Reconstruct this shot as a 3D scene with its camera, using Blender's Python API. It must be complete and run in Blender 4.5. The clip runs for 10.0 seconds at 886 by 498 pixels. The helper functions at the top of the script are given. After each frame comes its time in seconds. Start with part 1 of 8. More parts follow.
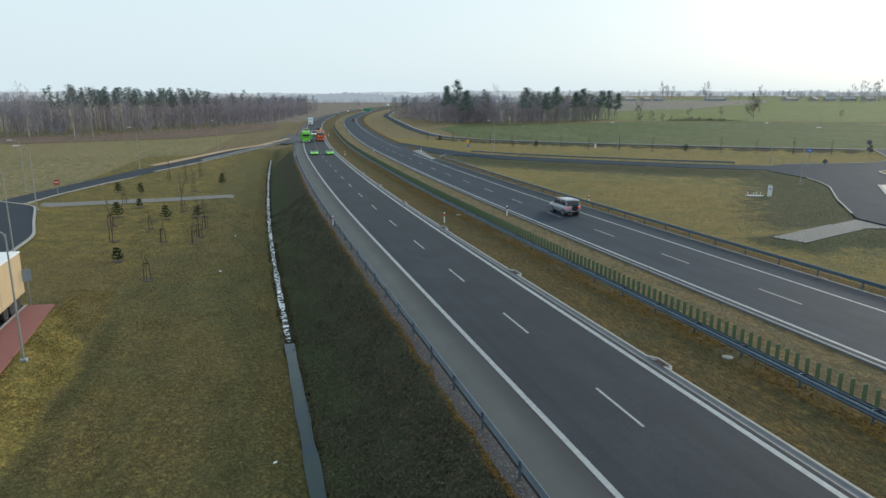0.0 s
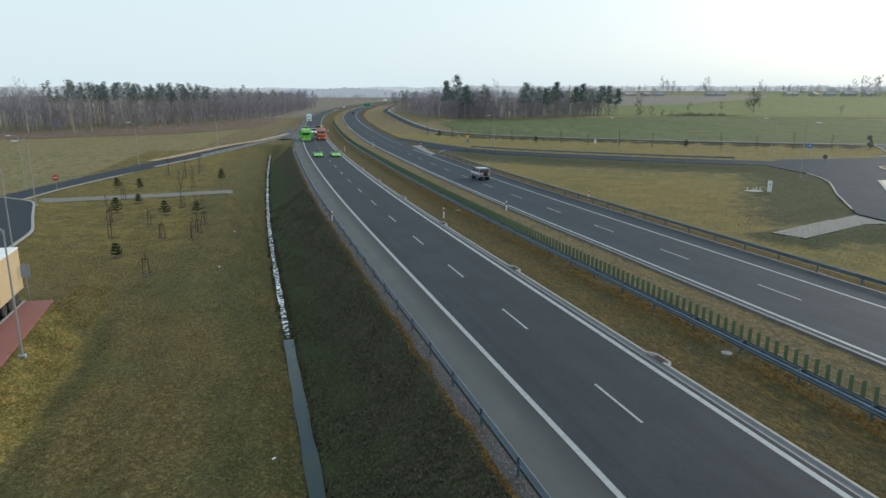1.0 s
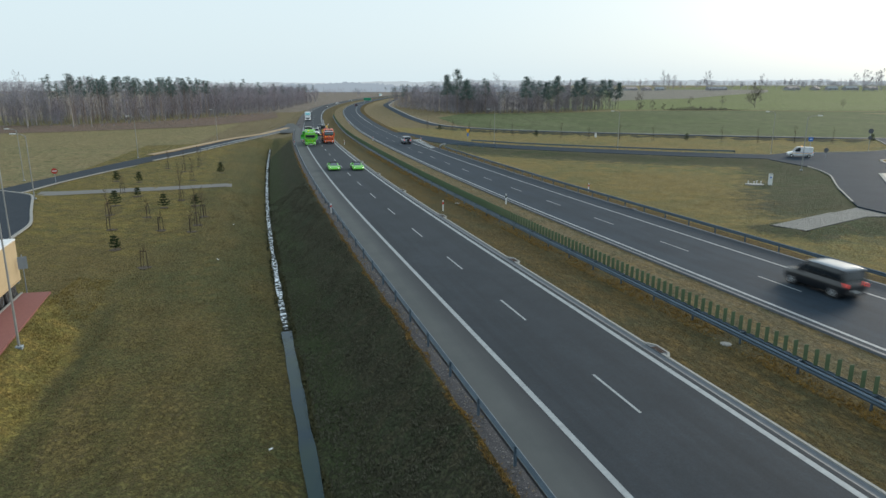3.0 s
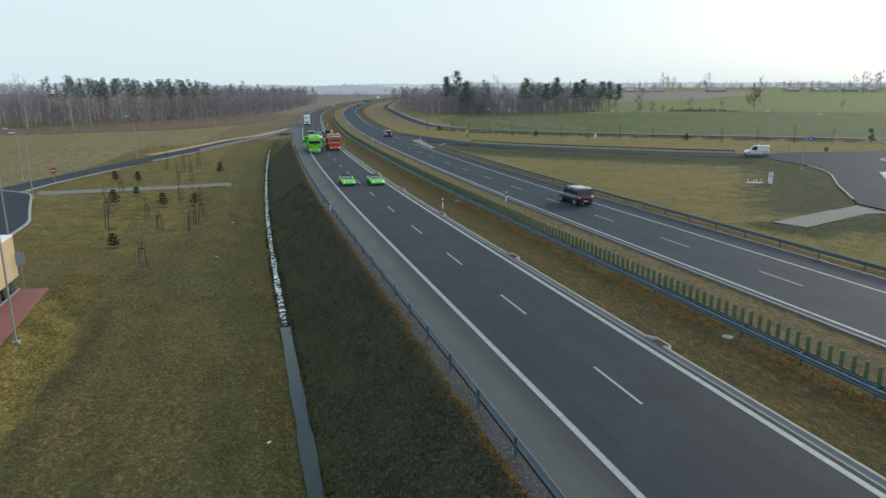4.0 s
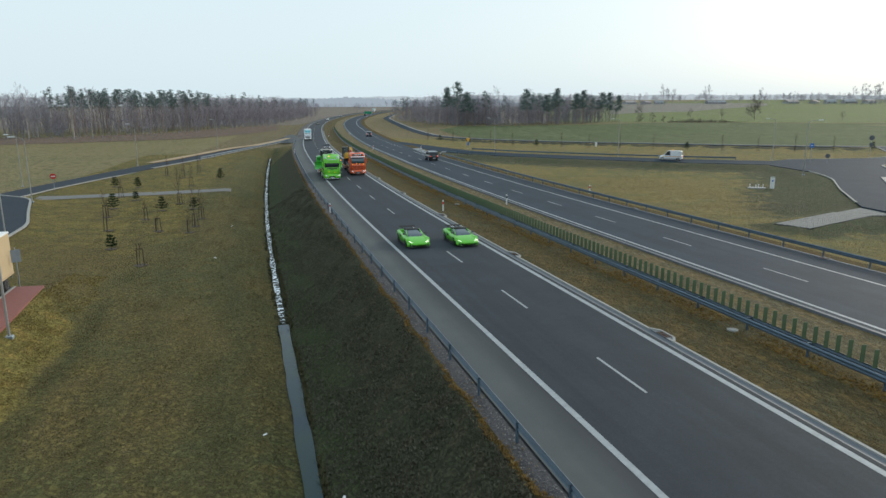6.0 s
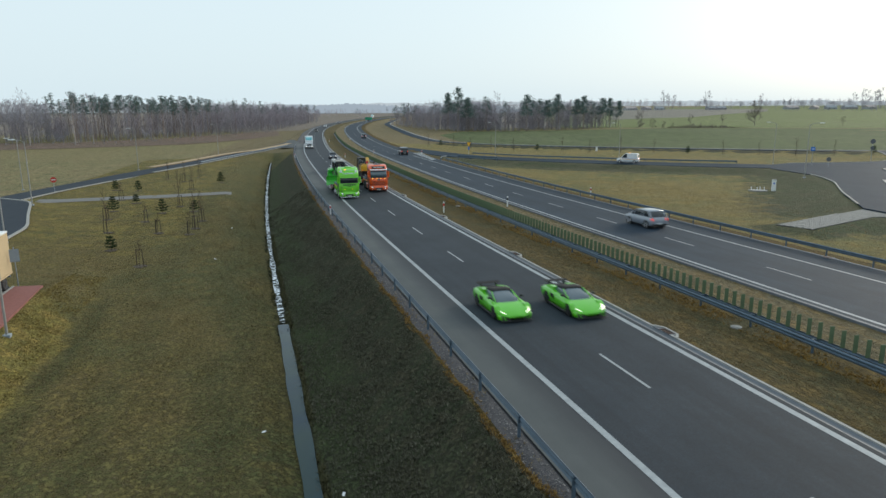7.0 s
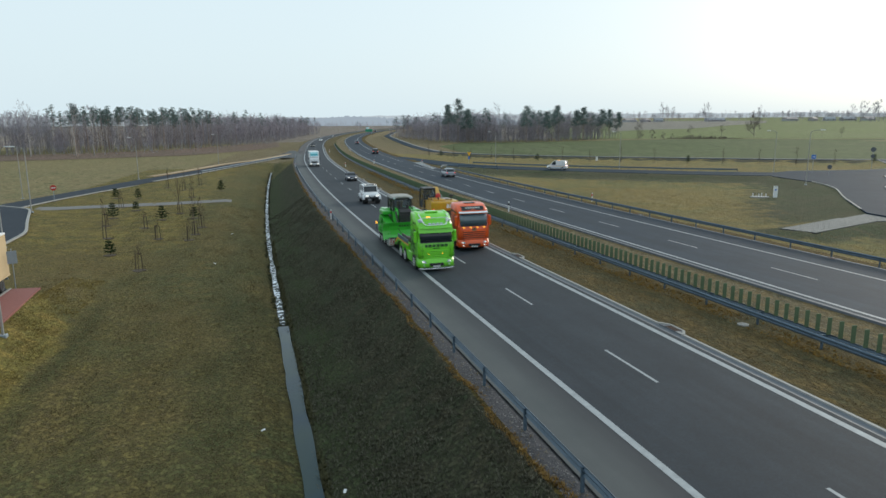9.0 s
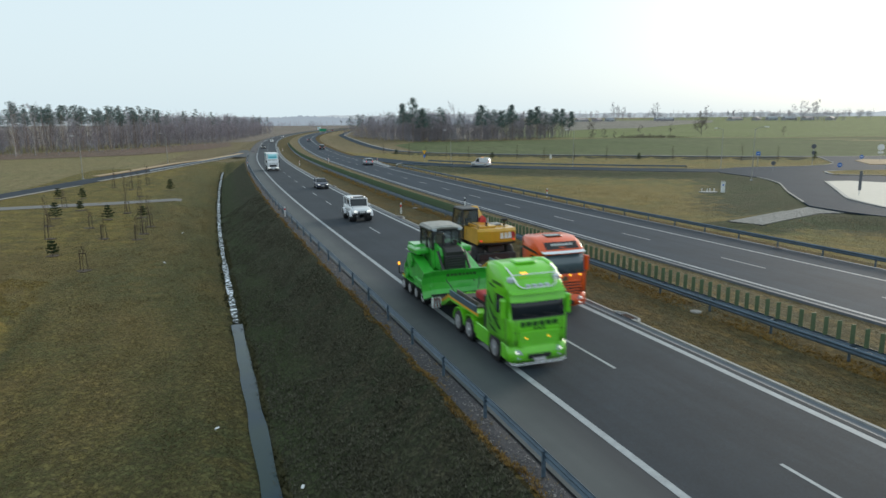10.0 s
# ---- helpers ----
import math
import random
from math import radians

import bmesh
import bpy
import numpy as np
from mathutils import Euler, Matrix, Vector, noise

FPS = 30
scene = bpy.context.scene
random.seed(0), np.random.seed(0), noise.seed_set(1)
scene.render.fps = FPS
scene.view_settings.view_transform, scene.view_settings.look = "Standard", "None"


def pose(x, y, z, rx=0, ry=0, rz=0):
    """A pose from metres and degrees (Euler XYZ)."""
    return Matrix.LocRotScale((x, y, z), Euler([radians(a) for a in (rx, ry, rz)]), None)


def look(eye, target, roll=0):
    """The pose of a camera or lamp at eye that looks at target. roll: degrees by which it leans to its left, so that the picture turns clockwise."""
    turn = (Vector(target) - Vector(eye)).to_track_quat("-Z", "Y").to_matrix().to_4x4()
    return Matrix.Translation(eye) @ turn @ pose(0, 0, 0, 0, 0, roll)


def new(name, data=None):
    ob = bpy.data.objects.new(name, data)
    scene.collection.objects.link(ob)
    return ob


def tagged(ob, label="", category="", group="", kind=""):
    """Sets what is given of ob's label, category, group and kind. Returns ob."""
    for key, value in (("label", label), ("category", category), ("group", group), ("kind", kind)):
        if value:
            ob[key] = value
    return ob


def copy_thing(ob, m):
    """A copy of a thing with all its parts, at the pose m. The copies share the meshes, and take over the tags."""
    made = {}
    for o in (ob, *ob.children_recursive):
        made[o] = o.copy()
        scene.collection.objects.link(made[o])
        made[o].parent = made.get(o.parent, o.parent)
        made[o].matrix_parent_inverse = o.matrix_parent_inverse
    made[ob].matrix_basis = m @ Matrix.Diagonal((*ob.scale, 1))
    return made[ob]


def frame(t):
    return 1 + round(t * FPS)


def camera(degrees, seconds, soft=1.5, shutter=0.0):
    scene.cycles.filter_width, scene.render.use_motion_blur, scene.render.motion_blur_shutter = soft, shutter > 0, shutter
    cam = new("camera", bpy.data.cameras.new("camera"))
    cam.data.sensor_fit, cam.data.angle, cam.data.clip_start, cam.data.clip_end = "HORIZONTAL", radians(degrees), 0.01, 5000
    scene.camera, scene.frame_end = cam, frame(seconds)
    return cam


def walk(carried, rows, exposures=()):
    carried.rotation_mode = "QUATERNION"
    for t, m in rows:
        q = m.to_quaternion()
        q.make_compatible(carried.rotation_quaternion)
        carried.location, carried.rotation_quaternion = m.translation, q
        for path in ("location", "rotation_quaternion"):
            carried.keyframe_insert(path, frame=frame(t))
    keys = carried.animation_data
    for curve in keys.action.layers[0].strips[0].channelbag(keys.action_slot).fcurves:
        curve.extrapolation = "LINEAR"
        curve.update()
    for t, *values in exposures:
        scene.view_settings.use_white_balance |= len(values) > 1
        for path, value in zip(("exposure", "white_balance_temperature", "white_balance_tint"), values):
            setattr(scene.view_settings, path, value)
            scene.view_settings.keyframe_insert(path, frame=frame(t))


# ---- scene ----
cam = camera(67.0, 10.0, shutter=0.5)
PATH = [
    (0, (-15.044, -22.08, 13.397), (-14.503, -20.208, 12.949), -0.0),
    (0.5, (-15.001, -22.047, 13.4), (-14.46, -20.176, 12.947), 0.0),
    (1, (-14.974, -22.026, 13.412), (-14.433, -20.156, 12.95), 0.0),
    (1.5, (-14.918, -22.011, 13.412), (-14.379, -20.144, 12.94), -0.0),
    (2, (-14.871, -21.958, 13.421), (-14.332, -20.092, 12.945), -0.0),
    (2.5, (-14.827, -21.954, 13.334), (-14.289, -20.088, 12.857), -0.0),
    (4, (-14.754, -21.84, 12.596), (-14.215, -19.972, 12.126), -0.1),
    (4.5, (-14.723, -21.781, 12.312), (-14.185, -19.911, 11.85), -0.1),
    (5, (-14.699, -21.721, 11.997), (-14.161, -19.849, 11.545), -0.1),
    (5.5, (-14.667, -21.665, 11.7), (-14.128, -19.791, 11.257), -0.1),
    (7, (-14.596, -21.447, 10.865), (-14.058, -19.566, 10.449), -0.2),
    (7.5, (-14.586, -21.379, 10.641), (-14.048, -19.496, 10.234), -0.2),
    (8, (-14.637, -21.307, 10.46), (-14.098, -19.423, 10.062), -0.3),
    (8.5, (-14.645, -21.254, 10.24), (-14.106, -19.368, 9.851), -0.3),
    (9, (-14.637, -21.146, 10.003), (-14.097, -19.258, 9.623), -0.3),
    (9.5, (-14.674, -21.116, 9.827), (-14.076, -19.246, 9.446), -0.3),
    (10, (-14.619, -20.951, 9.552), (-13.955, -19.103, 9.171), -0.3),
]
walk(cam, [(t, look(eye, target, roll)) for t, eye, target, roll in PATH])

# ---- world and light ----
SUN_AZ = radians(62)        # clockwise from +y
SUN_EL = radians(17)
world = bpy.data.worlds.new("hazy_sky")
scene.world = world
world.use_nodes = True
wn = world.node_tree
wn.nodes.clear()
w_sky = wn.nodes.new("ShaderNodeTexSky")
w_sky.sky_type, w_sky.sun_disc = "NISHITA", False
w_sky.sun_elevation, w_sky.sun_rotation = SUN_EL, SUN_AZ
w_sky.air_density, w_sky.dust_density, w_sky.ozone_density = 1.0, 4.0, 1.5
w_b1 = wn.nodes.new("ShaderNodeBackground")
w_b1.inputs["Strength"].default_value = 0.019
w_b2 = wn.nodes.new("ShaderNodeBackground")      # high thin cloud, even all round
w_b2.inputs["Color"].default_value = (0.745, 0.895, 0.96, 1)
w_b2.inputs["Strength"].default_value = 0.91
w_add = wn.nodes.new("ShaderNodeAddShader")
w_out = wn.nodes.new("ShaderNodeOutputWorld")
wn.links.new(w_sky.outputs[0], w_b1.inputs["Color"])
wn.links.new(w_b1.outputs[0], w_add.inputs[0])
wn.links.new(w_b2.outputs[0], w_add.inputs[1])
wn.links.new(w_add.outputs[0], w_out.inputs["Surface"])

sun = new("sun", bpy.data.lights.new("sun", "SUN"))
sun.data.energy, sun.data.angle, sun.data.color = 2.1, radians(18), (0.98, 0.90, 0.77)
sun.matrix_world = look((200, 100, 100), (200 - math.sin(SUN_AZ) * math.cos(SUN_EL), 100 - math.cos(SUN_AZ) * math.cos(SUN_EL), 100 - math.sin(SUN_EL)))
scene.view_settings.exposure = 0.0


# ---- materials ----
def node_mat(name):
    m = bpy.data.materials.new(name)
    m.use_nodes = True
    return m, m.node_tree, m.node_tree.nodes["Principled BSDF"]


def mix_rgb(nt, fac, a, b, mode="MIX"):
    n = nt.nodes.new("ShaderNodeMix")
    n.data_type, n.blend_type = "RGBA", mode
    for sock, v in ((n.inputs[0], fac), (n.inputs[6], a), (n.inputs[7], b)):
        if isinstance(v, bpy.types.NodeSocket):
            nt.links.new(v, sock)
        else:
            sock.default_value = v if isinstance(v, (int, float)) else (*v, 1)
    return n.outputs[2]


def noise_fac(nt, scale, lo=0.35, hi=0.65, detail=5, stretch=None, rough=0.6, kind="Object"):
    co = nt.nodes.new("ShaderNodeTexCoord")
    v = co.outputs[kind]
    if stretch:
        mp = nt.nodes.new("ShaderNodeMapping")
        mp.inputs["Scale"].default_value = stretch
        nt.links.new(v, mp.inputs["Vector"])
        v = mp.outputs[0]
    t = nt.nodes.new("ShaderNodeTexNoise")
    t.inputs["Scale"].default_value, t.inputs["Detail"].default_value, t.inputs["Roughness"].default_value = scale, detail, rough
    nt.links.new(v, t.inputs["Vector"])
    r = nt.nodes.new("ShaderNodeMapRange")
    r.inputs[1].default_value, r.inputs[2].default_value = lo, hi
    nt.links.new(t.outputs["Fac"], r.inputs[0])
    return r.outputs[0]


def bump(nt, bsdf, height, strength, dist):
    b = nt.nodes.new("ShaderNodeBump")
    b.inputs["Strength"].default_value, b.inputs["Distance"].default_value = strength, dist
    nt.links.new(height, b.inputs["Height"])
    nt.links.new(b.outputs[0], bsdf.inputs["Normal"])


def grassy(name, a, b, c, d, big=0.09, mid=0.7, fine=4.0, relief=0.16, stretch=None, alt_grass=None, green_shade=None):
    """Grass: patches a-b, tussocks towards c, straw-pale blades d over dark gaps."""
    m, nt, p = node_mat(name)
    if alt_grass:
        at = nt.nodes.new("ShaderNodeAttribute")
        at.attribute_name = "alt_grass"
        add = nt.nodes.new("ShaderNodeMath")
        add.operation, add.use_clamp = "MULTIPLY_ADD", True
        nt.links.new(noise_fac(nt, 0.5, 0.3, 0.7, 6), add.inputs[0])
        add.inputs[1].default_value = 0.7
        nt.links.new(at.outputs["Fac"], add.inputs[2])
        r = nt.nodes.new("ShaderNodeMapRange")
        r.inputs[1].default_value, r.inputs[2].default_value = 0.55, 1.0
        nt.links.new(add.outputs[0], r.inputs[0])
        a, b, c, d = (mix_rgb(nt, r.outputs[0], u, w) for u, w in zip((a, b, c, d), alt_grass))
    col = mix_rgb(nt, noise_fac(nt, big, 0.40, 0.60), a, b)
    col = mix_rgb(nt, noise_fac(nt, mid, 0.45, 0.62, 6, stretch), col, c)
    if green_shade:
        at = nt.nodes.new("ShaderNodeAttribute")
        at.attribute_name = "green_shade"
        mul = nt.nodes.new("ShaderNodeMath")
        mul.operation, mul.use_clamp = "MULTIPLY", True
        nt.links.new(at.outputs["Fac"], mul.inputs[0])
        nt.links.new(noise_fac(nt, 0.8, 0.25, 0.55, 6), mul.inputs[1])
        col = mix_rgb(nt, mul.outputs[0], col, green_shade)
    gaps = noise_fac(nt, fine * 0.6, 0.44, 0.60, 7, stretch, 0.75)
    col = mix_rgb(nt, gaps, mix_rgb(nt, 0.58, col, (0.020, 0.022, 0.010)), col)
    f = noise_fac(nt, fine, 0.50, 0.66, 6, stretch, 0.8)
    col = mix_rgb(nt, f, col, d)
    speck = noise_fac(nt, fine * 3.3, 0.40, 0.62, 3, None, 0.8)
    col = mix_rgb(nt, speck, mix_rgb(nt, 0.55, col, (0.014, 0.016, 0.008)), col)
    nt.links.new(col, p.inputs["Base Color"])
    p.inputs["Roughness"].default_value = 0.95
    p.inputs["Specular IOR Level"].default_value = 0.1
    bump(nt, p, f, 0.9, relief)
    return m


def plain(name, col, rough=0.5, metal=0.0, vary=0.12, scale=3.0, coat=0.0, spec=0.5, relief=0.0):
    m, nt, p = node_mat(name)
    dark = tuple(max(0, x * (1 - 2 * vary)) for x in col)
    f = noise_fac(nt, scale, 0.3, 0.7, 6)
    f2 = noise_fac(nt, scale * 7, 0.35, 0.65, 4)
    c = mix_rgb(nt, f, dark, col)
    c = mix_rgb(nt, f2, c, mix_rgb(nt, 0.5, c, col))
    nt.links.new(c, p.inputs["Base Color"])
    p.inputs["Roughness"].default_value, p.inputs["Metallic"].default_value = rough, metal
    p.inputs["Coat Weight"].default_value, p.inputs["Specular IOR Level"].default_value = coat, spec
    p.inputs["Coat Roughness"].default_value = 0.05
    if relief:
        bump(nt, p, f2, 0.6, relief)
    return m


def glow(name, col, strength):
    m, nt, p = node_mat(name)
    p.inputs["Base Color"].default_value = (*col, 1)
    p.inputs["Emission Color"].default_value = (*col, 1)
    p.inputs["Emission Strength"].default_value = strength
    return m


def asphalt(name, a, b, streak=True, spec=0.35):
    m, nt, p = node_mat(name)
    col = mix_rgb(nt, noise_fac(nt, 0.25, 0.35, 0.65, 4), a, b)
    if streak:
        col = mix_rgb(nt, noise_fac(nt, 0.9, 0.45, 0.75, 5, (1.0, 0.04, 1.0)), col, tuple(x * 0.80 for x in a))
        col = mix_rgb(nt, noise_fac(nt, 0.5, 0.55, 0.8, 4, (1.0, 0.02, 1.0)), col, tuple(x * 1.12 for x in b))
    col = mix_rgb(nt, noise_fac(nt, 2.2, 0.42, 0.62, 7, None, 0.7), mix_rgb(nt, 0.16, col, (0.02, 0.02, 0.02)), col)
    grit = noise_fac(nt, 11, 0.40, 0.62, 5, None, 0.75)
    col = mix_rgb(nt, grit, mix_rgb(nt, 0.30, col, (0.008, 0.010, 0.012)), col)
    f = noise_fac(nt, 45, 0.3, 0.7, 3)
    col = mix_rgb(nt, f, mix_rgb(nt, 0.35, col, (0.010, 0.012, 0.014)), col)
    nt.links.new(col, p.inputs["Base Color"])
    p.inputs["Roughness"].default_value = 0.78
    p.inputs["Specular IOR Level"].default_value = spec
    bump(nt, p, f, 0.3, 0.006)
    return m


M = {}
M["meadow"] = grassy("dry_meadow", (0.270, 0.203, 0.077), (0.163, 0.166, 0.066), (0.233, 0.187, 0.066), (0.327, 0.275, 0.158), 0.09, 0.8, 5.5, 0.14, alt_grass=((0.375, 0.300, 0.085), (0.275, 0.240, 0.068), (0.440, 0.315, 0.092), (0.480, 0.410, 0.180)), green_shade=(0.085, 0.105, 0.042))
# greener bank grass, with shade of the turned-away side put into its colour
M["slope"] = grassy("embankment_grass", (0.080, 0.087, 0.052), (0.063, 0.081, 0.045), (0.119, 0.106, 0.068), (0.154, 0.145, 0.116), 0.15, 1.2, 8.0, 0.15, green_shade=(0.085, 0.125, 0.045))
M["verge"] = grassy("tawny_verge_grass", (0.172, 0.102, 0.026), (0.121, 0.096, 0.031), (0.211, 0.126, 0.026), (0.192, 0.156, 0.086), 0.3, 1.6)
M["median"] = grassy("median_grass", (0.172, 0.126, 0.054), (0.124, 0.116, 0.058), (0.212, 0.142, 0.050), (0.232, 0.190, 0.105), 0.22, 1.1, 7.0, 0.1, (1, 0.35, 1))
M["infield"] = grassy("tawny_infield_grass", (0.365, 0.275, 0.098), (0.230, 0.234, 0.090), (0.432, 0.313, 0.100), (0.424, 0.376, 0.200), 0.05, 0.35, 6.0, 0.12, alt_grass=((0.121, 0.124, 0.072), (0.092, 0.126, 0.058), (0.145, 0.142, 0.083), (0.194, 0.189, 0.126)))
M["berm"] = grassy("sunlit_yellow_berm_grass", (0.435, 0.306, 0.073), (0.323, 0.241, 0.057), (0.515, 0.323, 0.080), (0.548, 0.419, 0.161), 0.3, 0.9, 6.0, 0.2)
# the two crop fields are greyed a little, painting in the distance haze
M["field"] = grassy("winter_crop_field", (0.128, 0.172, 0.066), (0.152, 0.186, 0.084), (0.116, 0.160, 0.060), (0.170, 0.205, 0.105), 0.012, 0.05, 1.0, 0.03, (1, 0.2, 1))
M["field_far"] = grassy("bright_crop_field", (0.235, 0.290, 0.105), (0.258, 0.295, 0.128), (0.215, 0.268, 0.096), (0.258, 0.304, 0.132), 0.008, 0.03, 0.6, 0.03)
M["field_left"] = grassy("olive_pasture", (0.320, 0.270, 0.130), (0.270, 0.250, 0.120), (0.365, 0.285, 0.145), (0.395, 0.330, 0.200), 0.02, 0.2, 1.5, 0.05)
M["plough"] = grassy("ploughed_soil", (0.33, 0.31, 0.28), (0.38, 0.35, 0.31), (0.30, 0.28, 0.25), (0.40, 0.38, 0.34), 0.01, 0.1, 1.0, 0.05)
M["heath"] = grassy("felled_heath", (0.264, 0.167, 0.144), (0.203, 0.161, 0.121), (0.324, 0.215, 0.180), (0.345, 0.281, 0.242), 0.05, 0.4, 2.0, 0.1)
M["median_dry"] = grassy("pale_stony_median_grass", (0.293, 0.227, 0.132), (0.226, 0.195, 0.107), (0.336, 0.232, 0.104), (0.415, 0.366, 0.262), 0.3, 1.2, 7.0, 0.1, (1, 0.35, 1))
M["fallow"] = grassy("pale_fallow_land", (0.33, 0.27, 0.235), (0.28, 0.25, 0.20), (0.36, 0.29, 0.26), (0.38, 0.33, 0.30), 0.01, 0.1, 1.0, 0.05, (0.3, 1, 1))
M["lane"] = asphalt("worn_asphalt", (0.0245, 0.0368, 0.0515), (0.0375, 0.0515, 0.0690), True, 0.20)
# the same asphalt, with bluish sky reflection put into its colour
M["lane_east"] = asphalt("sky_blued_asphalt", (0.0195, 0.0385, 0.0625), (0.0305, 0.0530, 0.0820), True, 0.15)
M["shoulder"] = asphalt("pale_shoulder_asphalt", (0.062, 0.075, 0.083), (0.075, 0.087, 0.096))
M["ramp"] = asphalt("grey_ramp_asphalt", (0.025, 0.047, 0.075), (0.033, 0.058, 0.088), False, 0.05)
M["ramp_blue"] = asphalt("dark_slip_road_asphalt", (0.042, 0.055, 0.074), (0.052, 0.065, 0.083), False, 0.08)
M["paint"] = plain("road_paint", (0.315, 0.350, 0.372), 0.7, 0, 0.20, 2.2)
M["concrete"] = plain("concrete", (0.306, 0.304, 0.290), 0.8, 0, 0.12, 2.0, relief=0.004)
M["gutter"] = plain("gutter_concrete", (0.120, 0.134, 0.153), 0.7, 0, 0.12, 2.0)
M["gravel"] = plain("verge_gravel", (0.082, 0.080, 0.088), 0.95, 0, 0.35, 9.0, relief=0.03)
M["steel"] = plain("galvanised_steel", (0.34, 0.40, 0.46), 0.5, 0.55, 0.12, 1.5)
M["rail_blue"] = plain("weathered_rail_steel", (0.098, 0.145, 0.195), 0.5, 0.4, 0.2, 1.2)
M["pole"] = plain("painted_pole_steel", (0.34, 0.34, 0.33), 0.5, 0.3, 0.08, 2.0)
M["anti_glare"] = plain("green_plastic_panel", (0.092, 0.140, 0.074), 0.55, 0, 0.15, 2.0)
M["path"] = plain("grey_path_concrete", (0.158, 0.155, 0.148), 0.85, 0, 0.12, 1.5)
M["white"] = plain("white_plastic", (0.72, 0.73, 0.74), 0.45, 0, 0.05)
M["red"] = plain("red_reflector", (0.50, 0.030, 0.022), 0.4, 0, 0.05)
M["black"] = plain("black_rubber", (0.018, 0.018, 0.020), 0.75, 0, 0.1)
M["blue"] = plain("sign_blue", (0.02, 0.14, 0.50), 0.4, 0, 0.03)
M["yellow"] = plain("sign_yellow", (0.80, 0.42, 0.02), 0.4, 0, 0.03)
M["sign_green"] = plain("sign_green", (0.01, 0.25, 0.13), 0.4, 0, 0.03)
M["sign_back"] = plain("sign_back_grey", (0.11, 0.12, 0.14), 0.5, 0.3, 0.05)
M["red_paving"] = plain("red_paving", (0.25, 0.095, 0.085), 0.85, 0, 0.12, 4.0, relief=0.004)
M["island"] = plain("cream_island_paving", (0.46, 0.44, 0.39), 0.8, 0, 0.08, 1.0)
M["sand"] = plain("sandy_bank", (0.405, 0.297, 0.182), 0.95, 0, 0.2, 0.6, relief=0.03)
M["grate"] = plain("rusty_grate", (0.060, 0.030, 0.022), 0.7, 0.4, 0.2, 8)
# unused white tone for painted sky reflection on the ditch
M["ice"] = plain("white_sky_reflection", (0.70, 0.74, 0.78), 0.35, 0, 0.1, 2.0)


# ---- the line of the road ----
KNOTS_S = (-130, -60, 0, 60, 120, 180, 240, 320, 420, 600, 900)
KNOTS_K = (0.0, -0.541, -0.295, 0.647, 0.241, 0.696, 0.118, 0.316, 0.643, 0.374, 0.344)
RS = np.arange(-330.0, 1000.0, 1.0)
_k = np.interp(RS, KNOTS_S, KNOTS_K) * 1e-3
RT = np.concatenate([[0], np.cumsum((_k[1:] + _k[:-1]) / 2)])
RT -= np.interp(0, RS, RT)
RX = np.concatenate([[0], np.cumsum(np.sin((RT[1:] + RT[:-1]) / 2))])
RY = np.concatenate([[0], np.cumsum(np.cos((RT[1:] + RT[:-1]) / 2))])
RX -= np.interp(0, RS, RX)
RY -= np.interp(0, RS, RY)
GRADE = -0.0102


def road_z(s):
    """The carriageway falls gently, then runs level past 250 m."""
    s = np.asarray(s, float)
    t = np.clip((s - 210) / 80, 0, 1)
    return np.where(s < 210, GRADE * s, GRADE * (210 + 80 * (t - t * t / 2)))


def road(s, off, dz=0.0):
    """World place of a point at s metres along the road and off metres to its side."""
    s = np.asarray(s, float)
    x, y, th = np.interp(s, RS, RX), np.interp(s, RS, RY), np.interp(s, RS, RT)
    return np.stack([x + off * np.cos(th), y - off * np.sin(th), road_z(s) + dz], -1)


def heading(s):
    return float(np.interp(s, RS, RT))


# ---- mesh helpers ----
def obj(name, bm, material, parent=None, label="", smooth=False):
    me = bpy.data.meshes.new(name)
    bm.normal_update()
    bm.to_mesh(me)
    bm.free()
    for mt in material if isinstance(material, (list, tuple)) else [material]:
        me.materials.append(mt)
    if smooth:
        me.polygons.foreach_set("use_smooth", [True] * len(me.polygons))
    ob = new(name, me)
    if parent:
        ob.parent = parent
    if label:
        tagged(ob, label)
    return ob


def part(name, bm, material, parent, label="", smooth=False):
    return obj(name, bm, material, parent, label, smooth)


def raw(name, verts, faces, material, parent=None, smooth=False, index=None):
    me = bpy.data.meshes.new(name)
    me.from_pydata([tuple(v) for v in verts], [], [tuple(f) for f in faces])
    for mt in material if isinstance(material, (list, tuple)) else [material]:
        me.materials.append(mt)
    if index is not None:
        me.polygons.foreach_set("material_index", index)
    if smooth:
        me.polygons.foreach_set("use_smooth", [True] * len(me.polygons))
    me.update()
    ob = new(name, me)
    if parent:
        ob.parent = parent
    return ob


def empty(name, m=None):
    ob = new(name)
    ob.empty_display_size = 0.2
    if m is not None:
        ob.matrix_basis = m
    return ob


def box(bm, x0, x1, y0, y1, z0, z1, bevel=0.0, seg=1):
    vs = [bm.verts.new((x, y, z)) for x in (x0, x1) for y in (y0, y1) for z in (z0, z1)]
    fs = [bm.faces.new([vs[i] for i in q]) for q in ((0, 1, 3, 2), (4, 6, 7, 5), (0, 4, 5, 1), (2, 3, 7, 6), (0, 2, 6, 4), (1, 5, 7, 3))]
    if bevel:
        es = list({e for f in fs for e in f.edges})
        bmesh.ops.bevel(bm, geom=es, offset=bevel, segments=seg, affect="EDGES", profile=0.5)
    return vs


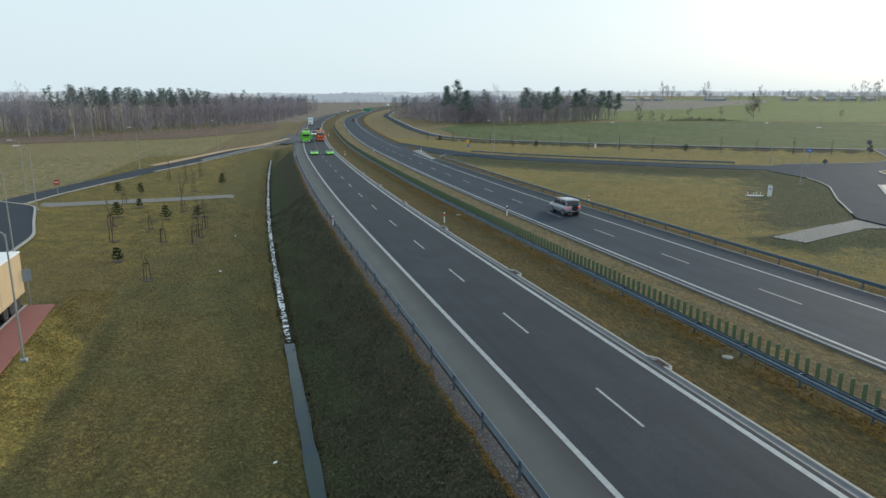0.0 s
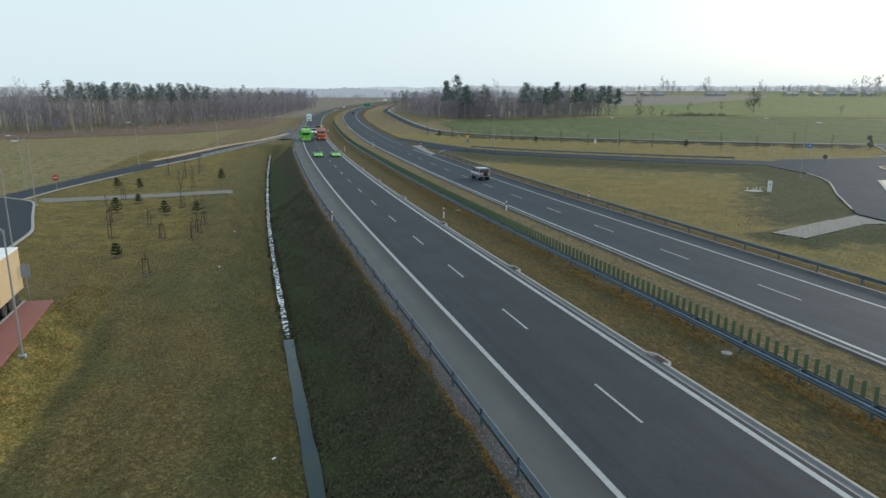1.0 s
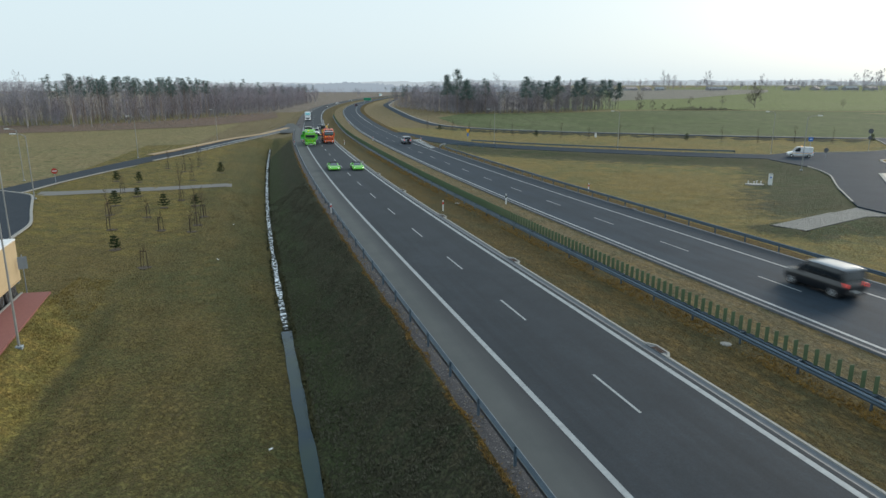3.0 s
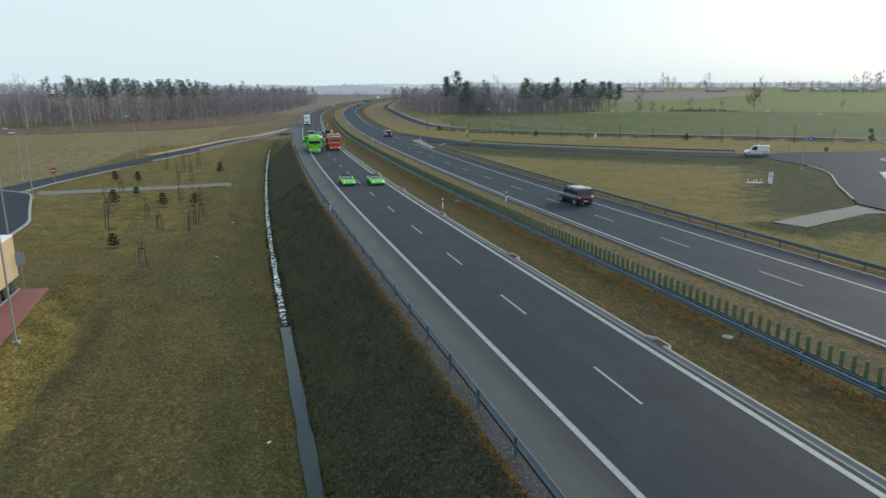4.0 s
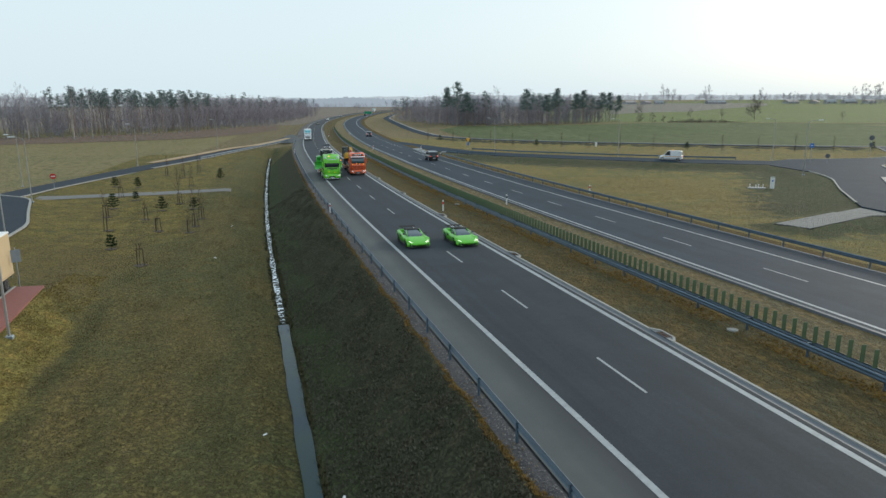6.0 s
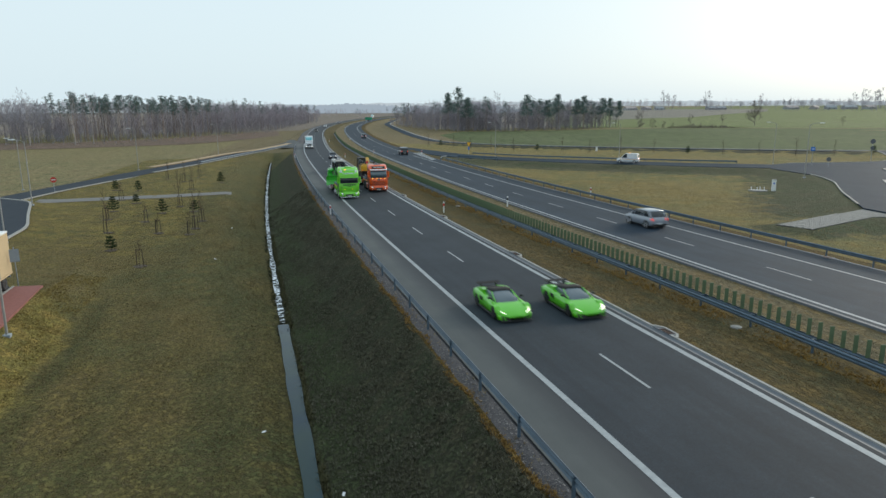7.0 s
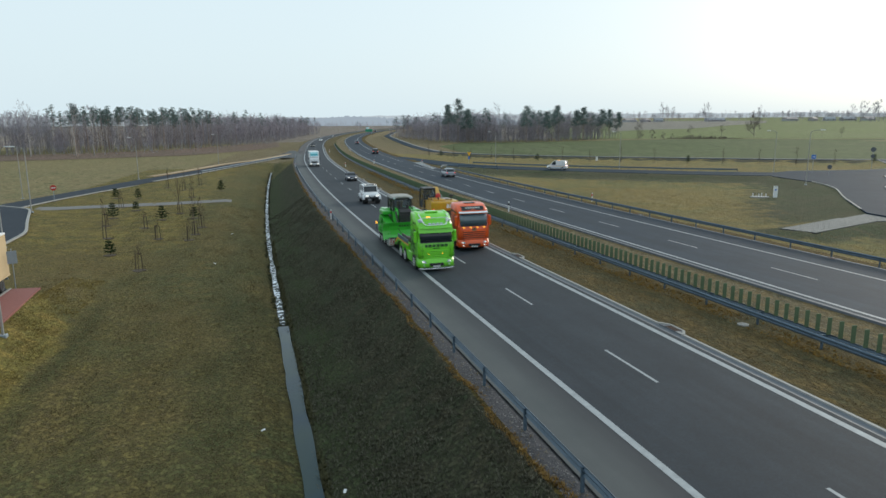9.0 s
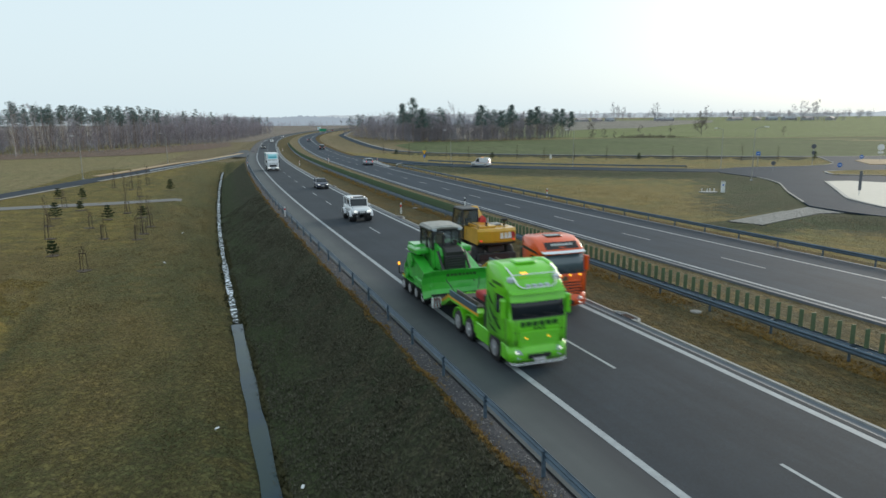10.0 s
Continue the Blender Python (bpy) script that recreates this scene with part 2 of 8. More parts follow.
def tube(bm, a, b, r0, r1=None, n=8, cap=True):
    a, b = Vector(a), Vector(b)
    r1 = r0 if r1 is None else r1
    q = (b - a).to_track_quat("Z", "Y")
    rings = []
    for p, r in ((a, r0), (b, r1)):
        rings.append([bm.verts.new(p + q @ Vector((r * math.cos(2 * math.pi * i / n), r * math.sin(2 * math.pi * i / n), 0))) for i in range(n)])
    for i in range(n):
        j = (i + 1) % n
        bm.faces.new((rings[0][i], rings[0][j], rings[1][j], rings[1][i]))
    if cap:
        bm.faces.new(rings[0][::-1])
        bm.faces.new(rings[1])


def pipe(bm, pts, r, n=6):
    for a, b in zip(pts[:-1], pts[1:]):
        tube(bm, a, b, r, r, n)


def loft(bm, rings, close=True, caps=True):
    vs = [[bm.verts.new(p) for p in ring] for ring in rings]
    n = len(vs[0])
    for a, b in zip(vs[:-1], vs[1:]):
        for i in range(n if close else n - 1):
            j = (i + 1) % n
            bm.faces.new((a[i], a[j], b[j], b[i]))
    if caps and close:
        bm.faces.new(vs[0][::-1])
        bm.faces.new(vs[-1])
    bmesh.ops.recalc_face_normals(bm, faces=bm.faces)
    return vs


def slab(bm, poly, z0, z1):
    """An upright prism over a polygon of (x, y)."""
    loft(bm, [[(x, y, z0) for x, y in poly], [(x, y, z1) for x, y in poly]])


def side_prism(bm, prof, x0, x1, inset=0.0):
    """A side profile of (y, z) drawn out across x; inset narrows nothing but the outer rims."""
    if inset:
        cy, cz = sum(p[0] for p in prof) / len(prof), sum(p[1] for p in prof) / len(prof)
        small = [(y + (cy - y) * inset, z + (cz - z) * inset) for y, z in prof]
        d = 0.06 * (x1 - x0)
        loft(bm, [[(x0, y, z) for y, z in small], [(x0 + d, y, z) for y, z in prof], [(x1 - d, y, z) for y, z in prof], [(x1, y, z) for y, z in small]])
    else:
        loft(bm, [[(x0, y, z) for y, z in prof], [(x1, y, z) for y, z in prof]])


def strip(name, s0, s1, offs, dz, material, step=4.0, parent=None):
    """A ribbon along the road with the given cross-section: offsets, heights."""
    ss = np.append(np.arange(s0, s1 - 0.01, step), s1)
    dz = dz if hasattr(dz, "__len__") else [dz] * len(offs)
    cols = [road(ss, o, z) for o, z in zip(offs, dz)]
    v = np.stack(cols, 1).reshape(-1, 3)
    n = len(offs)
    f = [(i * n + j, i * n + j + 1, (i + 1) * n + j + 1, (i + 1) * n + j) for i in range(len(ss) - 1) for j in range(n - 1)]
    ob = raw(name, v, f, material, parent)
    return ob


# ---- ground ----
RAMP_L = ((4, 262, -0.1), (-5, 220, -0.25), (-16.5, 186, -0.5), (-29.5, 152, -1.05), (-37.5, 136.5, -1.45), (-44, 119, -1.75), (-48.5, 104, -1.8), (-51, 92, -1.7), (-52, 80, -1.6))
RAMP_R = ((31.5, 196, -0.05), (34.5, 170, -0.2), (39.5, 149, -0.45), (48, 136, -0.55), (58, 124.7, -0.6), (76, 106, -0.6), (86, 98, -0.6), (98, 90, -0.6))
LANE_FAR = ((260, 88, -0.8), (160, 131, -0.8), (129, 154.5, -0.8), (90, 192, -0.8), (72, 215, -0.8), (63.5, 238, -0.9), (61.5, 262, -1.0), (66, 320, -0.8), (79, 416, -0.8), (97, 540, -0.8), (122, 640, -0.8), (165, 800, -0.8))
PLAZA = ((-31.4, -45), (-31.4, 31), (-36, 40), (-38.3, 50), (-38.6, 61), (-41.3, 71), (-45, 86), (-55, 96), (-95, 96), (-95, -45))
CROSS = ((37.2, 34.6), (38.4, 31.2), (51, 35.4), (55.2, 34.4), (55.4, 40.6))
JUNCTION = ((83, 77), (80, 71), (76, 65), (63, 50.6), (54.8, 40.2), (53.8, 34), (54.5, 20), (58, -20), (100, -20), (150, 60), (175, 118), (158, 131), (152.5, 124), (134, 104), (126, 99), (118, 97.5), (100, 101), (92, 98), (86, 90))

L_OFF = (-400, -110, -60, -38, -31.6, -29.2, -26.2, -19, -14.9, -13.7, -13.05, -12.4, -7.3, -6.3)
L_KEY = {
    -90: (-2.2, -1.6, -1.45, -1.4, -1.4, -1.25, -2.65, -2.85, -3.05, -3.55, -3.8, -3.55, -0.16, -0.03),
    30: (-2.2, -1.6, -1.45, -1.4, -1.4, -1.30, -2.65, -2.85, -3.05, -3.55, -3.8, -3.55, -0.16, -0.03),
    42: (-2.2, -1.7, -1.6, -1.6, -2.2, -2.4, -2.6, -2.8, -3.05, -3.55, -3.8, -3.55, -0.16, -0.03),
    60: (-2.2, -1.9, -1.8, -1.8, -2.2, -2.35, -2.4, -2.5, -2.95, -3.5, -3.75, -3.5, -0.16, -0.03),
    90: (-2.2, -2.2, -2.1, -1.9, -1.85, -1.85, -1.8, -1.65, -2.5, -3.4, -3.65, -3.4, -0.16, -0.03),
    150: (-2.2, -2.2, -2.2, -1.7, -1.3, -1.3, -1.3, -1.6, -2.5, -3.1, -3.35, -3.1, -0.16, -0.03),
    176: (-2.2, -2.2, -2.2, -1.8, -1.4, -1.3, -1.1, -1.2, -2.0, -2.6, -2.8, -2.6, -0.16, -0.03),
    186: (-2.2, -2.2, -2.2, -1.9, -1.5, -1.3, -1.0, -0.8, -0.9, -1.0, -1.0, -1.0, -0.15, -0.03),
    235: (-2.2, -2.2, -2.2, -2.0, -1.9, -1.9, -1.7, -1.1, -0.5, -0.4, -0.35, -0.3, -0.15, -0.03),
    320: (-2.2, -2.2, -2.2, -2.1, -2.0, -2.0, -1.9, -1.8, -1.6, -1.5, -1.4, -1.3, -0.2, -0.05),
    5000: (-2.2, -2.2, -2.2, -2.1, -2.0, -2.0, -1.9, -1.8, -1.6, -1.5, -1.4, -1.3, -0.2, -0.05),
}
R_OFF = (4.55, 6.0, 9.5, 13.5, 15.2, 26.5, 28.6, 33, 45, 62, 90, 150, 400)
R_KEY = {
    -90: (-0.06, -0.14, -0.28, -0.14, -0.12, -0.12, -0.25, -1.15, -1.5, -1.45, -1.3, -1.4, -2.2),
    120: (-0.06, -0.14, -0.28, -0.14, -0.12, -0.12, -0.25, -1.15, -1.5, -1.45, -1.3, -1.4, -2.2),
    160: (-0.06, -0.14, -0.28, -0.14, -0.12, -0.12, -0.12, -0.6, -1.3, -1.45, -1.3, -1.6, -2.2),
    230: (-0.06, -0.14, -0.28, -0.14, -0.12, -0.12, -0.25, -0.9, -1.4, -1.6, -1.8, -2.1, -2.2),
    5000: (-0.06, -0.14, -0.28, -0.14, -0.12, -0.12, -0.25, -0.9, -1.4, -1.6, -1.8, -2.1, -2.2),
}


def _table(keys, offs, s, off):
    ks = sorted(keys)
    cols = np.array([np.interp(off, offs, keys[k]) for k in ks])
    i = np.clip(np.searchsorted(ks, s) - 1, 0, len(ks) - 2)
    k0, k1 = np.array(ks)[i], np.array(ks)[i + 1]
    t = np.clip((s - k0) / (k1 - k0), 0, 1)
    n = np.arange(len(s))
    return cols[i, n] * (1 - t) + cols[i + 1, n] * t


def _seg_dist(px, py, a, b):
    ax, ay, bx, by = a[0], a[1], b[0], b[1]
    dx, dy = bx - ax, by - ay
    t = np.clip(((px - ax) * dx + (py - ay) * dy) / (dx * dx + dy * dy), 0, 1)
    return np.hypot(px - ax - t * dx, py - ay - t * dy), t


def _inside(px, py, poly):
    r = np.zeros(px.shape, bool)
    for (ax, ay), (bx, by) in zip(poly, poly[1:] + poly[:1]):
        c = (ay > py) != (by > py)
        r ^= c & (px < (bx - ax) * (py - ay) / ((by - ay) or 1e-9) + ax)
    return r


def row_base(y):
    """Where the road's axis crosses a row of the ground, and the secant of its turn."""
    yy = np.clip(y, RY[0], RY[-1])
    x = np.interp(yy, RY, RX) + (y - yy) * math.tan(RT[-1]) * (y > RY[-1])
    return x, 1 / np.cos(np.interp(yy, RY, RT))


def level(y):
    return road_z(np.interp(y, RY, RS))


def ground_z(x, y, detail=True):
    x, y = np.asarray(x, float), np.asarray(y, float)
    shape = np.broadcast(x, y).shape
    x, y = np.broadcast_to(x, shape).ravel(), np.broadcast_to(y, shape).ravel()
    bx, sec = row_base(y)
    off = (x - bx) / sec
    s = np.interp(y, RY, RS)
    h = np.where(off < 0, _table(L_KEY, L_OFF, s, off), _table(R_KEY, R_OFF, s, off))
    h = np.where((off > -6.3) & (off < 4.55), -0.15, h)
    h = np.where((off > 15.2) & (off < 26.5), -0.15, h)
    for line, half, reach in ((RAMP_L, 3.6, 5.0), (RAMP_R, 5.2, 6.0), (LANE_FAR, 2.8, 6.0)):
        best, hh = np.full(x.shape, 1e9), np.zeros(x.shape)
        for a, b in zip(line[:-1], line[1:]):
            d, t = _seg_dist(x, y, a, b)
            near = d < best
            best = np.where(near, d, best)
            hh = np.where(near, a[2] + t * (b[2] - a[2]) - 0.10, hh)
        w = np.clip(1 - (best - half) / reach, 0, 1)
        w = w * w * (3 - 2 * w)
        w = np.where((off > -9) & (off < 29), 0, w)
        h = h * (1 - w) + hh * w
    for poly, hp, reach in ((PLAZA, -1.38, 2.5), (JUNCTION, -0.70, 7.0), (CROSS, -0.87, 4.0)):
        best = np.full(x.shape, 1e9)
        for a, b in zip(poly, poly[1:] + poly[:1]):
            best = np.minimum(best, _seg_dist(x, y, a, b)[0])
        best = np.where(_inside(x, y, poly), 0, best)
        w = np.clip(1 - best / reach, 0, 1)
        w = w * w * (3 - 2 * w)
        h = h * (1 - w) + hp * w
    # past the near fields the land climbs slowly towards the villages
    far = np.clip((np.hypot(x, y) - 470) / 900, 0, 1) ** 1.15 * 15.5
    away = np.clip((off - 110) / 200, 0, 1) * np.clip((x - 0.40 * y) / 120, 0, 1)
    return (h + level(y) + far * away).reshape(shape)


def ground_sheet():
    ys = np.concatenate([np.arange(-325, -85, 12), np.arange(-85, 130, 1.5), np.arange(130, 300, 3), np.arange(300, 520, 10), np.arange(520, 1000, 40), [1000, 1200, 1500, 2000, 2800, 4500]])
    offs = np.concatenate([[-4500, -2500, -1500, -900, -600, -400, -300, -220], np.arange(-170, -60, 6), np.arange(-60, -30, 1.5), np.arange(-30, -13.5, 0.7),
                           [-13.35, -13.05, -12.75, -12.4, -11.7, -11, -10.2, -9.4, -8.7, -8, -7.5, -7.3, -7.08, -6.92, -6.6, -6.3, -6.0, 4.3, 4.55, 5.2, 6, 7, 8, 9, 9.7, 10.6, 11.5, 12.5, 13.5, 14.5, 15.2, 15.5, 26.2, 26.5, 27.4, 28.6],
                           np.arange(29.6, 92, 1.2), np.arange(92, 110, 2.5), np.arange(110, 180, 6), [190, 220, 260, 320, 400, 600, 900, 1500, 2500, 4500]])
    Y = np.repeat(ys[:, None], len(offs), 1)
    bx, sec = row_base(ys)
    X = bx[:, None] + offs[None] * np.where(np.abs(offs) < 200, sec[:, None], 1.0)
    Z = ground_z(X, Y)
    rng = np.random.default_rng(3)
    rough = (offs < -6.4) | (offs > 28)
    Z = Z + rng.normal(0, 0.025, Z.shape) * rough[None] * (np.abs(offs) < 120)[None]
    n = len(offs)
    v = np.stack([X, Y, Z], -1).reshape(-1, 3)
    f, idx = [], []
    mids = (offs[1:] + offs[:-1]) / 2
    XM, YM = (X[1:, 1:] + X[:-1, :-1]) / 2, (Y[1:, 1:] + Y[:-1, :-1]) / 2
    d_ramp, d_lane, d_jun = (np.min([_seg_dist(XM, YM, a, b)[0] for a, b in zip(l[:-1], l[1:])], axis=0) for l in (RAMP_R, LANE_FAR, JUNCTION + JUNCTION[:1]))
    jit = np.random.default_rng(4).normal(0, 0.55, XM.shape)
    fade = np.random.default_rng(5).uniform(0, 1, XM.shape)
    green = (d_lane + jit > 3.0) & (d_lane + jit < 7.0)
    for i in range(len(ys) - 1):
        ym = (ys[i] + ys[i + 1]) / 2
        for j in range(n - 1):
            f.append((i * n + j, i * n + j + 1, (i + 1) * n + j + 1, (i + 1) * n + j))
            o = mids[j]
            if o < -6.3:
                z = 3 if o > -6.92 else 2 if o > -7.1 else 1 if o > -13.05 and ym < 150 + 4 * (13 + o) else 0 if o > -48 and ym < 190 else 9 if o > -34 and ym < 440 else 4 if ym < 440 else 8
            elif o < 26:
                z = 3 if o < 0 else 9 if 10.5 < o < 15 else 5
            else:
                z = 2 if o < 28.6 else (1 if green[i, j] else 6) if ym < 240 and o < 170 else 9 if ym >= 240 and o < 75 else 8 if ym > 440 and o < 190 else 4
            idx.append(z)
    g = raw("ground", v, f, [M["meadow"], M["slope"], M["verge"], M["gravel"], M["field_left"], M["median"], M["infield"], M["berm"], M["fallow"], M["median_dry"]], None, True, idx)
    # darker, greener grass on the banks under the ramp, the junction and the block path
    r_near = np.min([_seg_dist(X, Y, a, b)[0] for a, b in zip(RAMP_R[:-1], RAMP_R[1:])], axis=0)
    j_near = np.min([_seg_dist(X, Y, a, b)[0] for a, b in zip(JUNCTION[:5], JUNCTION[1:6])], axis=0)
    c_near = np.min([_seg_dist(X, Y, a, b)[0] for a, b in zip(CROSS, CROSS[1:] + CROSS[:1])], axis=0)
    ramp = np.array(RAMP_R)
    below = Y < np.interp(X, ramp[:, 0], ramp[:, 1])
    alt_grass = np.clip(1.15 - (r_near - 8.0) / 12.0, 0, 1) * below
    alt_grass = np.maximum(alt_grass, np.clip(1.15 - (j_near - 3.0) / 12.0, 0, 1) * below)
    alt_grass = np.maximum(alt_grass, np.clip(1.2 - c_near / 4.0, 0, 1) * (Y < 36))
    far_off = np.repeat(offs[None], len(ys), 0)      # the yellow berm above the fold, its sunlit brightness put into the colour
    alt_grass = np.where(far_off < 0, np.clip((-25.55 - 0.75 * np.clip(Y - 25, 0, 60) + 0.35 * np.sin(Y * 0.7) - far_off) / 1.3, 0, 1) * np.clip((far_off + 44) / 4, 0, 1) * np.clip((70 - Y) / 30, 0, 1), alt_grass)
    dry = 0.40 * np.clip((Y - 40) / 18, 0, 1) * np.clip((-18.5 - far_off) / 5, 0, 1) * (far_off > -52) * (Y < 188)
    alt_grass = np.where(far_off < 0, np.maximum(alt_grass, dry), alt_grass)      # straw-dry grass among the young trees
    at = g.data.attributes.new("alt_grass", "FLOAT", "POINT")
    at.data.foreach_set("value", alt_grass.ravel().astype(np.float32))
    # greener bands on the shallow tracks; berm foot darkened to paint its shaded fold
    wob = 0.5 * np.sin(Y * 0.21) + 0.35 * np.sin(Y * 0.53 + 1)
    green_shade = 0.8 * np.clip(1 - np.abs(far_off + 25.3 + 0.3 * wob) / 0.9, 0, 1) * np.clip((36 - Y) / 10, 0, 1)
    green_shade = np.maximum(green_shade, 0.38 * np.clip(1 - np.abs(far_off + 25.6 - (Y - 34) * 0.35 + wob) / 1.6, 0, 1) * np.clip((Y - 30) / 6, 0, 1) * np.clip((66 - Y) / 14, 0, 1))
    green_shade = np.maximum(green_shade, 0.65 * np.clip(1 - np.abs(far_off + 16.4 + wob) / 2.0, 0, 1) * np.clip((150 - Y) / 40, 0, 1))
    green_shade = np.maximum(green_shade, 0.45 * np.clip(1 - np.abs(far_off + 21.5 + wob) / 1.1, 0, 1) * np.clip((110 - Y) / 30, 0, 1))
    green_shade = np.maximum(green_shade, 0.8 * np.clip((-9.6 - far_off) / 1.6, 0, 1) * (far_off > -12.6) * np.clip((Y + 12) / 20, 0, 1))
    at = g.data.attributes.new("green_shade", "FLOAT", "POINT")
    at.data.foreach_set("value", green_shade.ravel().astype(np.float32))
    tagged(g, "uneven dry winter grass in olive and tawny patches", "ground", "", "structure")
    return g


ground = ground_sheet()


def drape(name, near_line, far_line, material, label, lift=0.06, n=60, m=14):
    """A sheet lying on the ground between two lines of (x, y)."""
    def along(line, t):
        p = np.array(line, float)
        d = np.concatenate([[0], np.cumsum(np.hypot(*np.diff(p, axis=0).T))])
        return np.stack([np.interp(t * d[-1], d, p[:, 0]), np.interp(t * d[-1], d, p[:, 1])], -1)
    a, b = along(near_line, np.linspace(0, 1, n)), along(far_line, np.linspace(0, 1, n))
    t = np.linspace(0, 1, m)[:, None, None] ** 1.5
    p = a[None] * (1 - t) + b[None] * t
    z = ground_z(p[..., 0], p[..., 1]) + lift
    v = np.concatenate([p, z[..., None]], -1).reshape(-1, 3)
    f = [(i * n + j, i * n + j + 1, (i + 1) * n + j + 1, (i + 1) * n + j) for i in range(m - 1) for j in range(n - 1)]
    return tagged(raw(name, v, f, material, None, True), label, "field", "", "structure")


drape("crop_field", ((300, 96), (262, 107), (163, 146), (133, 168), (97, 203), (80, 224), (74, 262), (84, 330)), ((620, 240), (420, 322), (366, 340), (320, 375), (262, 400), (200, 388), (150, 378), (112, 378)), M["field"], "even dark-green winter crop beside the road", 0.10)
drape("bright_crop_field", ((625, 246), (425, 330), (370, 348), (325, 383), (268, 410), (205, 440)), ((2600, 1300), (1700, 1250), (1250, 1150), (900, 1050), (700, 1000), (420, 960)), M["field_far"], "bright green crop reaching to the far houses", 0.12, 60, 40)
drape("ploughed_field", ((646, 728), (520, 655), (432, 593), (334, 585)), ((732, 825), (690, 862), (649, 892), (548, 958)), M["plough"], "pale ploughed strip beyond the hedge", 0.24, 60, 40)
drape("felled_strip", ((-220, 262), (-150, 264), (-88, 272), (-40, 290), (-18, 318), (2, 362)), ((-220, 330), (-150, 330), (-95, 322), (-60, 345), (-27, 395), (4, 450)), M["heath"], "reddish felled ground with brush in front of the wood", 0.12)

# ---- ditch water ----
for s0, s1, dz, wd in ((-60, 24.0, -3.56, 0.45), (24.4, 172, -3.50, 0.23)):
    ss = np.append(np.arange(s0, s1, 1.5), s1)
    zz = np.interp(ss, (-90, 60, 90, 150, 176), (-3.58, -3.53, -3.44, -3.14, -2.62))
    wv = wd * (1 + 0.25 * np.random.default_rng(int(s1)).normal(0, 1, len(ss)).clip(-1, 1) * (0.45 if s0 < 0 else 1.2)) + (0.05 if s0 < 0 else 0)
    a, b = road(ss, -13.05 - wv * (0.72 if s0 < 0 else 0.9), zz), road(ss, -13.05 + wv * (0.72 if s0 < 0 else 0.9), zz)
    v = np.stack([a, b], 1).reshape(-1, 3)
    water = raw("ditch_water", v, [(2 * i, 2 * i + 1, 2 * i + 3, 2 * i + 2) for i in range(len(ss) - 1)], M["black"])
    mt, nt, p = node_mat("ditch_water" if s0 < 0 else "sky_patched_ditch_water")
    if s0 < 0:
        col = mix_rgb(nt, noise_fac(nt, 0.16, 0.4, 0.6, 2), (0.012, 0.034, 0.052), (0.026, 0.050, 0.040))
        p.inputs["Roughness"].default_value = 0.08
        p.inputs["Specular IOR Level"].default_value = 0.15
        bump(nt, p, noise_fac(nt, 6, 0.3, 0.7), 0.1, 0.01)
    else:
        # white patches are painted on for the sky reflected in the water
        col = mix_rgb(nt, noise_fac(nt, 3.0, 0.525, 0.54, 4, None, 0.6), (0.012, 0.016, 0.014), (0.74, 0.79, 0.84))
        p.inputs["Roughness"].default_value = 0.5
        p.inputs["Specular IOR Level"].default_value = 0.08
    nt.links.new(col, p.inputs["Base Color"])
    water.data.materials[0] = mt
    tagged(water, "still green-grey water in a straight ditch" if s0 < 0 else "ditch water with white sky reflection painted in patches", "water", "", "structure")


# ---- carriageways ----
tagged(strip("road_west", -300, 995, (-3.75, -1.8, 0, 1.8, 4.10), 0.0, M["lane"]), "worn grey two-lane asphalt carriageway", "road", "", "structure")
def shoulder_material():
    """Pale shoulder asphalt, darkening unevenly towards the lane where tyres run."""
    m, nt, p = node_mat("pale_shoulder_asphalt")
    at = nt.nodes.new("ShaderNodeAttribute")
    at.attribute_name = "worn"
    add = nt.nodes.new("ShaderNodeMath")
    add.operation, add.use_clamp = "MULTIPLY_ADD", True
    nt.links.new(noise_fac(nt, 0.7, 0.3, 0.7, 6, (1.0, 0.12, 1.0)), add.inputs[0])
    add.inputs[1].default_value = 0.35
    nt.links.new(at.outputs["Fac"], add.inputs[2])
    pale = mix_rgb(nt, noise_fac(nt, 0.3, 0.35, 0.65, 5), (0.062, 0.073, 0.078), (0.080, 0.090, 0.094))
    col = mix_rgb(nt, add.outputs[0], pale, (0.026, 0.032, 0.041))
    f = noise_fac(nt, 40, 0.3, 0.7, 3)
    col = mix_rgb(nt, f, mix_rgb(nt, 0.22, col, (0.02, 0.02, 0.02)), col)
    nt.links.new(col, p.inputs["Base Color"])
    p.inputs["Roughness"].default_value, p.inputs["Specular IOR Level"].default_value = 0.75, 0.3
    bump(nt, p, f, 0.3, 0.006)
    return m


west_shoulder = strip("shoulder_west", -300, 232, (-6.18, -5.6, -5.1, -4.6, -4.2, -3.75), [-0.002] * 6, shoulder_material())
at = west_shoulder.data.attributes.new("worn", "FLOAT", "POINT")
at.data.foreach_set("value", np.tile((-0.30, -0.30, -0.12, 0.25, 0.6, 0.8), len(west_shoulder.data.vertices) // 6).astype(np.float32))
tagged(west_shoulder, "pale grey asphalt hard shoulder beside the guardrail", "road", "", "structure")
tagged(strip("road_east", -300, 995, (15.25, 17.6, 19.6, 21.5, 23.6, 26.05), 0.0, M["lane_east"]), "worn grey two-lane asphalt carriageway with shoulder", "road", "", "structure")
tagged(strip("shoulder_east", -300, 150, (26.05, 26.06, 26.25, 26.3), (0.0, 0.04, 0.04, -0.15), M["gutter"]), "concrete gutter along the shoulder", "gutter", "", "structure")
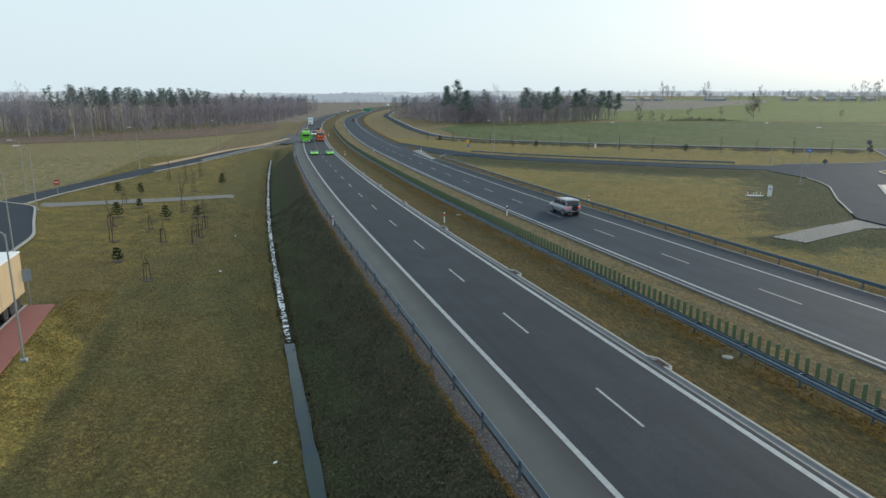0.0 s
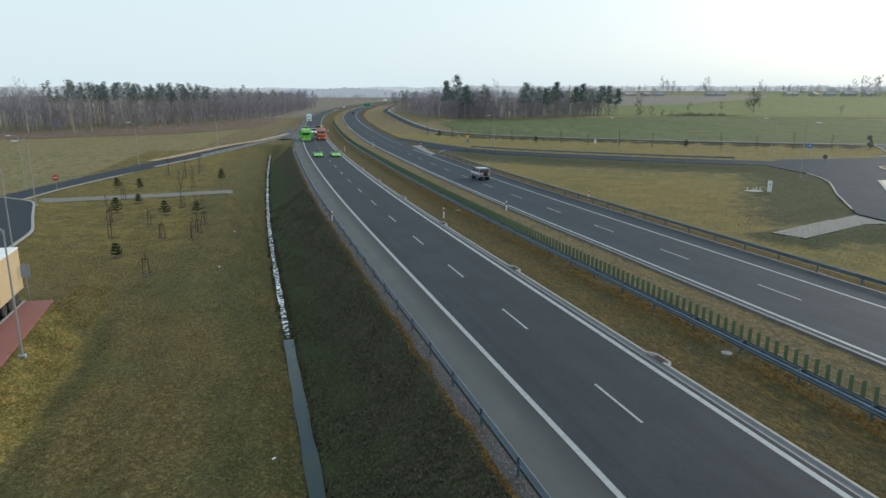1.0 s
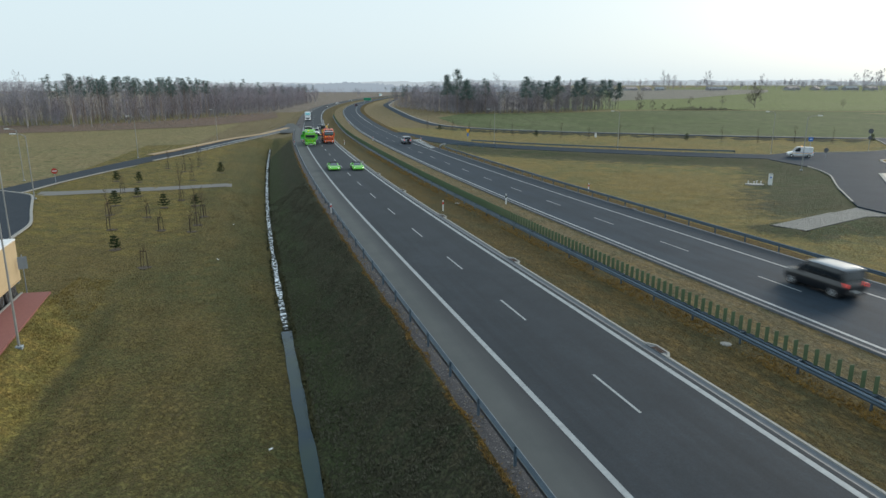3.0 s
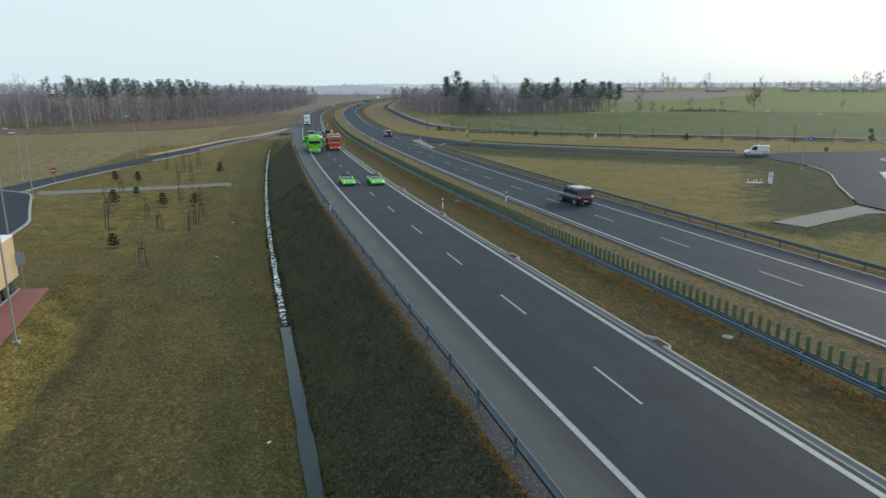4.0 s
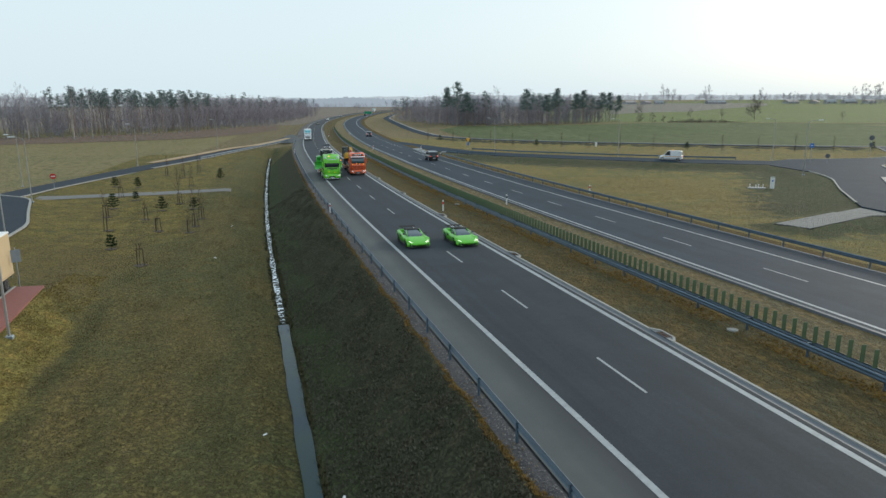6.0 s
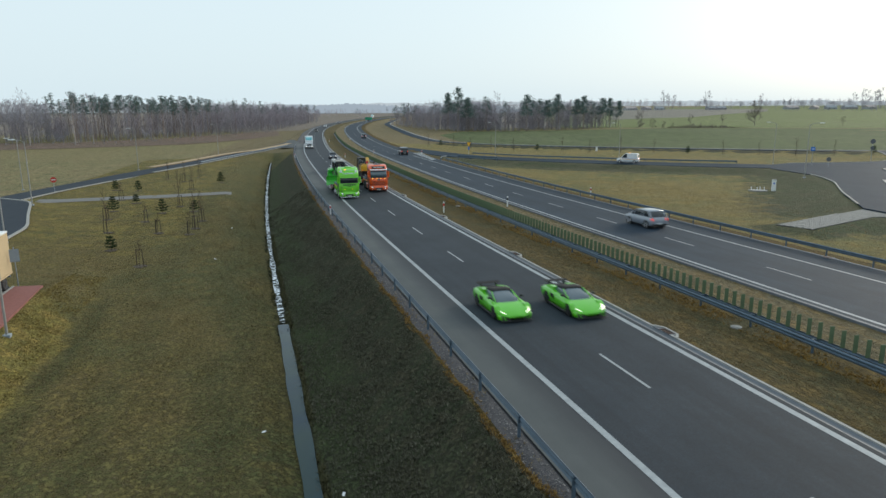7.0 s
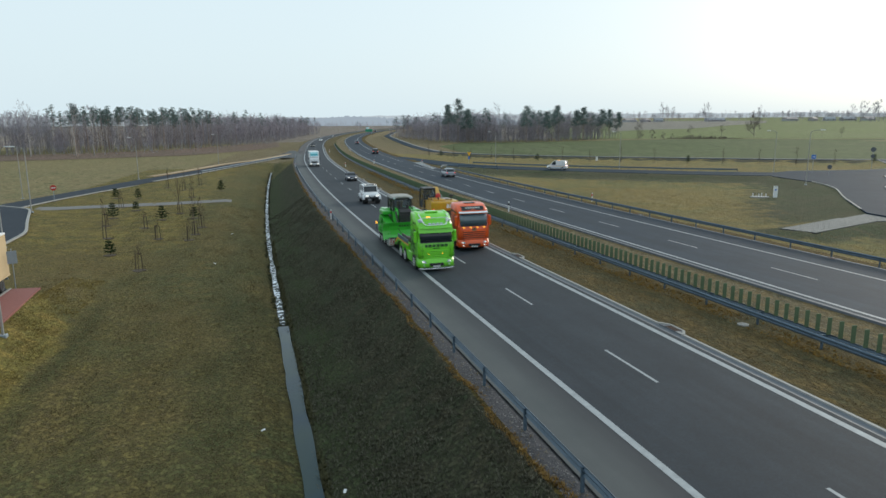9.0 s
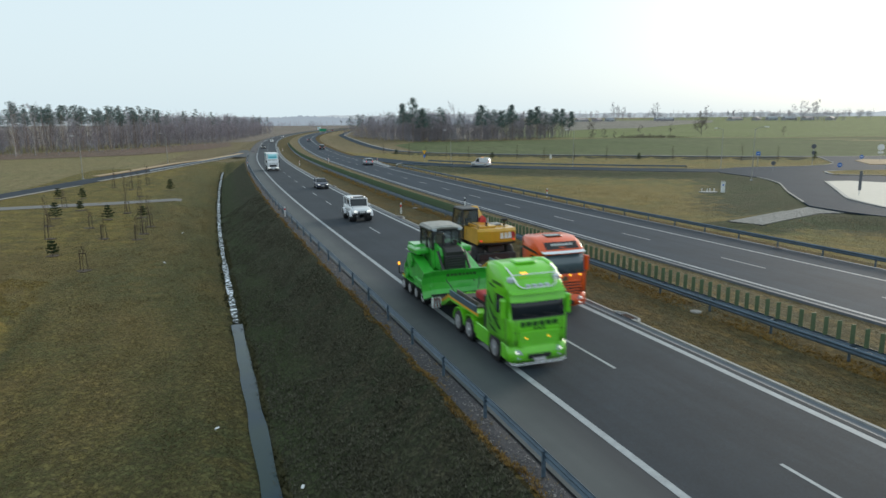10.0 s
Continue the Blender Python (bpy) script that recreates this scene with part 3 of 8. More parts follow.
tagged(strip("gutter_median", -300, 300, (4.10, 4.22, 4.34, 4.46), (0.001, -0.03, -0.03, 0.005), M["gutter"]), "grey concrete gutter channel along the median", "gutter", "", "structure")
tagged(strip("kerb_median", -300, 300, (4.46, 4.465, 4.60, 4.605), (0.005, 0.055, 0.055, -0.15), M["concrete"]), "low pale concrete kerb along the median", "kerb", "", "structure")
tagged(strip("kerb_median_east", -300, 300, (15.0, 15.01, 15.22, 15.25), (-0.15, 0.02, 0.02, 0.0), M["gutter"]), "low concrete edging along the median", "kerb", "", "structure")


def line(name, s0, s1, off, width, label, step=3.0):
    return tagged(strip(name, s0, s1, (off - width / 2, off + width / 2), 0.006, M["paint"], step), label, "road marking", "road markings", "structure")


line("edge_line", -300, 236, -3.62, 0.27, "solid white edge line, slightly worn")
line("edge_line", 300, 900, -3.62, 0.26, "solid white edge line, slightly worn")
line("edge_line", -300, 900, 3.69, 0.29, "solid white edge line, slightly worn")
line("edge_line", -300, 900, 15.75, 0.24, "solid white edge line, slightly worn")
line("edge_line", -300, 150, 23.40, 0.20, "solid white edge line, slightly worn")
line("edge_line", 250, 900, 23.40, 0.24, "solid white edge line, slightly worn")
for k in range(-6, 30):
    line("lane_dash", 12 * k, 12 * k + 4, 0.0, 0.13, "white lane dash", 2.0)
    line("lane_dash", 12 * k, 12 * k + 4, 19.62, 0.13, "white lane dash", 2.0)
# marked nose and short dashes where the ramps leave
for k in range(9):
    s = 132 + 3.4 * k
    o = 24.3 + 0.13 * k
    v = [road(s, o, 0.008), road(s + 1.9, o, 0.008), road(s + 4.2, o + 1.5 + 0.14 * k, 0.008), road(s + 2.3, o + 1.6 + 0.14 * k, 0.008)]
    tagged(raw("hatch_bar", v, [(0, 1, 2, 3)], M["paint"]), "white hatching bar on the ramp nose", "road marking", "road markings", "structure")
for k in range(14):
    line("short_dash", 168 + 6 * k, 171 + 6 * k, 23.4, 0.22, "white short merge dash", 2.0)
for k in range(10):
    line("short_dash", 238 + 6 * k, 241 + 6 * k, -3.62, 0.22, "white short merge dash", 2.0)


def ribbon(name, line_xyz, width, lift, material, label, cat="road", side=0.0, n=70, taper=None):
    """A sealed surface along a line of (x, y, height above the motorway's level)."""
    p = np.array(line_xyz, float)
    d = np.concatenate([[0], np.cumsum(np.hypot(*np.diff(p[:, :2], axis=0).T))])
    t = np.linspace(0, d[-1], n)
    # two passes of smoothing round the bends off
    q = np.stack([np.interp(t, d, p[:, k]) for k in range(3)], -1)
    for _ in range(6):
        q[1:-1] = (q[:-2] + 2 * q[1:-1] + q[2:]) / 4
    g = np.gradient(q[:, :2], axis=0)
    g /= np.linalg.norm(g, axis=1)[:, None]
    nrm = np.stack([g[:, 1], -g[:, 0]], -1)
    w = np.full(n, width / 2) if taper is None else np.interp(np.linspace(0, 1, n), *taper) / 2
    z = q[:, 2] + level(q[:, 1]) + lift
    a = np.column_stack([q[:, :2] + nrm * (side - w[:, None]), z])
    b = np.column_stack([q[:, :2] + nrm * (side + w[:, None]), z])
    c, e = a - (0, 0, 0.14), b - (0, 0, 0.14)
    v = np.stack([c, a, b, e], 1).reshape(-1, 3)
    f = [(4 * i + k, 4 * i + k + 1, 4 * i + k + 5, 4 * i + k + 4) for i in range(n - 1) for k in range(3)]
    return tagged(raw(name, v, f, material), label, cat, "", "structure")


ribbon("slip_road", RAMP_L, 5.6, 0.0, M["ramp_blue"], "dark blue-grey asphalt slip road to the service area")
ribbon("slip_road_nose", ((2.6, 268, 0.0), (1.0, 240, -0.02), (-1.2, 216, -0.02), (-3.0, 205, -0.04)), 7.0, 0.012, M["shoulder"], "pale asphalt wedge between road and slip road", taper=((0, 0.5, 1), (2.5, 6.0, 4.0)))
ribbon("east_ramp", RAMP_R, 8.4, 0.0, M["ramp"], "grey asphalt exit ramp on a low bank", taper=((0, 0.2, 1), (6.0, 8.4, 9.4)))
ribbon("field_road", LANE_FAR, 4.6, 0.02, M["ramp"], "narrow grey service road beside the field", n=120)
ribbon("field_road_edge", LANE_FAR, 0.9, 0.035, M["concrete"], "pale concrete edge strip of the service road", side=2.7, n=120)
ribbon("slip_road_bank", ((-0.5, 236, -0.10), (-11, 203, -0.35), (-21, 184, -0.55), (-33.5, 153, -1.1), (-37, 147, -1.3)), 2.0, 0.22, M["sand"], "sandy bank edge beside the slip road", "bank")
ribbon("slip_road_kerb", tuple((x + 2.6, y - 1.3, h) for x, y, h in RAMP_L[1:5]), 0.5, 0.10, M["concrete"], "pale concrete edge along the slip road", "kerb")


def pad(name, poly, h, material, label, thick=0.16, cat="pavement", lift=0.0):
    """A paved sheet over a polygon of (x, y), following the level."""
    bm = bmesh.new()
    top = [bm.verts.new((x, y, float(level(y)) + h + lift)) for x, y in poly]
    low = [bm.verts.new((v.co.x, v.co.y, v.co.z - thick)) for v in top]
    n = len(top)
    top_face = bm.faces.new(top)
    for i in range(n):
        bm.faces.new((top[i], low[i], low[(i + 1) % n], top[(i + 1) % n]))
    bmesh.ops.recalc_face_normals(bm, faces=bm.faces)
    bmesh.ops.triangulate(bm, faces=[top_face], ngon_method="EAR_CLIP")
    return tagged(obj(name, bm, material), label, cat, "", "structure")


pad("service_plaza", PLAZA, -1.30, M["ramp_blue"], "dark asphalt lorry park", cat="road")
pad("crossroads", JUNCTION, -0.61, M["ramp"], "grey asphalt junction beside the motorway", cat="road")
tagged(drape("footpath", ((-45.5, 88.6), (-17.8, 89.2)), ((-45.8, 93.0), (-17.8, 92.8)), M["path"], "plain grey concrete path ending in the grass", 0.05, 30, 4), category="path")


# ---- vehicles: materials ----
def paint(name, col, vary=0.04):
    m, nt, p = node_mat(name)
    c = mix_rgb(nt, noise_fac(nt, 1.3, 0.3, 0.7, 5), tuple(x * (1 - vary * 3) for x in col), col)
    nt.links.new(c, p.inputs["Base Color"])
    p.inputs["Roughness"].default_value = 0.32
    p.inputs["Coat Weight"].default_value, p.inputs["Coat Roughness"].default_value = 0.6, 0.06
    return m


M["lime"] = paint("lime_green_car_paint", (0.095, 0.500, 0.006))
M["truck_green"] = paint("bright_green_truck_paint", (0.155, 0.62, 0.020))
M["dozer_green"] = paint("grass_green_machine_paint", (0.045, 0.47, 0.045), 0.08)
M["orange"] = paint("orange_truck_paint", (0.78, 0.095, 0.008))
M["machine_yellow"] = paint("yellow_machine_paint", (0.62, 0.33, 0.016), 0.08)
M["car_white"] = paint("white_car_paint", (0.72, 0.74, 0.77))
M["car_silver"] = paint("silver_car_paint", (0.27, 0.30, 0.35))
M["car_black"] = paint("black_car_paint", (0.012, 0.013, 0.016))
M["car_navy"] = paint("dark_navy_car_paint", (0.018, 0.030, 0.066))
M["teal"] = paint("teal_livery", (0.05, 0.42, 0.52))
M["glass"] = plain("dark_window_glass", (0.022, 0.028, 0.034), 0.08, 0.0, 0.1, 1.0, spec=0.5)
# base colour lifted to pale blue for the sky reflected in the glass
M["screen"] = plain("sky_pale_windscreen", (0.085, 0.120, 0.145), 0.05, 0.0, 0.1, 1.0, spec=0.9)
M["trim"] = plain("matt_black_trim", (0.016, 0.016, 0.018), 0.5, 0, 0.1)
M["soft_top"] = plain("black_fabric_roof", (0.012, 0.012, 0.013), 0.85, 0, 0.1)
M["chrome"] = plain("chrome", (0.75, 0.76, 0.78), 0.12, 1.0, 0.03)
M["alloy"] = plain("alloy_rim", (0.86, 0.87, 0.89), 0.30, 0.85, 0.04)
M["dark_rim"] = plain("dark_rim", (0.05, 0.05, 0.055), 0.35, 0.7, 0.08)
M["chassis"] = plain("dark_chassis_steel", (0.045, 0.045, 0.05), 0.6, 0.4, 0.2)
M["deck"] = plain("worn_trailer_deck", (0.14, 0.12, 0.11), 0.8, 0.1, 0.25, 2.0)
M["lamp"] = glow("headlamp_glow", (1.0, 0.97, 0.90), 0.75)
M["lamp_dim"] = plain("clear_lamp_glass", (0.55, 0.62, 0.70), 0.1, 0.2, 0.05)
M["amber"] = glow("amber_lamp_glow", (1.0, 0.42, 0.03), 1.6)
M["amber_dim"] = glow("amber_bar_glow", (0.75, 0.34, 0.08), 0.35)
M["tail"] = glow("tail_lamp_glow", (0.75, 0.05, 0.03), 0.7)
M["plate"] = plain("number_plate_white", (0.62, 0.63, 0.64), 0.5, 0, 0.03)
M["lettering"] = plain("dark_green_lettering", (0.012, 0.075, 0.012), 0.5, 0, 0.05)
M["roof_dust"] = plain("dusty_pale_sheet", (0.38, 0.38, 0.36), 0.85, 0, 0.25, 5.0)
M["cab_glass"], _nt, _p = node_mat("clear_cab_glass")
_p.inputs["Base Color"].default_value = (0.26, 0.30, 0.31, 1)
_p.inputs["Transmission Weight"].default_value, _p.inputs["Roughness"].default_value, _p.inputs["IOR"].default_value = 0.85, 0.03, 1.15
M["seat_red"] = plain("red_cover", (0.42, 0.03, 0.03), 0.7, 0, 0.2, 4)
M["tan_cover"] = plain("tan_tarpaulin", (0.52, 0.40, 0.24), 0.7, 0, 0.08, 0.8, relief=0.01)


def lathe_x(bm, prof, n=20):
    """Turns a profile of (x, radius) round the x axis."""
    rings = [[bm.verts.new((x, r * math.cos(2 * math.pi * i / n), r * math.sin(2 * math.pi * i / n))) for i in range(n)] for x, r in prof]
    for a, b in zip(rings[:-1], rings[1:]):
        for i in range(n):
            j = (i + 1) % n
            bm.faces.new((a[i], b[i], b[j], a[j]))
    bm.faces.new(rings[0])
    bm.faces.new(rings[-1][::-1])
    bmesh.ops.recalc_face_normals(bm, faces=bm.faces)


SPUN = []      # wheels with their centre, radius, thing, and spoke symmetry


def wheel(root, x, y, r, w, rim_mat, spokes=5):
    """A tyre on a spoked rim; the outer face looks away from the vehicle's middle."""
    sg = 1 if x > 0 else -1
    bm = bmesh.new()
    h = w / 2
    lathe_x(bm, [(-h, r * 0.62), (-h, r * 0.9), (-h * 0.8, r * 0.985), (-h * 0.35, r), (h * 0.35, r), (h * 0.8, r * 0.985), (h, r * 0.9), (h, r * 0.62)], 24)
    tyre = part("wheel", bm, M["black"], root, "black rubber tyre")
    for p in tyre.data.polygons:
        p.use_smooth = True
    tyre.location = (x, y, r)
    bm = bmesh.new()
    o = sg * h
    lathe_x(bm, [(o * 0.9, r * 0.64), (o * 1.05, r * 0.64), (o * 1.07, r * 0.60), (o * 1.04, r * 0.50), (o * 0.98, r * 0.48)], 20)
    for k in range(spokes):
        a = 2 * math.pi * k / spokes
        d, t = Vector((0, math.cos(a), math.sin(a))), Vector((0, -math.sin(a), math.cos(a)))
        ring = []
        for rr, hw, xx in ((r * 0.08, r * 0.10, o * 1.08), (r * 0.57, r * (0.075 if spokes < 8 else 0.10), o * 1.06)):
            c = d * rr
            ring.append([c + t * hw + Vector((xx, 0, 0)), c - t * hw + Vector((xx, 0, 0)), c - t * hw + Vector((xx * 0.7, 0, 0)), c + t * hw + Vector((xx * 0.7, 0, 0))])
        loft(bm, ring)
    tube(bm, (o * 0.7, 0, 0), (o * 1.16, 0, 0), r * 0.22 if spokes > 6 else r * 0.13, r * 0.14 if spokes > 6 else r * 0.10, 12)
    part("rim", bm, rim_mat, tyre, "spoked wheel rim")
    SPUN.append((root, (x, y, r), r, spokes))
    return tyre


def ring_of(w, zb, zs, zt, wt, y, crown=0.03):
    """A cross-section of a car body: sill, flank, shoulder and crowned top."""
    right = [(w * 0.80, zb), (w * 0.97, zb + 0.07), (w, zb + (zs - zb) * 0.55), (w * 0.985, zs), (wt + (w - wt) * 0.45, zs + (zt - zs) * 0.75), (wt, zt), (wt * 0.5, zt + crown)]
    return [(x, y, z) for x, z in right] + [(-x, y, z) for x, z in right[::-1]]


def bars(root, name, y, z, widths, height, material, gap=0.06, tilt=0.0, axis="front", x=0.0, thick=0.012):
    """Plain bars standing in for a line of letters."""
    bm = bmesh.new()
    total = sum(widths) + gap * (len(widths) - 1)
    p = -total / 2
    for wd in widths:
        if axis == "front":
            box(bm, x + p, x + p + wd, y - thick, y + thick, z - height / 2, z + height / 2)
        else:
            box(bm, x - thick, x + thick, y + p, y + p + wd, z - height / 2, z + height / 2)
        p += wd + gap
    return part(name, bm, material, root)


def quad(bm, *pts):
    bm.faces.new([bm.verts.new(p) for p in pts])


def supercar():
    """Low wedge-shaped open sports car with soft top and rear wing; its nose at y = 0."""
    root = empty("sports_car")
    bm = bmesh.new()
    Y0 = -2.26
    secs = ((2.30, .34, .24, .30, .33, .22), (2.16, .66, .18, .37, .415, .36), (1.88, .90, .13, .52, .53, .44), (1.45, .965, .12, .69, .66, .56), (1.0, .955, .12, .69, .75, .60), (0.45, .93, .12, .72, .83, .62),
            (-0.3, .935, .12, .78, .84, .64), (-0.9, .97, .13, .84, .88, .68), (-1.4, .985, .14, .87, .91, .70), (-1.85, .965, .20, .84, .89, .68), (-2.2, .90, .30, .76, .83, .62), (-2.27, .86, .40, .70, .76, .58))
    loft(bm, [ring_of(w, zb, zs, zt, wt, y + Y0, 0.02) for y, w, zb, zs, zt, wt in secs])
    part("body", bm, M["lime"], root, "glossy lime green bodywork", True)
    bm = bmesh.new()      # canopy: raked screen, low roof, short fall to the engine deck
    g = ((1.05, .70, .72, .745), (0.55, .72, .82, .93), (-0.02, .70, .82, 1.135), (-0.75, .70, .83, 1.13), (-1.25, .62, .86, .99), (-1.55, .55, .88, .92))
    loft(bm, [[(w, y + Y0, zl), (w * 0.80, y + Y0, zt - 0.02), (w * 0.45, y + Y0, zt + 0.015), (-w * 0.45, y + Y0, zt + 0.015), (-w * 0.80, y + Y0, zt - 0.02), (-w, y + Y0, zl)] for y, w, zl, zt in g])
    part("windscreen", bm, M["screen"], root, "raked windscreen and side windows, sky reflection painted bluish", True)
    bm = bmesh.new()
    loft(bm, [[(0.60, y + Y0, z - 0.03), (0.57, y + Y0, z + 0.02), (0.3, y + Y0, z + 0.04), (-0.3, y + Y0, z + 0.04), (-0.57, y + Y0, z + 0.02), (-0.60, y + Y0, z - 0.03)] for y, z in ((0.02, 1.13), (-0.3, 1.15), (-0.62, 1.14), (-0.92, 1.08))])
    part("soft_top", bm, M["soft_top"], root, "black fabric folding roof", True)
    for sx in (-1, 1):
        bm = bmesh.new()
        pipe(bm, [(sx * 0.71, 1.02 + Y0, 0.75), (sx * 0.66, 0.5 + Y0, 0.93), (sx * 0.575, 0.0 + Y0, 1.13)], 0.03)
        part("windscreen_pillar", bm, M["lime"], root)
        bm = bmesh.new()      # humps behind the roof
        loft(bm, [[(sx * x0, y + Y0, z0), (sx * x1, y + Y0, z0), (sx * (x1 - 0.05), y + Y0, z1), (sx * (x0 + 0.06), y + Y0, z1)] for y, x0, x1, z0, z1 in ((-0.80, .34, .82, .84, 1.06), (-1.2, .32, .85, .86, 1.03), (-1.6, .34, .84, .86, .965), (-2.05, .40, .78, .84, .885))])
        part("engine_cover", bm, M["lime"], root)
        bm = bmesh.new()
        box(bm, sx * 0.92 - 0.10, sx * 0.92 + 0.10, 0.50 + Y0, 0.64 + Y0, 0.88, 1.00, 0.03)
        tube(bm, (sx * 0.72, 0.62 + Y0, 0.80), (sx * 0.90, 0.58 + Y0, 0.93), 0.03)
        part("side_mirror", bm, M["trim"], root, "black side mirror")
        bm = bmesh.new()
        quad(bm, (sx * 0.54, 2.10 + Y0, 0.452), (sx * 0.79, 1.89 + Y0, 0.560), (sx * 0.81, 1.92 + Y0, 0.535), (sx * 0.59, 2.125 + Y0, 0.435))
        bmesh.ops.solidify(bm, geom=list(bm.faces), thickness=-0.03)
        part("headlight", bm, M["lamp"], root, "lit white Y-shaped headlight")
        bm = bmesh.new()
        loft(bm, [[(sx * 0.30, 2.31 + Y0, 0.13), (sx * 0.84, 2.12 + Y0, 0.13), (sx * 0.82, 2.10 + Y0, 0.34), (sx * 0.42, 2.27 + Y0, 0.26)], [(sx * 0.36, 2.1 + Y0, 0.14), (sx * 0.80, 2.0 + Y0, 0.14), (sx * 0.78, 2.0 + Y0, 0.33), (sx * 0.46, 2.1 + Y0, 0.24)]])
        part("air_intake", bm, M["trim"], root, "black front air intake")
        bm = bmesh.new()
        loft(bm, [[(sx * 0.60, 2.26 + Y0, 0.14), (sx * 0.645, 2.245 + Y0, 0.14), (sx * 0.70, 2.20 + Y0, 0.34), (sx * 0.655, 2.215 + Y0, 0.34)], [(sx * 0.60, 2.12 + Y0, 0.14), (sx * 0.645, 2.10 + Y0, 0.14), (sx * 0.70, 2.06 + Y0, 0.34), (sx * 0.655, 2.08 + Y0, 0.34)]])
        part("intake_blade", bm, M["lime"], root, "green blade in the intake")
        bm = bmesh.new()      # body-colour corner below the headlight
        loft(bm, [[(sx * 0.80, 2.17 + Y0, z0), (sx * 0.955, 1.90 + Y0, z0), (sx * 0.93, 1.84 + Y0, z0), (sx * 0.76, 2.10 + Y0, z0)] for z0 in (0.13, 0.26, 0.40)])
        part("bumper_corner", bm, M["lime"], root, "", True)
        bm = bmesh.new()
        loft(bm, [[(sx * 0.975, y + Y0, z - 0.12), (sx * 0.985, y + Y0, z + 0.10), (sx * 0.9, y + Y0, z + 0.10), (sx * 0.9, y + Y0, z - 0.12)] for y, z in ((-0.45, 0.62), (-0.85, 0.66))])
        part("side_intake", bm, M["trim"], root)
        bm = bmesh.new()
        box(bm, sx * 0.99 - 0.08, sx * 0.99 + 0.01, -1.0 + Y0, 1.05 + Y0, 0.09, 0.20, 0.02)
        part("side_skirt", bm, M["trim"], root, "black side skirt")
        bm = bmesh.new()
        box(bm, sx * 0.45 - 0.03, sx * 0.45 + 0.03, -2.2 + Y0, -2.0 + Y0, 0.85, 1.06, 0.01)
        part("wing_support", bm, M["trim"], root)
        bm = bmesh.new()
        box(bm, sx * 0.62 - 0.2, sx * 0.62 + 0.2, -2.30 + Y0, -2.24 + Y0, 0.66, 0.74, 0.01)
        part("tail_light", bm, M["tail"], root)
        for y, r, w in ((1.33, .345, .27), (-1.29, .36, .32)):
            bm = bmesh.new()
            arc = [math.pi * (0.08 + 0.84 * k / 8) for k in range(9)]
            ring = [(r * 1.13 * math.cos(q), r * 1.13 * math.sin(q)) for q in arc] + [(r * 1.04 * math.cos(q), r * 1.04 * math.sin(q)) for q in arc[::-1]]
            loft(bm, [[(sx * (xx), yy * k, zz * k) for yy, zz in ring] for xx, k in ((0.70, 1.0), (0.97, 1.0), (1.005, 0.985))])
            a = part("wheel_arch", bm, M["lime"], root)
            a.location = (0, y + Y0, r)
            wheel(root, sx * 0.845, y + Y0, r, w, M["dark_rim"], 5)
    bm = bmesh.new()
    loft(bm, [[(x, -2.30 + Y0, 1.08), (x, -2.04 + Y0, 1.04), (x, -2.04 + Y0, 1.06), (x, -2.29 + Y0, 1.115)] for x in (-0.68, -0.45, 0, 0.45, 0.68)])
    part("rear_wing", bm, M["soft_top"], root, "black carbon rear wing")
    bm = bmesh.new()
    box(bm, -0.86, 0.86, 1.95 + Y0, 2.34 + Y0, 0.085, 0.125, 0.02)
    part("front_splitter", bm, M["trim"], root, "black front splitter")
    bm = bmesh.new()
    box(bm, -0.42, 0.42, -1.9 + Y0, -1.05 + Y0, 0.89, 0.935, 0.02)
    for k in range(5):
        box(bm, -0.40, 0.40, -1.86 + 0.16 * k + Y0, -1.80 + 0.16 * k + Y0, 0.92, 0.96, 0.01)
    part("engine_louvre", bm, M["trim"], root)
    return root


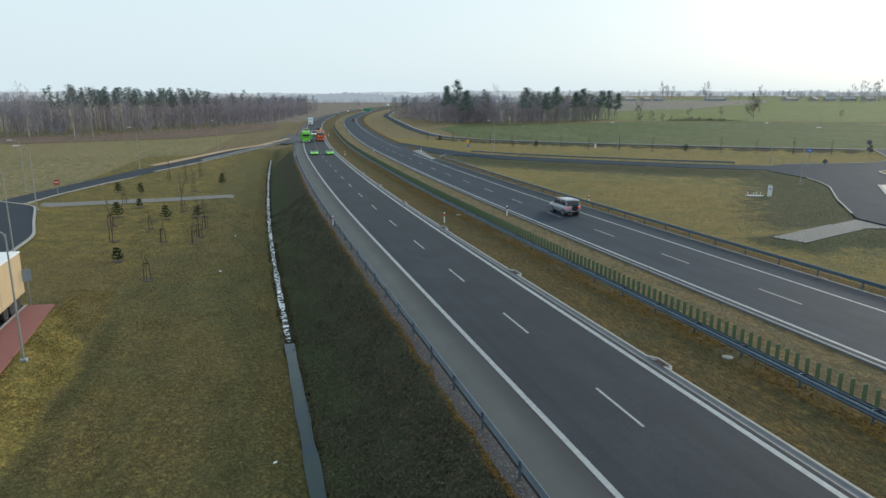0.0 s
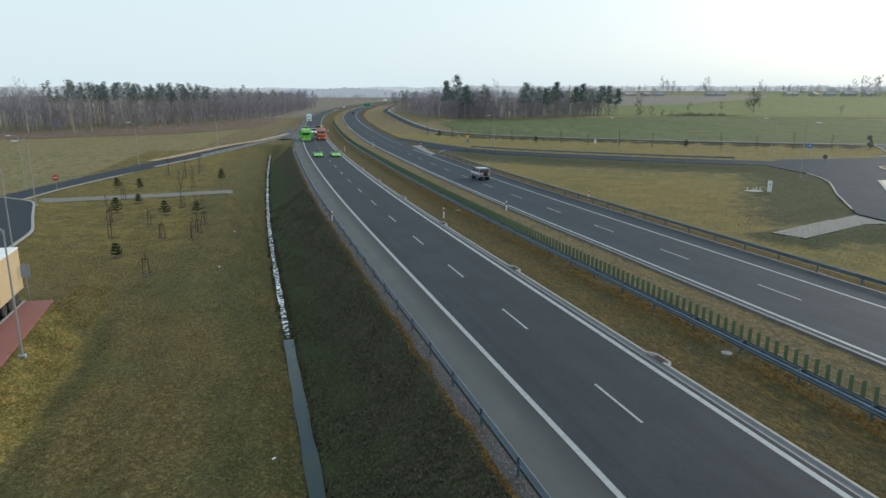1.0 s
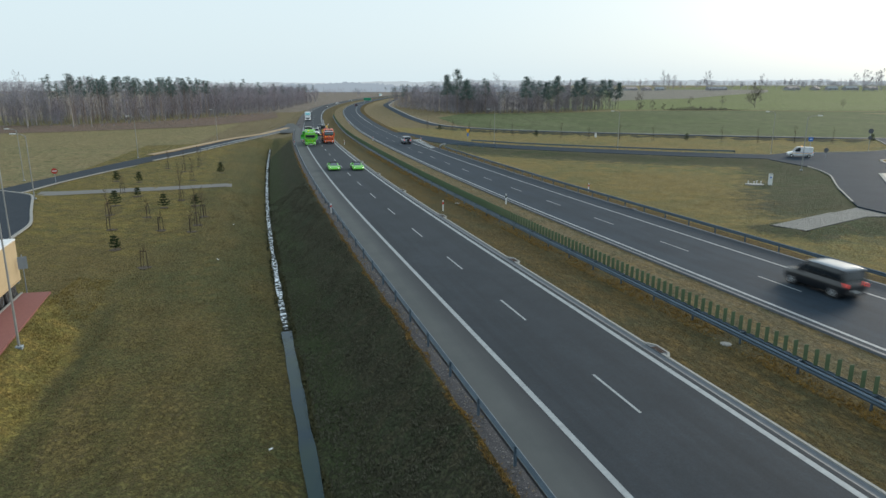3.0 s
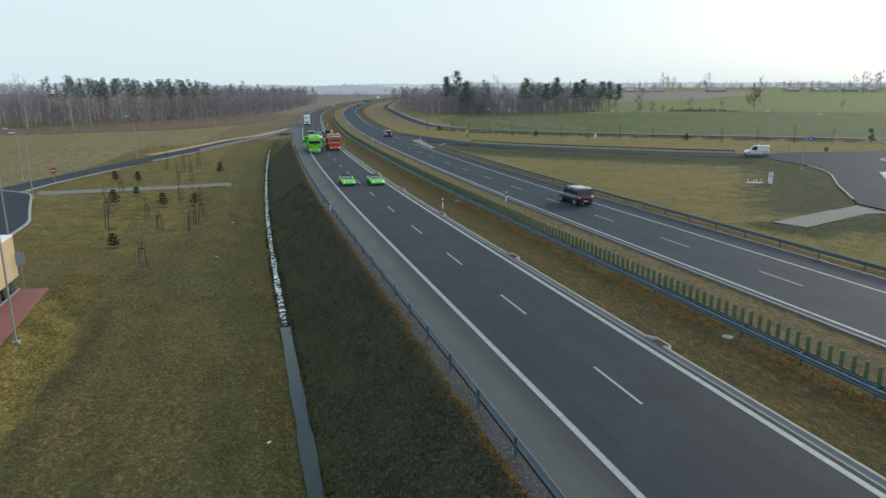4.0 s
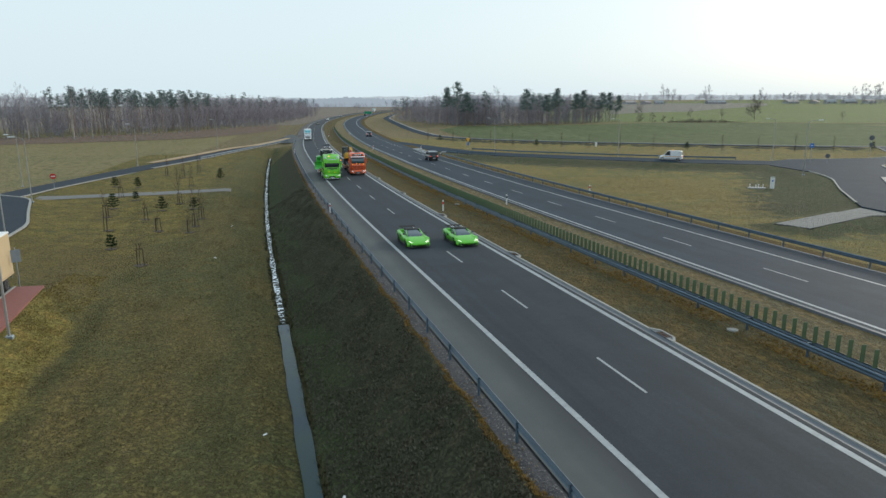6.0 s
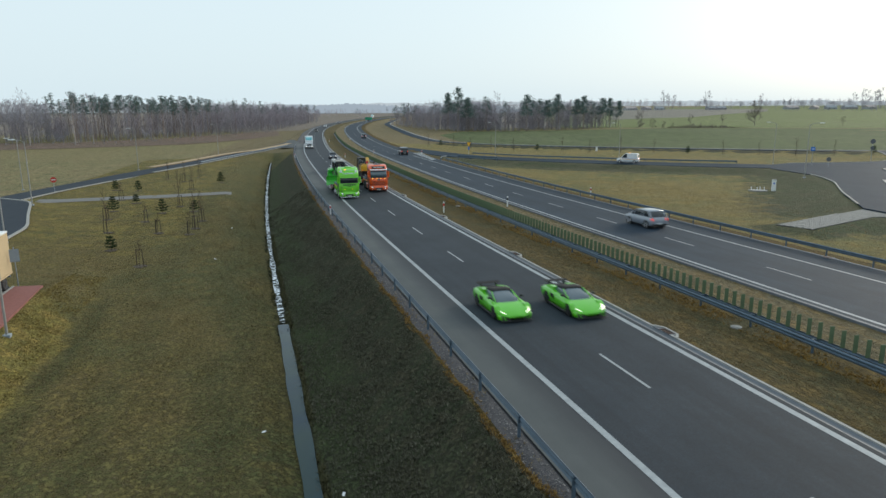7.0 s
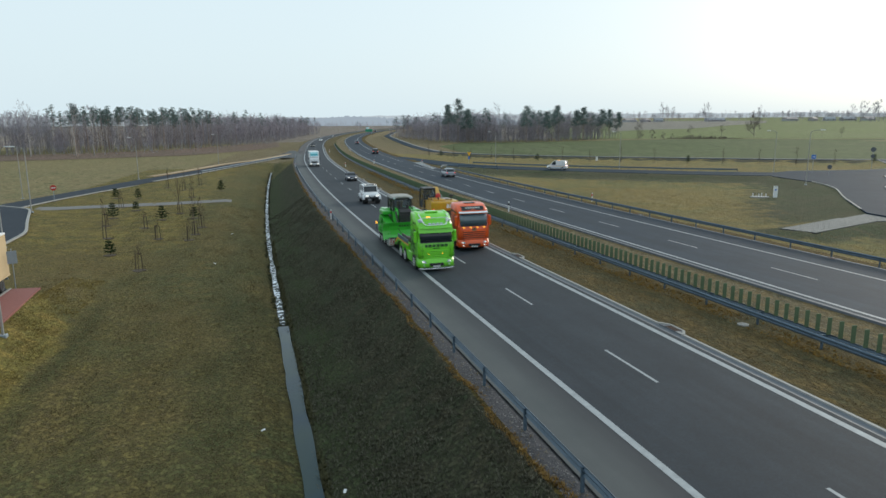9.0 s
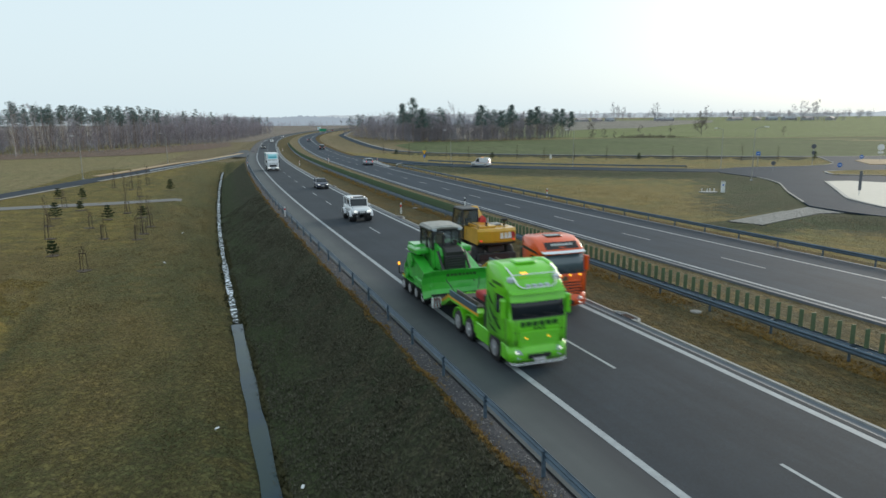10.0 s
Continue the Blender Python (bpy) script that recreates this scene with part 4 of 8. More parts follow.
def car(kind, L, W, H, colour, hood_z, belt, clear, nose, screen, tail, rr=0.34, box_like=0.0, roof=None, roof_mat=None, lamps=True, away=False, rim=None, stance=0.0):
    """A road car with its nose at y = 0. nose: bonnet length, screen: run of the windscreen, tail: run of the rear window."""
    root = empty(kind)
    w = W / 2
    b = box_like
    zh = hood_z
    ys = -L
    secs = [(0.0, w * (0.80 + 0.12 * b), clear + 0.14, zh * 0.72, zh * 0.78, w * 0.62), (-0.16, w * (0.92 + 0.06 * b), clear + 0.02, zh * 0.82, zh * 0.90, w * 0.68), (-0.5, w * 0.985, clear, zh * 0.90, zh * 0.97, w * 0.72),
            (-nose * 0.75, w, clear, zh * 0.93, zh, w * 0.76), (-nose - 0.05, w, clear, belt * 0.96, belt, w * 0.80), (-(nose + L) / 2, w, clear, belt * 0.97, belt + 0.01, w * 0.82),
            (-L + 0.6, w, clear, belt * 0.98, belt + 0.02, w * 0.82), (-L + 0.15, w * (0.95 + 0.03 * b), clear + 0.06, belt * 0.96, belt + 0.01, w * 0.80), (-L, w * (0.88 + 0.06 * b), clear + 0.16, belt * 0.86, belt * 0.93, w * 0.74)]
    bm = bmesh.new()
    loft(bm, [ring_of(ww, zb, zs, zt, wt, y, 0.02) for y, ww, zb, zs, zt, wt in secs])
    part("body", bm, colour, root, "", True)
    t = 0.80 + 0.13 * b
    roof_w = w * t
    rear = -L + 0.12
    g = [(-nose, w * 0.88, belt - 0.06, belt + 0.02), (-nose - screen, w * 0.90, belt - 0.06, H - 0.03), (-nose - screen - 0.35, w * 0.91, belt - 0.06, H), (rear - 0.02 + tail + 0.3, w * 0.91, belt - 0.06, H), (rear + tail, w * 0.90, belt - 0.06, H - 0.04), (rear, w * 0.86, belt - 0.06, belt + 0.05)]
    bm = bmesh.new()
    loft(bm, [[(ww, y, zl), (ww + (roof_w - ww) * min(1, (zt - zl) / (H - belt)), y, zt - 0.06), (roof_w * 0.85, y, zt), (-roof_w * 0.85, y, zt), (-(ww + (roof_w - ww) * min(1, (zt - zl) / (H - belt))), y, zt - 0.06), (-ww, y, zl)] for y, ww, zl, zt in g])
    part("windows", bm, M["glass"], root, "dark tinted windows", True)
    bm = bmesh.new()
    loft(bm, [[(roof_w * 1.0, y, z - 0.10), (roof_w * 0.97, y, z + 0.0), (roof_w * 0.6, y, z + 0.03), (-roof_w * 0.6, y, z + 0.03), (-roof_w * 0.97, y, z), (-roof_w * 1.0, y, z - 0.10)] for y, z in ((-nose - screen + 0.06, H - 0.05), (-nose - screen - 0.4, H), (rear + tail + 0.35, H), (rear + tail - 0.04, H - 0.05))])
    part("roof", bm, roof_mat or colour, root, "", True)
    for sx in (-1, 1):
        for nm, pts, r in (("front_pillar", [(sx * w * 0.885, -nose + 0.03, belt), (sx * roof_w * 0.985, -nose - screen, H - 0.07)], 0.045),
                           ("middle_pillar", [(sx * w * 0.905, -(nose + L) / 2 - 0.1, belt), (sx * roof_w * 1.0, -(nose + L) / 2 - 0.15, H - 0.07)], 0.05),
                           ("rear_pillar", [(sx * w * 0.885, rear + 0.05, belt), (sx * roof_w * 0.985, rear + tail, H - 0.07)], 0.075)):
            bm = bmesh.new()
            pipe(bm, pts, r)
            part(nm, bm, colour, root)
        bm = bmesh.new()
        box(bm, sx * (w + 0.11) - 0.11, sx * (w + 0.11) + 0.11, -nose - 0.32, -nose - 0.16, belt + 0.02, belt + 0.17, 0.04)
        part("side_mirror", bm, colour, root)
        bm = bmesh.new()
        box(bm, sx * w * 0.66 - 0.17, sx * w * 0.66 + 0.17, -0.22, 0.02, zh * 0.66, zh * 0.80, 0.04)
        part("headlight", bm, M["lamp"] if lamps and not away else M["lamp_dim"], root, "lit headlight" if lamps and not away else "clear headlight")
        bm = bmesh.new()
        box(bm, sx * w * 0.80 - 0.10, sx * w * 0.80 + 0.10, -L - 0.02, -L + 0.20, belt * 0.72, belt * 0.95, 0.03)
        part("tail_light", bm, M["tail"], root, "red tail light")
        for y in (-nose * 0.62 - 0.12, -L + 0.82):
            bm = bmesh.new()
            lathe_x(bm, [(sx * w * 0.5, rr * 1.15), (sx * (w + 0.006), rr * 1.15), (sx * (w + 0.006), rr)], 20)
            a = part("wheel_arch", bm, M["trim"], root)
            a.location = (0, y, rr)
            wheel(root, sx * (w - 0.10 + stance), y, rr, 0.23 + stance * 0.6, rim or M["alloy"], 5)
    bm = bmesh.new()
    box(bm, -w * 0.42, w * 0.42, -0.10, 0.025, zh * 0.52, zh * 0.74, 0.02)
    part("grille", bm, M["trim"], root, "dark radiator grille")
    bm = bmesh.new()
    box(bm, -w * 0.86, w * 0.86, -0.2, 0.035, clear + 0.02, clear + 0.20, 0.04)
    part("bumper", bm, M["trim"], root, "dark lower bumper")
    bm = bmesh.new()
    box(bm, -w * 0.86, w * 0.86, -L - 0.035, -L + 0.2, clear + 0.06, clear + 0.26, 0.04)
    part("bumper", bm, M["trim"], root, "dark lower bumper")
    for y in (0.04, -L - 0.04):
        bm = bmesh.new()
        box(bm, -0.26, 0.26, y - 0.01, y + 0.01, clear + 0.24, clear + 0.35)
        part("number_plate", bm, M["plate"], root, "blank white number plate")
    return root


def mirrored(fn):
    for sx in (-1, 1):
        fn(sx)


def tractor(colour, style, label):
    """A three-axle articulated-lorry tractor with a tall sleeper cab; the bumper at y = 0."""
    root = empty("truck_tractor")
    tall = 3.92 if style == "green" else 3.72
    w = 1.24
    # cab shell
    prof = [(-0.05, 0.95), (0.0, 1.25), (-0.01, 1.95), (-0.06, 2.10), (-0.26, 2.98), (-0.20, 3.06), (-0.36, 3.28), (-0.85, tall - 0.14), (-1.35, tall), (-2.25, tall), (-2.32, tall - 0.1), (-2.32, 1.0), (-2.0, 0.98)]
    bm = bmesh.new()
    rings = []
    for x, k in ((-w, 0.075), (-w + 0.05, 0.03), (-w + 0.16, 0.0), (0, -0.015), (w - 0.16, 0.0), (w - 0.05, 0.03), (w, 0.075)):
        rings.append([(x, y - k * (1.6 if y > -1 else -1.0), z - (k * 1.2 if z > 3 else 0)) for y, z in prof])
    loft(bm, rings)
    part("cab", bm, colour, root, "tall glossy sleeper cab", True)
    cab = root
    # windscreen, set into the front
    bm = bmesh.new()
    loft(bm, [[(x, y0 - abs(x) ** 4 * 0.035, z) for x in (-1.13, -0.8, 0, 0.8, 1.13)] + [(x, y0 - 0.06 - abs(x) ** 4 * 0.035, z) for x in (1.13, 0.8, 0, -0.8, -1.13)] for y0, z in ((0.035, 2.06), (-0.06, 2.52), (-0.15, 2.93))])
    part("windscreen", bm, M["glass"] if style == "green" else M["screen"], root, "wide dark windscreen" if style == "green" else "wide windscreen with sky reflection put into its colour", True)
    bm = bmesh.new()
    for sx in (-0.45, 0.45):
        tube(bm, (sx - 0.4, 0.04, 2.10), (sx + 0.28, 0.025, 2.20), 0.014, 0.012, 5)
    part("wiper", bm, M["trim"], root)
    # visor and roof gear
    low = 2.68 if style == "green" else 3.04
    bm = bmesh.new()
    loft(bm, [[(x, 0.04 - abs(x) ** 4 * 0.05, low), (x, -0.15 - abs(x) ** 4 * 0.05, 3.14), (x, -0.30, 3.12), (x, -0.24, low + 0.02)] for x in (-1.2, -0.8, 0, 0.8, 1.2)])
    part("sun_visor", bm, colour if style == "green" else M["chrome"], root, "sun visor above the windscreen")
    bm = bmesh.new()
    box(bm, -0.45, 0.45, -1.75, -1.15, tall - 0.02, tall + (0.10 if style == "green" else 0.03), 0.05)
    part("roof_hatch", bm, colour if style == "green" else M["glass"], root, "raised roof hatch")
    if style == "green":
        bm = bmesh.new()
        pipe(bm, [(-0.98, -0.95, 3.86), (-0.98, -0.55, 3.72), (-0.80, -0.22, 3.28), (-0.62, -0.14, 3.19), (0.62, -0.14, 3.19), (0.80, -0.22, 3.28), (0.98, -0.55, 3.72), (0.98, -0.95, 3.86)], 0.035)
        pipe(bm, [(-0.95, -0.50, 3.64), (0.95, -0.50, 3.64)], 0.03)
        part("light_bar", bm, M["chrome"], root, "chrome roof light bar")
        bm = bmesh.new()
        for k in range(4):
            box(bm, -0.50 + 0.27 * k, -0.30 + 0.27 * k, -0.20, -0.10, 3.22, 3.33, 0.03)
        part("spot_lamps", bm, M["lamp_dim"], root, "row of clear roof spot lamps")
        mirrored(lambda sx: part("roof_lamp", (lambda b: (box(b, sx * 0.98 - 0.16, sx * 0.98 + 0.16, -0.62, -0.38, 3.32, 3.58, 0.07), b)[1])(bmesh.new()), M["lamp_dim"], root, "large clear corner lamp"))
        for sx in (-1, 1):
            bm = bmesh.new()      # raised flank of the roof
            loft(bm, [[(sx * 0.86, y, z - 0.02), (sx * 0.95, y, z + h), (sx * 1.10, y, z + h), (sx * 1.19, y, z - 0.10)] for y, z, h in ((-0.75, 3.66, 0.02), (-1.2, 3.84, 0.10), (-1.8, 3.88, 0.13), (-2.28, 3.88, 0.05))])
            part("roof_flank", bm, colour, root, "", True)
        bm = bmesh.new()
        loft(bm, [[(x, 0.015 - abs(x) ** 4 * 0.05 + 0.025, low + 0.30), (x, -0.03 - abs(x) ** 4 * 0.05 + 0.03, low + 0.36), (x, -0.16, low + 0.36), (x, -0.13, low + 0.30)] for x in (-1.18, -0.8, 0, 0.8, 1.18)])
        part("visor_lip", bm, colour, root)
        bm = bmesh.new()
        box(bm, 0.28, 0.56, -0.58, -0.48, 3.66, 3.73, 0.03)
        part("beacon", bm, M["amber"], root, "lit amber beacon")
    else:
        bm = bmesh.new()
        loft(bm, [[(x, -0.30, 3.20), (x, -0.60, 3.50), (x, -0.57, 3.53), (x, -0.27, 3.22)] for x in (-0.92, 0.92)])
        part("roof_sign", bm, M["trim"], root, "black roof sign panel")
        bars(root, "roof_lettering", -0.42, 3.39, (0.16, 0.16, 0.16, 0.16, 0.16, 0.13), 0.16, M["white"], 0.05)
        for k in (-0.85, -0.28, 0.28, 0.85):
            bm = bmesh.new()
            box(bm, k - 0.07, k + 0.07, 0.0, 0.05, 1.86, 1.95, 0.02)
            part("marker_lamp", bm, M["amber"], root, "lit amber marker lamp")
        bm = bmesh.new()
        lathe_x(bm, [(-0.02, 0.17), (0.02, 0.17)], 16)
        o = part("badge_ring", bm, M["chrome"], root, "round chrome badge")
        o.rotation_euler, o.location = (0, 0, radians(90)), (0, 0.03, 1.72)
    # grille louvres
    bm = bmesh.new()
    rows = 5 if style == "green" else 5
    for k in range(rows):
        z = 0.92 + 0.12 * k if style == "green" else 0.95 + 0.15 * k
        hw = 0.86 if style == "green" else 0.92 - 0.03 * abs(k - 2)
        box(bm, -hw, hw, -0.02, 0.065, z, z + 0.08, 0.02)
    part("grille", bm, colour, root, "louvred body-colour grille")
    bm = bmesh.new()
    box(bm, -0.88, 0.88, -0.03, 0.030, 0.88, 1.62, 0.0)
    part("grille_recess", bm, M["trim"] if style != "green" else colour, root)
    if style == "green":
        bars(root, "lettering", 0.022, 1.80, (0.21, 0.22, 0.22, 0.20, 0.22, 0.17), 0.19, M["lettering"], 0.07)
        bars(root, "small_lettering", 0.03, 1.61, (0.12, 0.12, 0.12), 0.08, M["lettering"], 0.05)
        for k in (-0.42, 0.55):
            bm = bmesh.new()
            box(bm, k - 0.06, k + 0.06, 0.02, 0.06, 1.18, 1.26, 0.02)
            part("marker_lamp", bm, M["amber"], root, "lit amber marker lamp")
    bm = bmesh.new()      # dark shut lines of the front panel
    for z in ((1.50,) if style == "green" else (1.98,)):
        box(bm, -1.10, 1.10, -0.02, 0.012, z - 0.008, z + 0.008)
    for x in (-0.98, 0.98):
        box(bm, x - 0.008, x + 0.008, -0.06, 0.006, 0.98, 1.98)
    part("front_seam", bm, M["trim"], root)
    bm = bmesh.new()      # pale wiper cowl under the windscreen
    loft(bm, [[(x, 0.045 - abs(x) ** 4 * 0.035, 2.00), (x, 0.03 - abs(x) ** 4 * 0.035, 2.07), (x, -0.08, 2.07), (x, -0.08, 2.0)] for x in (-1.12, -0.6, 0, 0.6, 1.12)])
    part("wiper_cowl", bm, M["chassis"], root, "dark wiper cowl")
    # bumper with lamps
    bm = bmesh.new()
    loft(bm, [[(x, 0.10 - abs(x) ** 3 * 0.10, 0.32), (x, 0.12 - abs(x) ** 3 * 0.10, 0.55), (x, 0.08 - abs(x) ** 3 * 0.10, 0.92), (x, -0.40, 0.92), (x, -0.40, 0.32)] for x in (-1.25, -1.05, -0.6, 0, 0.6, 1.05, 1.25)])
    part("bumper", bm, colour, root, "deep body-colour bumper", True)
    bm = bmesh.new()
    box(bm, -0.50, 0.50, 0.08, 0.135, 0.40, 0.62, 0.03)
    part("bumper_intake", bm, M["trim"], root, "dark bumper intake")
    if style == "green":
        bm = bmesh.new()
        pipe(bm, [(-1.2, -0.02, 0.26), (-0.9, 0.12, 0.24), (0.9, 0.12, 0.24), (1.2, -0.02, 0.26)], 0.035)
        part("low_bar", bm, M["chrome"], root, "chrome bar under the bumper")
    bm = bmesh.new()
    box(bm, -0.26, 0.26, 0.135, 0.15, 0.34, 0.45)
    part("number_plate", bm, M["plate"], root, "blank white number plate")

    def side(sx):
        bm = bmesh.new()
        loft(bm, [[(sx * 0.74, 0.10, 0.62), (sx * 1.14, -0.06, 0.62), (sx * 1.21, -0.12, 0.84), (sx * 0.80, 0.075, 0.78)], [(sx * 0.74, 0.0, 0.62), (sx * 1.14, -0.16, 0.62), (sx * 1.21, -0.22, 0.84), (sx * 0.80, -0.02, 0.78)]])
        head = part("headlight", bm, M["lamp_dim"], root, "clear slanted headlight")
        bm = bmesh.new()
        box(bm, sx * 0.95 - 0.07, sx * 0.95 + 0.07, 0.0, 0.065, 0.66, 0.74, 0.03)
        part("lamp_core", bm, M["lamp"], head, "lit running lamp")
        bm = bmesh.new()
        box(bm, sx * 0.88 - 0.07, sx * 0.88 + 0.07, 0.04, 0.085, 0.44, 0.50, 0.02)
        part("fog_lamp", bm, M["lamp"] if style == "orange" else M["lamp_dim"], root, "fog lamp in the bumper")
        bm = bmesh.new()      # rounded air deflector at the cab corner
        loft(bm, [[(sx * 1.20, -0.02, z), (sx * 1.275, -0.12, z), (sx * 1.285, -0.34, z), (sx * 1.235, -0.34, z)] for z in (0.98, 1.4, 1.95, 2.02)])
        part("corner_deflector", bm, colour, root, "", True)
        bm = bmesh.new()      # low step cover between bumper and wheel
        box(bm, sx * 1.20 - 0.05, sx * 1.20 + 0.06, -0.80, -0.30, 0.34, 0.96, 0.05, 2)
        part("step_cover", bm, colour, root)
        bm = bmesh.new()
        box(bm, sx * 1.262, sx * 1.272, -0.40, -0.388, 1.05, 2.9)
        box(bm, sx * 1.262, sx * 1.272, -1.40, -0.40, 1.05, 1.062)
        part("door_seam", bm, M["trim"], root)
        bm = bmesh.new()      # side window
        loft(bm, [[(sx * 1.235, y, z) for y, z in ((-0.42, 2.06), (-0.52, 2.82), (-1.25, 2.82), (-1.25, 2.06))], [(sx * 1.262, y, z) for y, z in ((-0.42, 2.06), (-0.52, 2.82), (-1.25, 2.82), (-1.25, 2.06))]])
        part("side_window", bm, M["glass"], root, "dark side window")
        bm = bmesh.new()
        box(bm, sx * 1.40 - 0.11, sx * 1.40 + 0.11, -0.42, -0.18, 2.00, 2.80, 0.07, 2)
        tube(bm, (sx * 1.2, -0.4, 2.85), (sx * 1.4, -0.32, 2.75), 0.03)
        tube(bm, (sx * 1.2, -0.4, 2.15), (sx * 1.4, -0.32, 2.2), 0.03)
        part("side_mirror", bm, colour, root, "tall body-colour side mirror")
        bm = bmesh.new()      # door shut line and handle
        box(bm, sx * 1.25, sx * 1.262, -1.40, -1.385, 1.1, 2.85)
        box(bm, sx * 1.25, sx * 1.285, -1.32, -1.12, 1.75, 1.81)
        part("door_handle", bm, M["trim"], root)
        if style == "green":
            for y0, z0, ln, rise, fat in ((-0.75, 1.45, 0.70, 0.35, 0.16), (-1.30, 1.70, 0.75, 0.62, 0.15), (-1.55, 2.30, 0.55, 0.45, 0.17), (-1.15, 1.22, 0.80, 0.22, 0.10), (-1.75, 1.50, 0.40, 0.50, 0.10), (-1.30, 3.02, 0.75, 0.10, 0.07)):
                bm = bmesh.new()      # curved blade of the dark graphic
                top = [(y0 - ln * u, z0 + rise * u * u + fat * math.sin(math.pi * u) * 0.6) for u in (0, .2, .4, .6, .8, 1)]
                low_edge = [(y0 - ln * u, z0 + rise * u * u - fat * math.sin(math.pi * u) * 0.5) for u in (.8, .6, .4, .2)]
                loft(bm, [[(sx * x, y, z) for y, z in top + low_edge] for x in (1.246, 1.266)])
                part("side_graphic", bm, M["lettering"], root, "dark curved side graphic")
            bars(root, "side_lettering", -1.2, 3.22, (0.14, 0.14, 0.14, 0.14, 0.14), 0.13, M["lettering"], 0.04, axis="side", x=sx * 1.235)
        else:
            bm = bmesh.new()
            loft(bm, [[(sx * 1.238, y, z) for y, z in ((-0.5, 2.95), (-2.2, 3.05), (-2.2, 3.20), (-0.7, 3.06))], [(sx * 1.256, y, z) for y, z in ((-0.5, 2.95), (-2.2, 3.05), (-2.2, 3.20), (-0.7, 3.06))]])
            part("side_stripe", bm, M["trim"], root, "black side stripe")
        bm = bmesh.new()      # step panel behind the front wheel, tank skirt
        box(bm, sx * 1.22 - 0.06, sx * 1.22 + 0.03, -3.35, -2.0, 0.35, 1.05, 0.04)
        part("side_skirt", bm, colour, root, "body-colour side skirt")
        bm = bmesh.new()
        box(bm, sx * 1.15 - 0.1, sx * 1.15 + 0.1, -0.75, -0.35, 0.35, 1.0, 0.05)
        part("step", bm, colour, root, "cab step")
        bm = bmesh.new()
        lathe_x(bm, [(sx * 0.85, 0.60), (sx * 1.235, 0.60), (sx * 1.235, 0.5)], 22)
        a = part("wheel_arch", bm, M["trim"], root)
        a.location = (0, -1.42, 0.55)
        for y in (-4.10, -5.42):
            bm = bmesh.new()
            n = 9
            r0, r1 = 0.60, 0.66
            arc = [math.pi * k / (n - 1) for k in range(n)]
            loft(bm, [[(x, y + r * math.cos(a), 0.52 + r * math.sin(a)) for a in arc for r in (r1,)] + [(x, y + r0 * math.cos(a), 0.52 + r0 * math.sin(a)) for a in arc[::-1]] for x in (sx * 0.72, sx * 1.26)])
            part("mudguard", bm, colour if style == "green" else M["trim"], root, "rounded mudguard")
        for y, r in ((-1.42, 0.51), (-4.10, 0.50), (-5.42, 0.50)):
            wheel(root, sx * (1.08 if y > -2 else 1.0), y, r, 0.34 if y > -2 else 0.55, M["alloy"] if style == "green" else M["dark_rim"], 8)

    mirrored(side)
    bm = bmesh.new()
    for sx in (-0.42, 0.42):
        box(bm, sx - 0.06, sx + 0.06, -6.3, -0.6, 0.72, 1.0)
    for y in (-1.42, -4.1, -5.42):
        tube(bm, (-0.9, y, 0.5), (0.9, y, 0.5), 0.09)
    box(bm, -0.5, 0.5, -5.3, -4.3, 1.0, 1.14, 0.03)
    part("chassis", bm, M["chassis"], root, "dark steel chassis frame")
    bm = bmesh.new()
    box(bm, -1.15, 1.15, -2.75, -2.36, 1.0, 2.4 if style == "green" else 3.0, 0.04)
    part("rear_equipment", bm, M["trim"], root, "black equipment rack behind the cab")
    return tagged(root, label, "truck", "convoy trucks")


